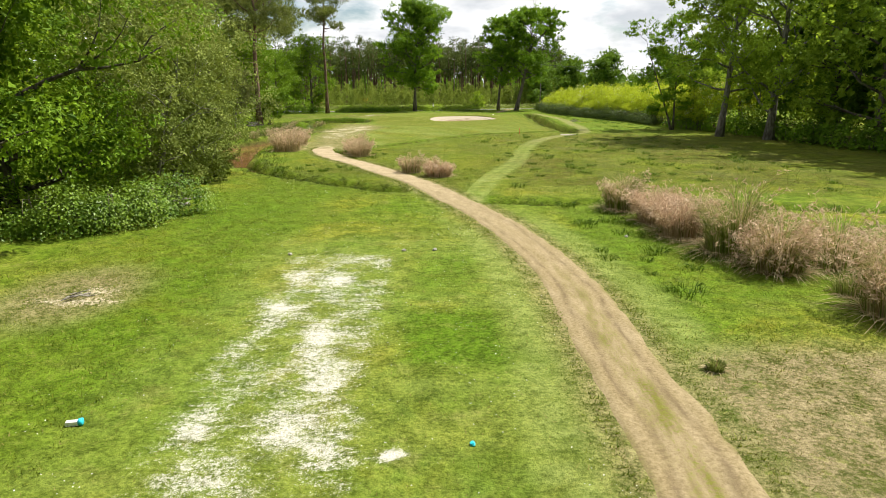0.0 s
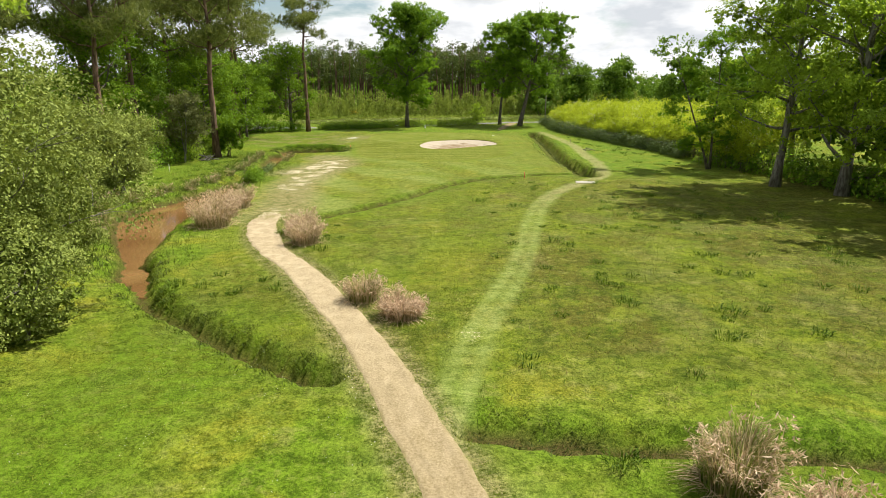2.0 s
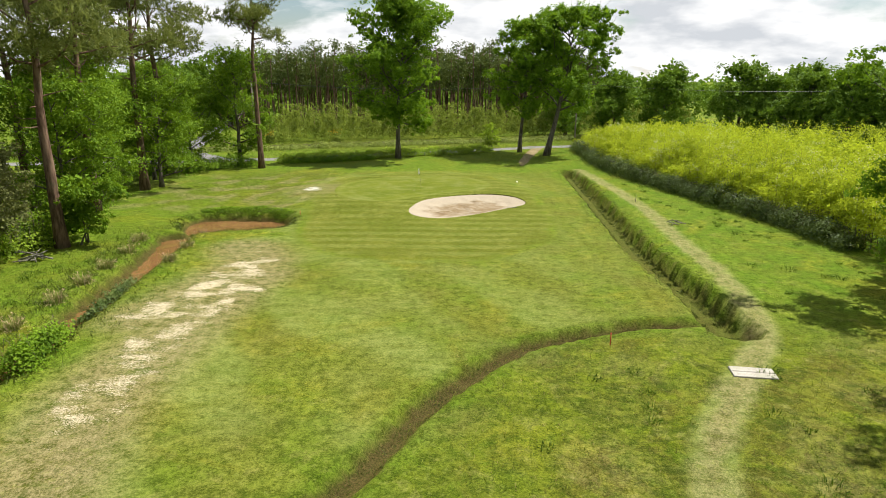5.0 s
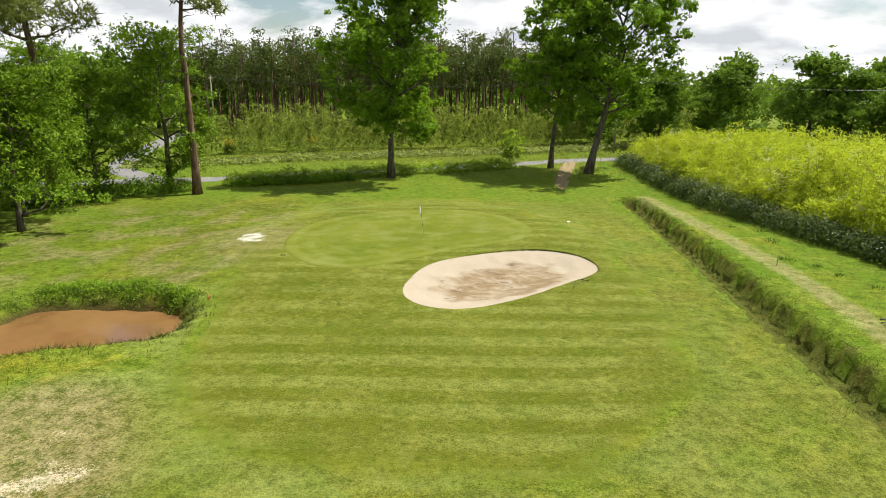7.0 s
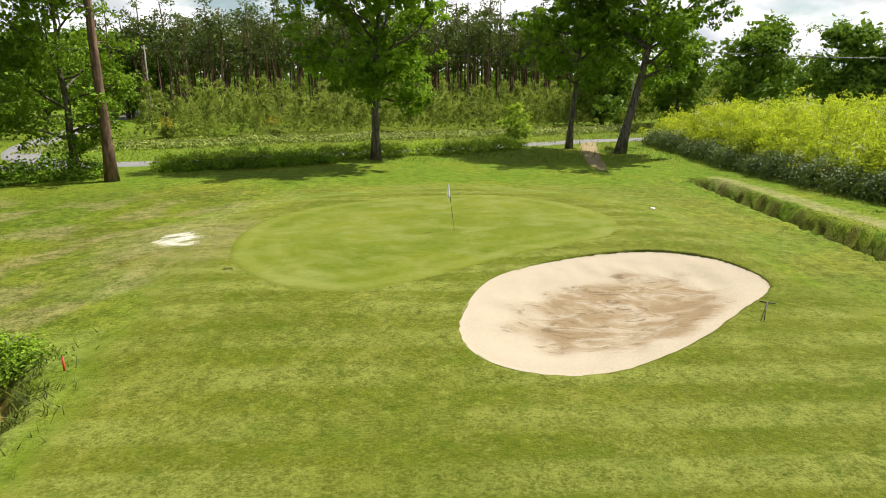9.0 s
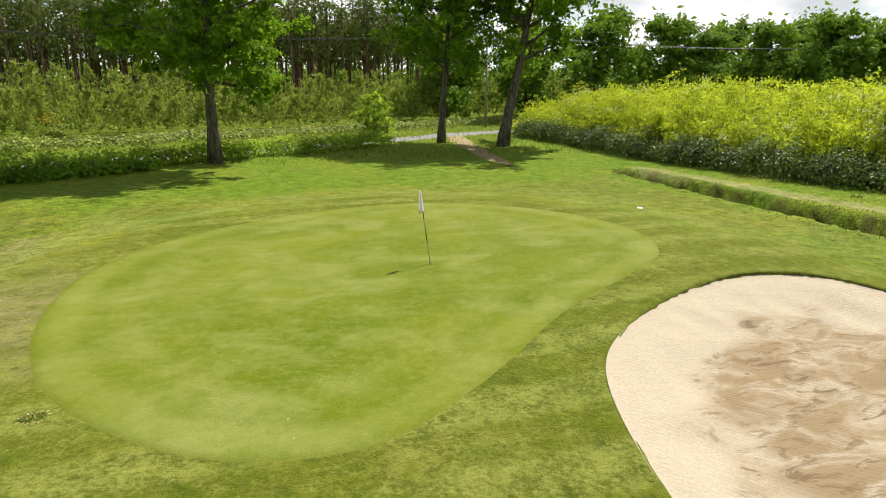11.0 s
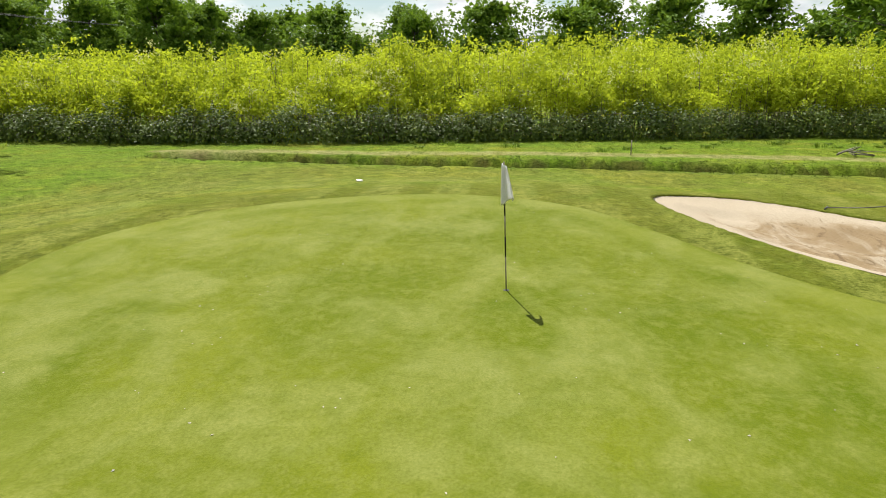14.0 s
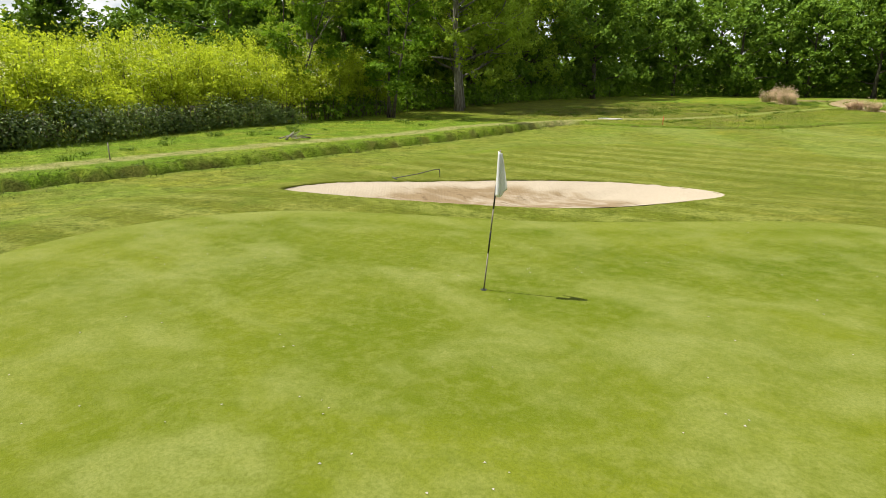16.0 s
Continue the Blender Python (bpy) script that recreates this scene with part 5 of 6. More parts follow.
def young_pines():
    r = R(72)
    rows = []
    for y0 in np.arange(0, 26, 2.8):
        for x in np.arange(-37, 62, 2.3):
            base = np.interp(x, [-37, -14, 12, 40, 62], [181, 190, 196, 210, 218])
            px, py = x + r.uniform(-0.8, 0.8), base + y0 + r.uniform(-0.9, 0.9)
            h = r.uniform(3.8, 7.8)
            t = r.uniform(0.02, 1, 90 if y0 < 5 else 30) ** 0.8
            a = r.uniform(0, 6.28, len(t))
            rad = ((1 - t) ** 0.8 * r.uniform(1.1, 1.6) + 0.08) * r.uniform(0.55, 1.05, len(t))
            c = np.stack([px + rad * np.cos(a), py + rad * np.sin(a), 0.25 + t * (h - 0.3)], 1)
            out = np.stack([np.cos(a) * 0.8, np.sin(a) * 0.8, np.full(len(t), 1.0)], 1)
            rows.append(needle_tufts(r, c, out, 0.6, 5, 0.13))
    merged("young_pine_plantation", M_YOUNG, rows, 3, "dense young pine plantation beyond the road", "plantation")


THICKET_EDGE = catmull([(27.0, 176.0), (26.6, 165.0), (26.3, 155.0), (26.6, 143.0), (28.6, 133.0), (31.0, 122.0), (33.4, 111.0), (34.4, 102.0), (34.4, 95.0), (34.6, 88.5)], 8)


def edge_x(y):
    return np.interp(y, THICKET_EDGE[::-1, 1], THICKET_EDGE[::-1, 0])


def thicket():
    r = R(73)
    n = 6000
    y = r.uniform(87, 178, n)
    depth = r.uniform(0, 1, n) ** 1.9 * 60
    x = edge_x(y) + depth + r.uniform(-0.4, 0.6, n)
    top = 5.1 + 0.6 * wobble(x, y, 9.0, 6) + 0.65 * wobble(x, y, 3.4, 68) + r.normal(0, 0.45, n) - 2.8 * np.exp(-depth / 2.2) - 1.6 * smooth(y, 168, 178) + 1.0 * smooth(y, 150, 112)
    canes, leaf_pts, leaf_dir, pale_pts, pale_dir, front_pts, front_dir = Build(), [], [], [], [], [], []
    for k in range(n):
        near = depth[k] < 7
        m = 84 if near else (26 if depth[k] < 25 else 8)
        twigs = 14 if near else 6
        tt = r.uniform(0.30 if near else 0.55, 1.0, twigs) ** 0.7
        sway = r.normal(0, 0.4, 2)
        wide = 0.62 * (1.15 - 0.75 * tt)
        hub = np.stack([x[k] + sway[0] * tt + r.normal(0, 1, twigs) * wide, y[k] + sway[1] * tt + r.normal(0, 1, twigs) * wide, top[k] * tt], 1)
        which = r.integers(0, twigs, m)
        c = hub[which] + r.normal(0, 0.15, (m, 3)) * (1.2, 1.2, 0.9)
        d = r.normal(0, 0.7, (m, 3)) + (-0.15, 0, 0.6)
        if r.uniform() < 0.11 * max(0.0, 0.6 + wobble(x[k:k + 1], y[k:k + 1], 12.0, 62)[0]):
            high = c[:, 2] > top[k] * 0.72
            pale_pts.append(c[high]); pale_dir.append(d[high])
            front_pts.append(c[~high]); front_dir.append(d[~high])
        elif near:
            front_pts.append(c); front_dir.append(d)
        else:
            leaf_pts.append(c); leaf_dir.append(d)
        if near and k % 2 == 0:
            canes.tube([(x[k], y[k], -0.1), (x[k] + sway[0] * 0.5, y[k] + sway[1] * 0.5, top[k] * 0.5), (x[k] + sway[0], y[k] + sway[1], top[k] * 0.97)], [0.035, 0.025, 0.01], 3, False)
    for nm, pts, dirs, mat, size, label in (("sapling_thicket", leaf_pts, leaf_dir, M_THICKET, 0.32, "dense yellow-green thicket of tall saplings"), ("thicket_front", front_pts, front_dir, M_THICKET, 0.235, "small yellow-green leaves along the thicket edge"), ("thicket_blossom", pale_pts, pale_dir, M_BLOSSOM, 0.19, "pale flowering sprays among the saplings")):
        v, q = leaves_at(r, np.concatenate(pts), np.concatenate(dirs), size, size * 0.55)
        tagged(new(nm, mesh_of(nm, v, q, mat, False)), label, "thicket", kind="stuff")
    tagged(new("thicket_stems", canes.mesh("thicket_stems", M_TWIG)), "thin brown stems inside the sapling thicket", "thicket", kind="stuff")


def mound(name, spine, half, height, leaves, leaf, material, label, category, seed, kind="", stems=True, low=0.05):
    """A sprawling mass of leaves along a line, with arching canes."""
    r = R(seed)
    line = dense(np.asarray(spine, dtype=float), 0.25)
    idx = r.integers(0, len(line), leaves)
    a = r.uniform(0, math.pi, leaves)
    lump = 0.75 + 0.3 * wobble(line[idx, 0], line[idx, 1], 2.2, seed) + r.normal(0, 0.09, leaves)
    s = r.uniform(0.72, 1.04, leaves) * lump
    d = np.gradient(line, axis=0)
    d = d / (np.linalg.norm(d, axis=1)[:, None] + 1e-9)
    side = np.stack([-d[:, 1], d[:, 0]], 1)[idx]
    u = np.cos(a) * half * s
    jit = r.normal(0, 0.3, (leaves, 2))
    p = line[idx] + side * u[:, None] + jit
    z = lift(p[:, 0], p[:, 1]) + low + np.abs(np.sin(a)) ** 0.8 * height * s
    ends = np.minimum(idx, len(line) - 1 - idx) * 0.25
    z = np.where(ends < half, low + (z - low) * (0.55 + 0.45 * ends / half), z)
    facing = np.stack([side[:, 0] * np.cos(a), side[:, 1] * np.cos(a), np.sin(a) + 0.3], 1)
    v, q = leaves_at(r, np.stack([p[:, 0], p[:, 1], z], 1), facing, leaf, leaf * 0.7)
    me = mesh_of("foliage", v, q, material, False)
    canes = Build()
    for k in range(int(len(line) * 0.9)):
        b = line[r.integers(0, len(line))]
        w = r.normal(0, 1, 2)
        w = w / np.hypot(*w) * half * r.uniform(0.4, 1.0)
        g = float(lift(b[0], b[1]))
        canes.tube([(b[0], b[1], g - 0.05), (b[0] + w[0] * 0.35, b[1] + w[1] * 0.35, g + height * 0.75), (b[0] + w[0] * 0.8, b[1] + w[1] * 0.8, g + height * 0.8), (b[0] + w[0] * 1.05, b[1] + w[1] * 1.05, g + height * 0.3)],
                   [0.014, 0.012, 0.010, 0.006], 3, False)
    ob = tagged(new(name), label, category, kind=kind)
    part("foliage", me, ob)
    tagged(part("cane", canes.mesh("cane", M_TWIG), ob), kind="stuff")
    return ob


pine_forest()
young_pines()
thicket()
mound("bramble_bank", THICKET_EDGE[2:58] - (1.2, 0), 1.6, 2.1, 40000, 0.19, M_BRAMBLE, "long dark glossy bramble bank along the thicket", "brambles", 81, kind="stuff")
mound("bramble_bush", catmull([(-17.2, 25.2), (-14.6, 25.3), (-12.9, 27.6), (-12.8, 30.0)], 8), 1.5, 2.0, 15000, 0.13, M_SUNLIT_BRAMBLE, "broad rounded bramble bush at the foot of the trees", "brambles", 82)
mound("roadside_hedge", catmull([(-25.0, 151.5), (-16.0, 155.5), (-8.0, 160.5), (2.0, 165.0), (9.0, 169.0)], 8), 1.3, 1.5, 11000, 0.24, M_WOOD_LEAF, "low unkempt roadside hedge", "hedge", 83, kind="stuff")
mound("roadside_weeds", catmull([(-44.0, 166.0), (-34.0, 170.0), (-20.0, 176.5), (-6.0, 182.0), (10.0, 187.0), (28.0, 195.0), (48.0, 204.0)], 8), 3.6, 0.9, 11000, 0.34, M_WILLOW, "tangled olive weeds between the road and young pines", "weeds", 191, kind="stuff")
mound("roadside_hedge", catmull([(-24.0, 151.2), (-20.0, 152.4), (-16.0, 153.8), (-11.0, 156.8)], 8), 1.1, 1.1, 3400, 0.22, M_OAK, "low dark hedge plants under the oak", "hedge", 192, kind="stuff")
mound("undergrowth", catmull([(33.0, 97.0), (36.0, 80.0), (37.5, 68.0), (40.0, 54.0), (41.0, 43.0), (40.5, 28.0), (39.0, 14.0), (31.0, 0.0), (20.0, -10.0), (0.0, -16.0)], 8) + (1.8, 0), 2.0, 3.0, 20000, 0.38, M_OAK, "dark leafy undergrowth along the wood's edge", "undergrowth", 84, kind="stuff")
mound("undergrowth", catmull([(-29.0, 52.0), (-34.5, 62.0), (-35.0, 78.0), (-34.0, 92.0), (-30.5, 99.0), (-32.0, 108.0)], 8), 1.8, 2.6, 11000, 0.26, M_WOOD_LEAF, "dark leafy undergrowth under bank-side trees", "undergrowth", 85, kind="stuff")
mound("undergrowth", catmull([(-20.0, 18.0), (-19.0, 24.0), (-19.0, 34.0), (-19.0, 44.0), (-21.5, 50.0)], 8), 1.6, 2.2, 12000, 0.20, M_WOOD_LEAF, "shaded leafy undergrowth beneath the willows", "undergrowth", 86, kind="stuff")
# darker oak leaf colour here paints the shade between the trees
mound("undergrowth", catmull([(-24.0, 8.0), (-22.0, 16.0), (-21.0, 24.0), (-22.0, 32.0)], 8), 2.0, 4.2, 12000, 0.22, M_OAK, "tall shaded undergrowth between the trees", "undergrowth", 185, kind="stuff")
mound("undergrowth", catmull([(-36.0, 60.0), (-40.0, 74.0), (-39.0, 90.0), (-37.5, 104.0), (-41.0, 118.0)], 8), 2.2, 4.6, 13000, 0.32, M_WOOD_LEAF, "tall shaded undergrowth beneath the pines", "undergrowth", 186, kind="stuff")
mound("undergrowth", catmull([(52.0, 60.0), (50.0, 36.0), (48.0, 12.0), (34.0, -12.0), (14.0, -20.0), (-6.0, -20.0), (-22.0, -10.0)], 8), 3.0, 8.0, 15000, 0.75, M_OAK, "tall dark undergrowth deep in the wood", "undergrowth", 187, kind="stuff")
mound("undergrowth", catmull([(-31.5, 82.0), (-32.5, 90.0), (-33.0, 104.0), (-35.0, 118.0), (-38.0, 124.0)], 8), 1.8, 3.4, 10000, 0.26, M_OAK, "dark bushes under bank-side trees", "undergrowth", 188, kind="stuff")
mound("undergrowth", catmull([(-40.0, 137.0), (-35.5, 141.0), (-31.5, 145.5), (-27.5, 148.2)], 8), 1.2, 2.0, 5000, 0.24, M_OAK, "dark scrub at the foot of roadside trees", "undergrowth", 189, kind="stuff")
mound("field_hedge", catmull([(100.0, 196.0), (96.0, 172.0), (100.0, 150.0), (103.0, 130.0), (98.0, 112.0), (92.0, 96.0), (79.0, 83.0), (64.0, 78.0)], 8), 3.2, 12.5, 18000, 0.75, M_FAR, "tall dark hedge along the field's edge", "hedge", 190, kind="stuff")
mound("bank_bush", catmull([(-18.0, 78.6), (-18.3, 81.0), (-18.5, 83.0)], 8), 1.1, 1.9, 5200, 0.15, M_SPRING, "fresh yellow-green bush on the stream bank", "bush", 87)
mound("bank_bush", catmull([(-18.8, 85.6), (-19.2, 89.0), (-19.8, 93.0)], 8), 0.7, 1.0, 3000, 0.15, M_BRAMBLE, "low dark green bush on the stream bank", "bush", 93)
mound("bank_bush", catmull([(-22.6, 114.6), (-19.0, 114.9), (-15.6, 114.4), (-13.9, 113.2)], 8), 0.75, 0.42, 5200, 0.12, M_SPRING, "low leafy growth overhanging the pond", "bush", 94)
broadleaf("shrub", at_ground(9.5, 175.0), R(88), 4.6, 1.9, 0.4, 0.08, 2600, 0.26, M_BARK, M_WOOD_LEAF, "upright dark green shrub at the roadside", stems=3, limbs=12)
for gxx, gyy, gs in ((-35.0, 182.6, 1), (-22.4, 187.6, 2)):
    gorse = mound("gorse_bush", [(gxx - 0.7, gyy), (gxx + 0.7, gyy + 0.2)], 0.9, 2.4, 700, 0.26, M_YOUNG, "green gorse bush with orange-yellow flowers", "bush", 90 + gs)
    gr = R(95 + gs)
    at = np.stack([gxx + gr.normal(0, 0.6, 90), gyy - 0.3 + gr.normal(0, 0.5, 90), gr.uniform(1.4, 2.5, 90)], 1)
    gv, gq = leaves_at(gr, at, np.tile([0, -0.6, 0.6], (90, 1)), 0.2, 0.15)
    tagged(part("flower", mesh_of("flower", gv, gq, M_GORSE, False), gorse, "orange-yellow gorse flowers"), kind="stuff")


# a belt of distant woods all round
def far_woods():
    r = R(74)
    rows = []
    for a in np.arange(0, 6.283, 0.026):
        for ring in range(2):
            dist = (330 + 90 * ring + 40 * math.sin(3 * a)) * r.uniform(0.96, 1.05)
            x, y = dist * math.sin(a), 90 + dist * math.cos(a)
            h = r.uniform(11, 19)
            p, d = ball_points(r, 70, 0.6)
            p[:, 2] *= 0.8 + 0.4 * r.uniform(size=70)
            rows.append(leaves_at(r, p * (r.uniform(6.0, 10.0), r.uniform(6.0, 10.0), h * 0.5) + (x, y, h * 0.5), d + (0, 0, 0.3), 3.6, 3.0))
    merged("distant_woods", M_FAR, rows, 4, "distant belt of mixed woodland", "woods")


far_woods()


def tree_line():
    r = R(75)
    rows = []
    spine = np.concatenate([dense(catmull([(138.0, 214.0), (122.0, 184.0), (116.0, 150.0), (114.0, 120.0), (106.0, 96.0), (90.0, 84.0), (70.0, 78.0), (60.0, 66.0)]), 2.8), dense(catmull([(101.0, 190.0), (97.0, 170.0), (101.0, 150.0), (104.0, 130.0), (99.0, 112.0), (93.0, 96.0), (80.0, 84.0), (66.0, 80.0)]), 3.4), dense(catmull([(-96.0, 262.0), (-40.0, 272.0), (20.0, 274.0), (70.0, 266.0), (104.0, 240.0), (140.0, 220.0)]), 3.4)])
    for x, y in spine:
        h = r.uniform(8, 12.5) if x < 105 and y < 195 else r.uniform(12, 18) if y < 216 else r.uniform(9, 15)
        n = 400
        k = 24
        hub, d = ball_points(r, k, 0.5)
        which = r.integers(0, k, n)
        p = hub[which] + r.normal(0, 0.17, (n, 3))
        p = p * (r.uniform(2.6, 4.6), r.uniform(2.6, 4.6), h * 0.5) + (x + r.uniform(-1.5, 1.5), y + r.uniform(-2, 2), h * 0.5)
        rows.append(leaves_at(r, p, d[which] * 0.6 + (0, 0, 0.5), 0.82, 0.58))
    merged("tree_line", M_FAR, rows, 4, "dark unbroken line of trees behind the fields", "woods")


tree_line()


# ---- reeds, grass and small plants ----
def curved_blades(rng, bases, out, length, width, bend):
    """Arching blades of three narrow pieces: verts, quads, tris."""
    n = len(bases)
    side = unit(np.cross(out, rng.normal(0, 1, (n, 3))))
    L = length[:, None]
    up = np.array([0, 0, 1.0])
    p1 = bases + (up * 0.5 + out * 0.08) * L
    p2 = bases + (up * (0.86 - 0.15 * bend[:, None]) + out * (0.2 + 0.25 * bend[:, None])) * L
    p3 = bases + (up * (1.0 - 0.55 * bend[:, None]) + out * (0.35 + 0.5 * bend[:, None])) * L
    w = side * width / 2
    v = np.stack([bases - w, bases + w, p1 - w, p1 + w, p2 - w * 0.7, p2 + w * 0.7, p3], 1).reshape(-1, 3)
    k = np.arange(n)[:, None] * 7
    q = np.concatenate([k + np.array([[0, 1, 3, 2]]), k + np.array([[2, 3, 5, 4]])])
    return v, q, k + np.array([[4, 5, 6]])


def reed_clump(x, y, rx, ry, height, count, seed, label, green=0.25, plumes=0.3, turn=0.0, droop=0.0):
    r = R(seed)
    ob = thing("reed_clump", at_ground(x, y, 0.03), label, "reeds", "clumps of dry reeds", turn=turn)
    for name, n, mat, h, wide in (("dry_reed", int(count * (1 - green)), M_REED_PINK if "pink" in label else M_REED, height, 0.022), ("green_reed", int(count * green), M_REED_GREEN, height * 0.85, 0.024)):
        if n < 5:
            continue
        a, d = r.uniform(0, 6.28, n), np.sqrt(r.uniform(0, 1, n))
        b = np.stack([rx * 0.75 * d * np.cos(a), ry * 0.75 * d * np.sin(a), np.zeros(n)], 1)
        out = unit(np.stack([np.cos(a) * (d + 0.15), np.sin(a) * (d + 0.15), np.zeros(n)], 1) + r.normal(0, 0.35, (n, 3)) * (1, 1, 0.1))
        lump = 0.85 + 0.18 * wobble(b[:, 0] * 1.0, b[:, 1] * 1.0, 1.4, seed)
        v, q, t = curved_blades(r, b, out, h * lump * r.uniform(0.3, 1.14, n) ** 0.8 * (1.05 - 0.25 * d), wide, (r.uniform(0.0, 0.55, n) ** 1.3 + droop * (r.uniform(0, 1, n) < 0.3)) * (0.3 + 0.7 * d))
        tagged(part(name, mesh_of(name, v, [q, t], mat, False), ob), kind="stuff")
        if name == "dry_reed" and plumes > 0:
            tips = v.reshape(-1, 7, 3)[: int(n * plumes), 6]
            k = np.repeat(tips, 4, 0) + r.normal(0, 0.05, (len(tips) * 4, 3))
            pv, pq = leaves_at(r, k, r.normal(0, 1, (len(k), 3)), 0.19, 0.035)
            tagged(part("plume", mesh_of("plume", pv, pq, M_PLUME, False), ob, "pinkish feathery seed heads"), kind="stuff")
    # fallen stalks round the foot
    n = int(count * 0.12)
    a = r.uniform(0, 6.28, n)
    b = np.stack([rx * 0.8 * np.cos(a), ry * 0.8 * np.sin(a), np.full(n, 0.06)], 1)
    out = unit(np.stack([np.cos(a), np.sin(a), np.zeros(n)], 1) + r.normal(0, 0.5, (n, 3)) * (1, 1, 0.05))
    v, q, t = curved_blades(r, b, out, r.uniform(0.4, 0.9, n) * height * 0.6, 0.024, np.full(n, 1.5))
    v[:, 2] = np.maximum(v[:, 2] * 0.35, 0.03)
    tagged(part("fallen_reed", mesh_of("fallen_reed", v, [q, t], M_REED, False), ob, "bleached stalks lying on the grass"), kind="stuff")
    return ob


DRY, PINK = "tall clump of dry buff reeds on the grass", "clump of dry pinkish reeds on the grass"
reed_clump(-14.6, 59.6, 1.5, 1.5, 2.3, 1500, 201, "broad clump of dry buff reeds on the stream bank", 0.12, 0.45)
reed_clump(-15.0, 63.0, 1.2, 1.9, 2.2, 1300, 202, "broad clump of dry buff reeds on the stream bank", 0.15, 0.45)
reed_clump(-14.9, 66.8, 0.9, 1.5, 1.9, 900, 203, "broad clump of dry buff reeds on the stream bank", 0.15, 0.4)
reed_clump(-7.9, 57.0, 0.95, 1.1, 1.7, 1000, 204, "clump of dry buff reeds beside the dirt path", 0.1, 0.4)
reed_clump(-7.1, 54.6, 1.0, 1.1, 1.7, 1100, 205, "clump of dry buff reeds beside the dirt path", 0.15, 0.4)
reed_clump(-2.2, 44.2, 0.9, 0.9, 1.55, 900, 206, "clump of dry brown reeds beside the dirt path", 0.3, 0.3)
reed_clump(-0.3, 41.9, 1.0, 0.85, 1.35, 1000, 207, PINK, 0.08, 0.5)
reed_clump(8.7, 30.4, 0.95, 0.95, 1.95, 1900, 208, "dense round clump of dark brown reeds at a ditch", 0.5, 0.25)
reed_clump(9.5, 27.7, 1.0, 1.3, 1.75, 1700, 209, PINK, 0.06, 0.5)
reed_clump(9.7, 25.2, 1.1, 1.4, 1.95, 1900, 210, PINK, 0.08, 0.5)
reed_clump(10.6, 22.2, 1.3, 1.5, 2.9, 2300, 211, "tall clump of half-green reeds", 0.75, 0.3)
reed_clump(10.9, 20.0, 1.05, 1.0, 2.1, 1900, 212, "reeds with bleached drooping leaves over a dark foot", 0.35, 0.5, droop=0.5)
reed_clump(13.2, 20.6, 1.0, 1.4, 2.2, 800, 213, DRY, 0.4, 0.5)
reed_clump(12.0, 17.6, 0.7, 0.7, 0.9, 500, 216, "low tuft of fresh green rushes", 0.85, 0.05)
reed_clump(12.2, 15.6, 1.3, 1.4, 2.5, 2000, 214, DRY, 0.35, 0.5, droop=0.25)
reed_clump(12.6, 12.6, 1.1, 1.5, 2.2, 1400, 215, DRY, 0.3, 0.4, droop=0.2)
for k, (x, y, s) in enumerate(((-24.6, 69.6, 0.8), (-23.6, 73.4, 0.6), (-25.4, 66.8, 0.9), (-22.6, 77.0, 0.5), (-24.9, 64.2, 0.8), (-21.8, 80.6, 0.5))):
    reed_clump(x, y, 0.5 * s + 0.2, 0.5 * s + 0.2, 1.5 * s + 0.3, 320, 230 + k, "small rush tuft at the water's edge", 0.75, 0.15)
for k, (y, side, w) in enumerate(((56.5, -1, 0.5), (59.0, -1, 0.7), (61.4, -1, 0.6), (68.2, -1, 0.7), (71.4, -1, 0.6), (75.0, -1, 0.7), (79.0, -1, 0.6), (84.0, -1, 0.5), (88.0, -1, 0.6), (91.5, -1, 0.5), (95.0, -1, 0.6), (99.0, -1, 0.6), (102.5, -1, 0.7), (97.0, 1, 0.5), (101.0, 1, 0.5), (75.0, 1, 0.6))):
    at = int(np.argmin(np.abs(STREAM[:, 1] - y)))
    reed_clump(STREAM[at, 0] + side * (STREAM_HALF[at] + 1.1), y, 0.4 + 0.4 * w, 0.4 + 0.5 * w, 0.5 + 0.7 * w, 300, 260 + k, "sedge tuft overhanging the muddy water", 0.7, 0.1, droop=0.3)
reed_clump(-10.6, 120.4, 0.25, 0.2, 0.16, 200, 241, "low dark green weed tuft beside the putting green", 0.97, 0.0)
reed_clump(5.75, 12.3, 0.22, 0.2, 0.42, 220, 240, "small green rush tuft on bare ground", 0.95, 0.0)


def scatter(rng, n, box):
    return np.stack([rng.uniform(box[0], box[2], n), rng.uniform(box[1], box[3], n)], 1)


def open_turf(p, short=False):
    """Which of the places carry long enough grass."""
    x, y = p[:, 0], p[:, 1]
    d = terrain(x, y)[1]
    ok = (d["bunker"] > 0.3) & (d["fringe"] > 0.25) & (d["water"] > 0.35)
    ok &= line_distance(x, y, PATH) > 0.93
    ok &= line_distance(x, y, TRACK) > 0.7
    return ok


def short_blades(rng, p, height, width):
    n = len(p)
    b = np.stack([p[:, 0], p[:, 1], lift(p[:, 0], p[:, 1]) - 0.01], 1)
    a = rng.uniform(0, 6.28, n)
    w = np.stack([np.cos(a), np.sin(a), np.zeros(n)], 1) * width * rng.uniform(0.6, 1.3, (n, 1)) / 2
    tip = b + np.concatenate([rng.normal(0, 0.7, (n, 2)), np.ones((n, 1))], 1) * (height * rng.uniform(0.4, 1.25, n))[:, None]
    return np.stack([b - w, b + w, tip], 1).reshape(-1, 3), np.arange(n * 3).reshape(-1, 3)


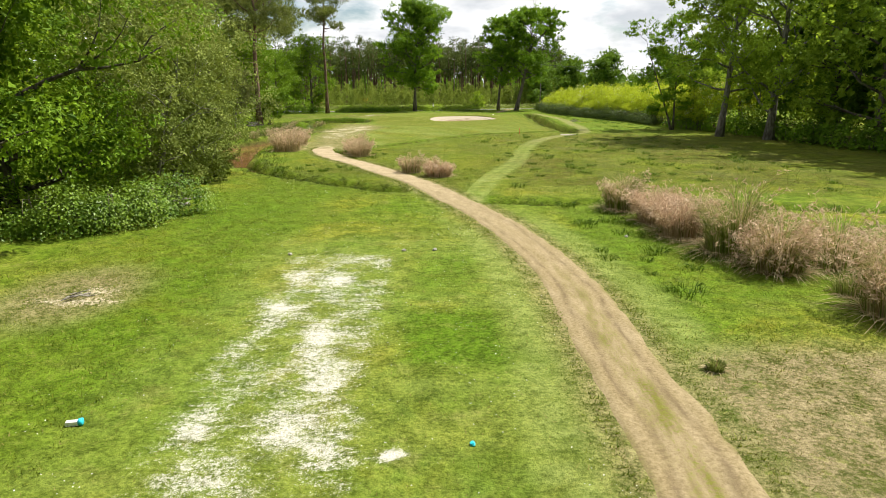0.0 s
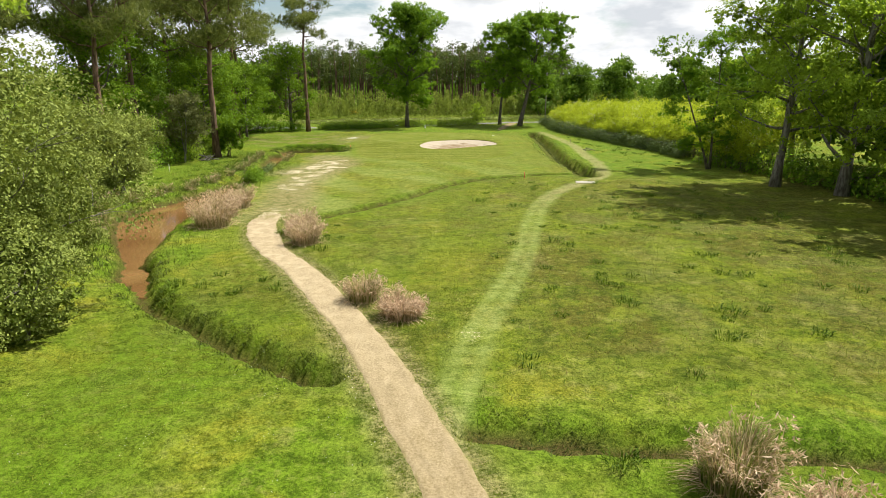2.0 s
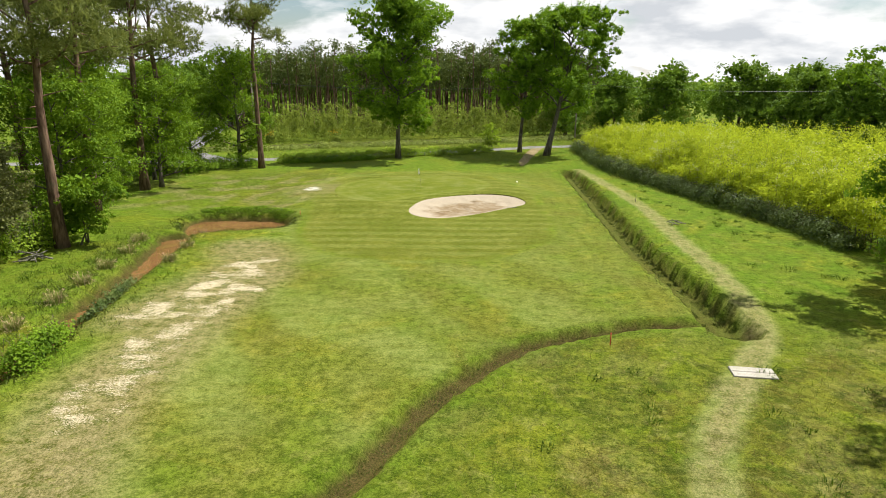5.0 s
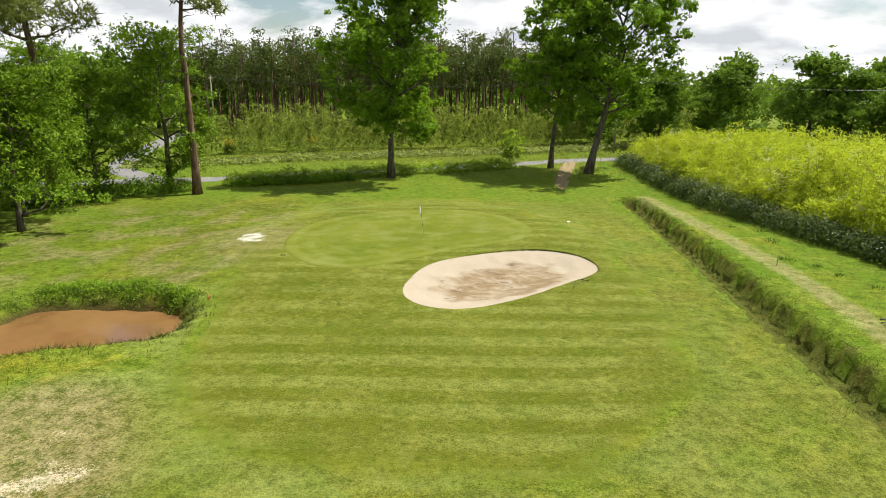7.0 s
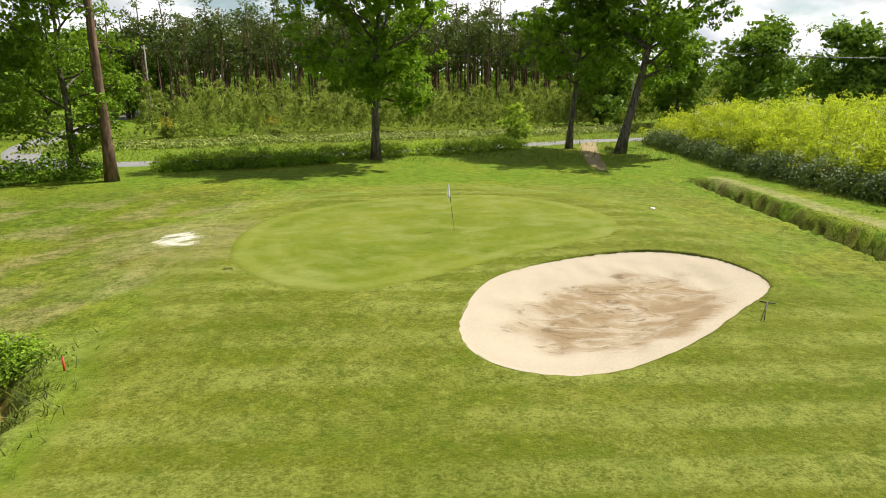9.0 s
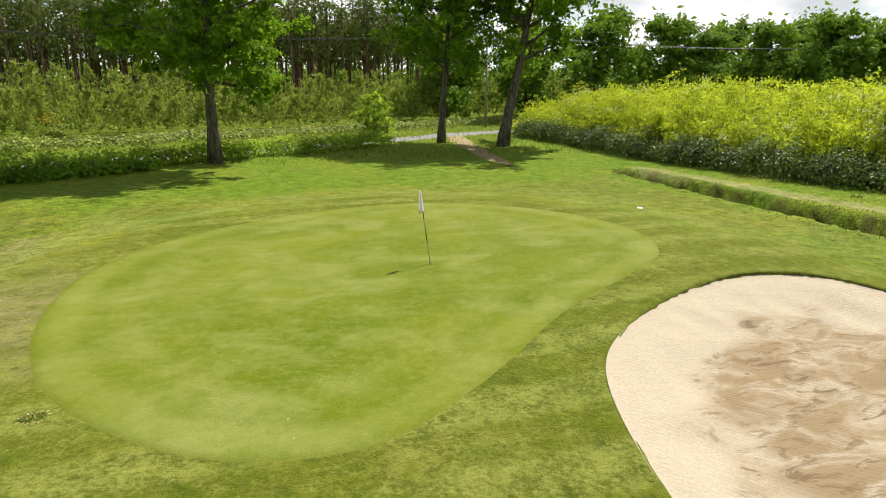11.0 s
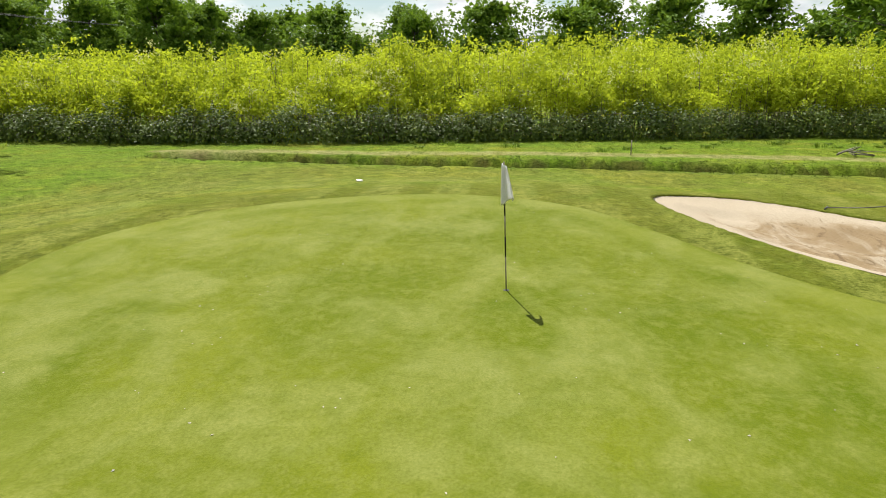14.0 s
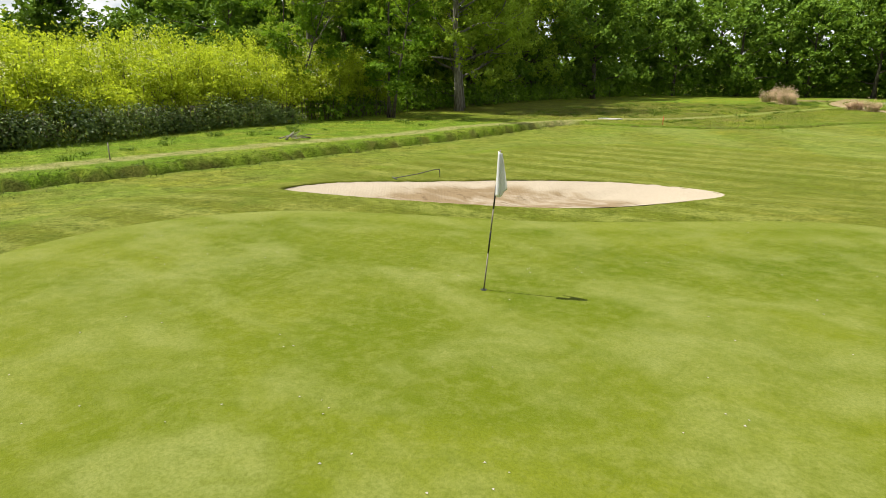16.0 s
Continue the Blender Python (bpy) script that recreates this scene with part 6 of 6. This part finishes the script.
def grass(name, regions, material, label, seed):
    r = R(seed)
    rows = []
    for box, per, height, width in regions:
        p = scatter(r, int((box[2] - box[0]) * (box[3] - box[1]) * per), box)
        p = p[open_turf(p)]
        clump = wobble(p[:, 0], p[:, 1], 1.1, seed) + r.normal(0, 0.5, len(p))
        p = p[clump > -0.6]
        rows.append(short_blades(r, p, height * (0.8 + 0.3 * wobble(p[:, 0], p[:, 1], 2.0, seed + 1)), width))
    n, vs, fs = 0, [], []
    for v, f in rows:
        vs.append(v); fs.append(f + n); n += len(v)
    tagged(new(name, mesh_of(name, np.concatenate(vs), np.concatenate(fs), material, False)), label, "grass", kind="stuff")


grass("rough_grass", [((-14, 6, -6.2, 30), 190, 0.09, 0.02), ((-6.2, 24, 3, 30), 150, 0.09, 0.02), ((-14, 30, 3, 46), 110, 0.10, 0.024), ((4.8, 12, 14, 34), 120, 0.09, 0.022), ((-15, 46, -3, 62), 36, 0.12, 0.032),
                      ((0, 34, 26, 62), 30, 0.12, 0.032), ((0, 62, 30, 84), 16, 0.13, 0.04), ((-29, 56, -16, 108), 30, 0.19, 0.04), ((19, 84, 32, 150), 20, 0.10, 0.035),
                      ((-30, 108, -12, 150), 12, 0.055, 0.03), ((-12, 138, 26, 160), 12, 0.055, 0.03), ((-36, 156, 36, 192), 5, 0.4, 0.07)], M_BLADE, "uneven rough grass", 301)
grass("tee_grass", [((-6.2, 6, 3.0, 25), 170, 0.04, 0.016)], M_BLADE, "short worn tee grass", 302)
grass("dry_grass", [((-14, 6, 4, 30), 22, 0.08, 0.02), ((5.0, 5, 14, 15), 90, 0.07, 0.022), ((2, 34, 26, 84), 12, 0.14, 0.03), ((-28, 62, -12, 108), 5, 0.12, 0.035)], M_DRY_BLADE, "straw-coloured dead grass", 303)


def tussocks():
    """Dark rank tufts that stand out of the rough."""
    r = R(310)
    spots = np.concatenate([scatter(r, 110, (4, 36, 27, 80)), scatter(r, 60, (22.8, 88, 31, 146)), scatter(r, 50, (-28, 58, -22, 100)), scatter(r, 24, (-12, 44, -5, 60)), scatter(r, 40, (5.5, 17, 12, 32))])
    spots = spots[open_turf(spots)]
    n = 46
    size = np.repeat(r.uniform(0.2, 0.6, len(spots)), n)
    a, d = r.uniform(0, 6.28, len(size)), np.sqrt(r.uniform(0, 1, len(size)))
    p = np.repeat(spots, n, 0) + np.stack([np.cos(a), np.sin(a)], 1) * (d * size)[:, None]
    base = np.stack([p[:, 0], p[:, 1], lift(p[:, 0], p[:, 1]) - 0.01], 1)
    out = unit(np.stack([np.cos(a), np.sin(a), np.zeros(len(a))], 1) + r.normal(0, 0.4, (len(a), 3)) * (1, 1, 0.1))
    v, q, t = curved_blades(r, base, out, size * r.uniform(0.3, 0.7, len(size)), 0.035, r.uniform(0.3, 1.0, len(size)))
    tagged(new("grass_tussocks", mesh_of("grass_tussocks", v, [q, t], M_TUSSOCK, False)), "dark green grass tussocks in the rough", "grass", kind="stuff")


tussocks()


def along(rng, line, n, spread_by):
    line = dense(line, 0.2)
    i = rng.integers(0, len(line), n)
    return line[i] + rng.normal(0, 1, (n, 2)) * spread_by


def bank_grass():
    r = R(304)
    rows = []
    ring = np.concatenate([POND, POND[:1]])
    for line, n, by, h in ((DITCH_WEST, 12000, 0.7, 0.13), (DITCH_EAST, 7000, 0.5, 0.11), (DITCH_FIELD, 7000, 0.4, 0.08), (DITCH_DEEP, 52000, 0.95, 0.1), (STREAM - (2.2, 0), 16000, 1.4, 0.4), (STREAM + (1.2, 0), 9000, 1.3, 0.26), (ring, 14000, 0.7, 0.26)):
        p = along(r, line, n, by)
        d = terrain(p[:, 0], p[:, 1])[1]
        keep = (d["water"] > 0.25) & (line_distance(p[:, 0], p[:, 1], PATH) > 0.95) & (line_distance(p[:, 0], p[:, 1], TRACK) > 0.75)
        keep &= wobble(p[:, 0], p[:, 1], 1.5, 77) > -0.25
        keep &= (d["west"] > 0.42) & (d["deep"] > 0.25)
        rows.append(short_blades(r, p[keep], h * (0.9 + 0.6 * wobble(p[keep, 0], p[keep, 1], 1.5, 77)), 0.03))
    n, vs, fs = 0, [], []
    for v, f in rows:
        vs.append(v); fs.append(f + n); n += len(v)
    tagged(new("bank_grass", mesh_of("bank_grass", np.concatenate(vs), np.concatenate(fs), M_BANK, False)), "long uncut grass on the ditch and stream banks", "grass", kind="stuff")


bank_grass()


def path_edge_grass():
    r = R(305)
    line = dense(PATH, 0.2)
    d = np.gradient(line, axis=0)
    side = unit(np.stack([-d[:, 1], d[:, 0]], 1))
    i = r.integers(60, len(line), 15000)
    off = (0.98 + np.abs(r.normal(0, 0.28, len(i))) - 0.2 * r.uniform(0, 1, len(i)) ** 3) * r.choice([-1, 1], len(i))
    p = line[i] + side[i] * off[:, None]
    p = p[wobble(p[:, 0], p[:, 1], 0.9, 91) > -0.35]
    v, f = short_blades(r, p, 0.09 + 0.0 * p[:, 0], 0.02)
    tagged(new("verge_grass", mesh_of("verge_grass", v, f, M_BLADE, False)), "grass creeping over the edges of the dirt path", "grass", kind="stuff")


path_edge_grass()


def lip_grass():
    r = R(306)
    ring = dense(np.concatenate([BUNKER, BUNKER[:1]]), 0.1)
    p = ring[r.integers(0, len(ring), 5200)]
    p = p + unit(p - BUNKER.mean(0)) * r.uniform(0.0, 0.3, (len(p), 1))
    v, f = short_blades(r, p, 0.055 + 0.02 * wobble(p[:, 0], p[:, 1], 0.8, 92), 0.016)
    tagged(new("lip_grass", mesh_of("lip_grass", v, f, M_BLADE, False)), "ragged grass along the bunker's edge", "grass", kind="stuff")


lip_grass()


# ---- the flag, the rake and other small things ----
def round_pole(points, radii, sides=10):
    b = Build()
    b.tube(points, radii, sides)
    return b


def flagstick():
    ob = thing("flagstick", (-1.665, 126.83, float(lift(-1.665, 126.83)) + 0.02), "leaning black and pale flagstick with a limp white flag", "flagstick")
    top = Vector((-0.283, 0.088, 2.25))
    cuts = [0.0, 0.28, 0.44, 0.60, 0.76, 1.0]
    for k in range(5):
        a, b = top * cuts[k], top * cuts[k + 1]
        dark = k in (1, 3)
        part("pole_section", round_pole([tuple(a), tuple((a + b) / 2), tuple(b)], [0.013 if dark else 0.011] * 3).mesh("pole_section", M_BLACK if dark else M_POLE), ob, "black band" if dark else "")
    # limp cloth in folds, hanging from the top
    r = R(401)
    nu, nv = 15, 19
    u, v = np.meshgrid(np.linspace(0, 1, nu), np.linspace(0, 1, nv))
    swirl = 0.6 + u * 4.6
    radius = 0.016 + (0.095 * v ** 0.9 + 0.02) * (0.35 + 0.65 * np.abs(np.sin(u * 5.2 + 0.4))) * (0.5 + 0.5 * u)
    fall = 0.02 + v * (0.60 + 0.07 * np.sin(u * 6.0)) + 0.05 * u
    stem = np.array(top)[None, None, :] * ((2.25 - fall) / 2.25)[..., None]
    p = np.stack([stem[..., 0] - 0.06 * v + radius * np.cos(swirl), stem[..., 1] - 0.03 * v + radius * np.sin(swirl), 2.25 - fall], -1).reshape(-1, 3)
    i, j = np.meshgrid(np.arange(nu - 1), np.arange(nv - 1))
    i, j = i.ravel(), j.ravel()
    q = np.stack([j * nu + i, j * nu + i + 1, (j + 1) * nu + i + 1, (j + 1) * nu + i], 1)
    flag = new("flag", mesh_of("flag", p, q, M_CLOTH))
    flag.parent = ob
    tagged(flag, "limp white cloth flag")
    s = flag.modifiers.new("thick", "SOLIDIFY")
    s.thickness = 0.006
    hole = Build()
    hole.tube([(0, 0, -0.13), (0, 0, 0.004)], [0.054, 0.054], 20, False)
    n = 20
    ang = np.arange(n) * 2 * math.pi / n
    # flat black disc on the turf stands in for the shade inside the hole
    hole.add(np.concatenate([np.stack([0.054 * np.cos(ang), 0.054 * np.sin(ang), np.full(n, 0.006)], 1), [[0, 0, 0.006]]]), tris=[(k, (k + 1) % n, n) for k in range(n)])
    cup = thing("hole_cup", (-1.665, 126.83, float(lift(-1.665, 126.83)) + 0.022), "dark round hole cup in the green", "hole")
    part("cup_wall_shade", hole.mesh("cup_wall_shade", M_BLACK), cup)


def bunker_rake():
    x0, y0, x1, y1 = 8.45, 117.25, 7.5, 115.75
    z = float(lift(x0, y0))
    ob = thing("bunker_rake", (x0, y0, z + 0.03), "dark rake with a bent end lying beside the bunker", "rake")
    dx, dy = x1 - x0, y1 - y0
    z1 = float(lift(x1, y1)) - z
    part("handle", round_pole([(0, 0, 0.03), (dx * 0.5, dy * 0.5, 0.14), (dx * 0.93, dy * 0.93, 0.29 + z1), (dx, dy, 0.27 + z1)], [0.016] * 4, 8).mesh("handle", M_STEEL), ob)
    part("bent_end", round_pole([(dx, dy, 0.27 + z1), (dx * 1.01, dy * 1.01, 0.12 + z1), (dx * 1.01, dy * 1.01, -0.02 + z1)], [0.016] * 3, 8).mesh("bent_end", M_STEEL), ob)
    head = Build()
    nx, ny = -dy / math.hypot(dx, dy), dx / math.hypot(dx, dy)
    head.tube([(-nx * 0.25, -ny * 0.25, 0.03), (nx * 0.25, ny * 0.25, 0.03)], [0.02, 0.02], 8)
    bar = part("head", head.mesh("head", M_STEEL), ob)
    for k in range(9):
        s = -0.24 + 0.06 * k
        part("tooth", round_pole([(nx * s, ny * s, 0.03), (nx * s, ny * s, -0.05)], [0.006, 0.004], 5).mesh("tooth", M_STEEL), bar)


def slab_bridge():
    ob = thing("slab_bridge", (15.5, 79.35, float(lift(15.5, 79.35))), "pale weathered concrete slab on the mown track", "slab", turn=-8)
    for k in range(2):
        b = Build()
        b.box((-0.95, -0.52 + 0.52 * k, -0.12), (0.95, -0.02 + 0.52 * k, 0.085 + 0.008 * k), 0.02)
        part("slab", b.mesh("slab", M_CONCRETE, False), ob)


def stake(x, y, h, material, label, lean=0.0):
    ob = thing("marker_stake", at_ground(x, y, 0.05), label, "stake", "marker stakes")
    part("post", round_pole([(0, 0, 0), (lean * h * 0.5, 0, h * 0.5), (lean * h, 0, h)], [0.028, 0.026, 0.024], 8).mesh("post", material), ob)
    part("tip", round_pole([(lean * h, 0, h), (lean * h, 0, h + 0.04)], [0.024, 0.006], 8).mesh("tip", material), ob)


def tee_marker():
    ob = thing("tee_marker", at_ground(-6.5, 10.1), "white and cyan tee marker lying on the grass", "tee marker", turn=12)
    b = Build(); b.box((-0.17, -0.045, 0.015), (0.04, 0.045, 0.10), 0.012)
    part("body", b.mesh("body", M_WHITE, False), ob)
    c = Build(); c.tube([(0.04, 0, 0.065), (0.105, 0, 0.065), (0.115, 0, 0.065)], [0.062, 0.07, 0.05], 12)
    part("cap", c.mesh("cap", M_CYAN), ob, "cyan round cap")


def lump(name, x, y, size, material, label, category, seed, flat=0.5, group=""):
    """A small irregular piece: a stone, a sod or litter."""
    r = R(seed)
    bm = bmesh.new()
    bmesh.ops.create_icosphere(bm, subdivisions=2, radius=1.0)
    for v in bm.verts:
        v.co *= 1 + r.uniform(-0.22, 0.22)
        v.co = Vector((v.co.x * size, v.co.y * size * r.uniform(0.75, 0.85), v.co.z * size * flat))
    me = bpy.data.meshes.new(name)
    bm.to_mesh(me)
    bm.free()
    me.materials.append(material)
    ob = new(name, me)
    ob.matrix_basis = pose(*at_ground(x, y), 0, 0, r.uniform(0, 360)) @ Matrix.Translation((0, 0, size * flat * 0.6))
    return tagged(ob, label, category, group)


def branch_pile(x, y, size, count, label, seed):
    r = R(seed)
    ob = thing("branch_pile", at_ground(x, y), label, "branches")
    for k in range(count):
        a = r.uniform(0, 6.28)
        L = size * r.uniform(0.5, 1.1)
        c = r.normal(0, size * 0.22, 2)
        d = np.array([math.cos(a), math.sin(a)]) * L / 2
        z0, z1 = r.uniform(0.03, 0.12) * size, r.uniform(0.05, 0.4) * size
        mid = r.normal(0, 0.06, 2) * size
        rad = r.uniform(0.018, 0.04) * size
        part("branch", round_pole([(c[0] - d[0], c[1] - d[1], z0), (c[0] + mid[0], c[1] + mid[1], (z0 + z1) / 2 + 0.03), (c[0] + d[0], c[1] + d[1], z1)], [rad, rad * 0.8, rad * 0.4], 6).mesh("branch", M_PALE_BARK), ob)


def power_line():
    poles = [(-42.0, 196.0), (28.0, 188.0), (100.0, 182.0)]
    for x, y in poles:
        ob = thing("utility_pole", at_ground(x, y), "weathered wooden utility pole carrying three thin cables", "utility pole", "utility poles")
        part("post", round_pole([(0, 0, -0.2), (0, 0, 6.0), (0, 0, 12.2)], [0.16, 0.13, 0.10], 10).mesh("post", M_POLE), ob)
        b = Build(); b.box((-0.06, -0.9, 11.7), (0.06, 0.9, 11.82), 0.01)
        part("crossarm", b.mesh("crossarm", M_POLE, False), ob)
        for o in (-0.8, 0.0, 0.8):
            part("insulator", round_pole([(0, o, 11.82), (0, o, 11.92), (0, o, 12.0)], [0.03, 0.06, 0.03], 8).mesh("insulator", M_CONCRETE), ob)
    ends = [(-170.0, 208.0)] + poles + [(190.0, 176.0)]
    for o in (-0.8, 0.0, 0.8):
        cable = Build()
        for (xa, ya), (xb, yb) in zip(ends[:-1], ends[1:]):
            t = np.linspace(0, 1, 13)
            cable.tube(np.stack([xa + (xb - xa) * t, ya + (yb - ya) * t + o, 12.0 - 5.6 * t * (1 - t)], 1), np.full(13, 0.018), 4, False)
        tagged(new("power_cable", cable.mesh("power_cable", M_BLACK)), "thin dark cable strung between utility poles", "cable", "power cables")


flagstick()
bunker_rake()
slab_bridge()
tee_marker()
power_line()
stake(-28.8, 86.0, 0.9, M_WHITE, "white marker stake on the far bank")
stake(21.9, 121.0, 0.8, M_POLE, "thin grey marker stake by the mown track", 0.05)
stake(-12.8, 112.9, 0.4, M_RED, "short orange-red peg beside the pond")
stake(9.8, 82.5, 0.7, M_RED, "red marker stake in the rough")
branch_pile(-10.2, 17.0, 0.8, 6, "small heap of broken roots on bare sand", 501)
branch_pile(22.4, 110.0, 1.5, 8, "heap of pale cut branches in the grass", 502)
branch_pile(-28.6, 96.6, 2.2, 11, "heap of dead branches under the bank-side trees", 504)
branch_pile(-13.2, 30.8, 2.6, 7, "bleached dead branches under the willows", 503)
lump("tee_ball", 0.5, 9.4, 0.06, M_CYAN, "small cyan plastic marker on the tee", "tee marker", 511, 0.7)
lump("yardage_plate", 10.2, 132.45, 0.15, M_WHITE, "small white plate on the mown turf", "yardage plate", 512, 0.3)
lump("paper_litter", -5.6, 37.8, 0.14, M_WHITE, "crumpled white paper in the grass", "litter", 513, 0.35)
for k, (x, y) in enumerate(((-5.4, 21.6), (-0.3, 22.2), (7.4, 24.9), (-1.4, 22.0))):
    lump("stone", x, y, 0.09, M_CONCRETE, "small pale stone in the grass", "stone", 520 + k, 0.6, "stones in the grass")


def daisies():
    r = R(601)
    p = np.concatenate([scatter(r, 1500, (-8, 7, 4, 26)), scatter(r, 700, (-12, 24, 2, 40))])
    p = p[open_turf(p) & (wobble(p[:, 0], p[:, 1], 3.0, 17) > -0.1)]
    c = np.stack([p[:, 0], p[:, 1], lift(p[:, 0], p[:, 1]) + 0.06], 1)
    v, q = leaves_at(r, c, np.tile([0, 0, 3.0], (len(c), 1)), 0.022, 0.022)
    tagged(new("daisies", mesh_of("daisies", v, q, M_WHITE, False)), "tiny white daisies in the grass", "flowers", kind="stuff")


daisies()


def worm_casts():
    r = R(602)
    p = scatter(r, 700, (-12, 117, 7, 137))
    p = p[(area_distance(p[:, 0], p[:, 1], GREEN) < -0.4) & (wobble(p[:, 0], p[:, 1], 2.5, 18) > 0.1)][:170]
    c = np.stack([p[:, 0], p[:, 1], terrain(p[:, 0], p[:, 1])[0] + 0.027], 1)
    v, q = leaves_at(r, c, np.tile([0, 0, 4.0], (len(c), 1)), 0.03, 0.024)
    tagged(new("worm_casts", mesh_of("worm_casts", v, q, M_CONCRETE, False)), "tiny pale sand casts on the putting green", "sand casts", kind="stuff")


worm_casts()
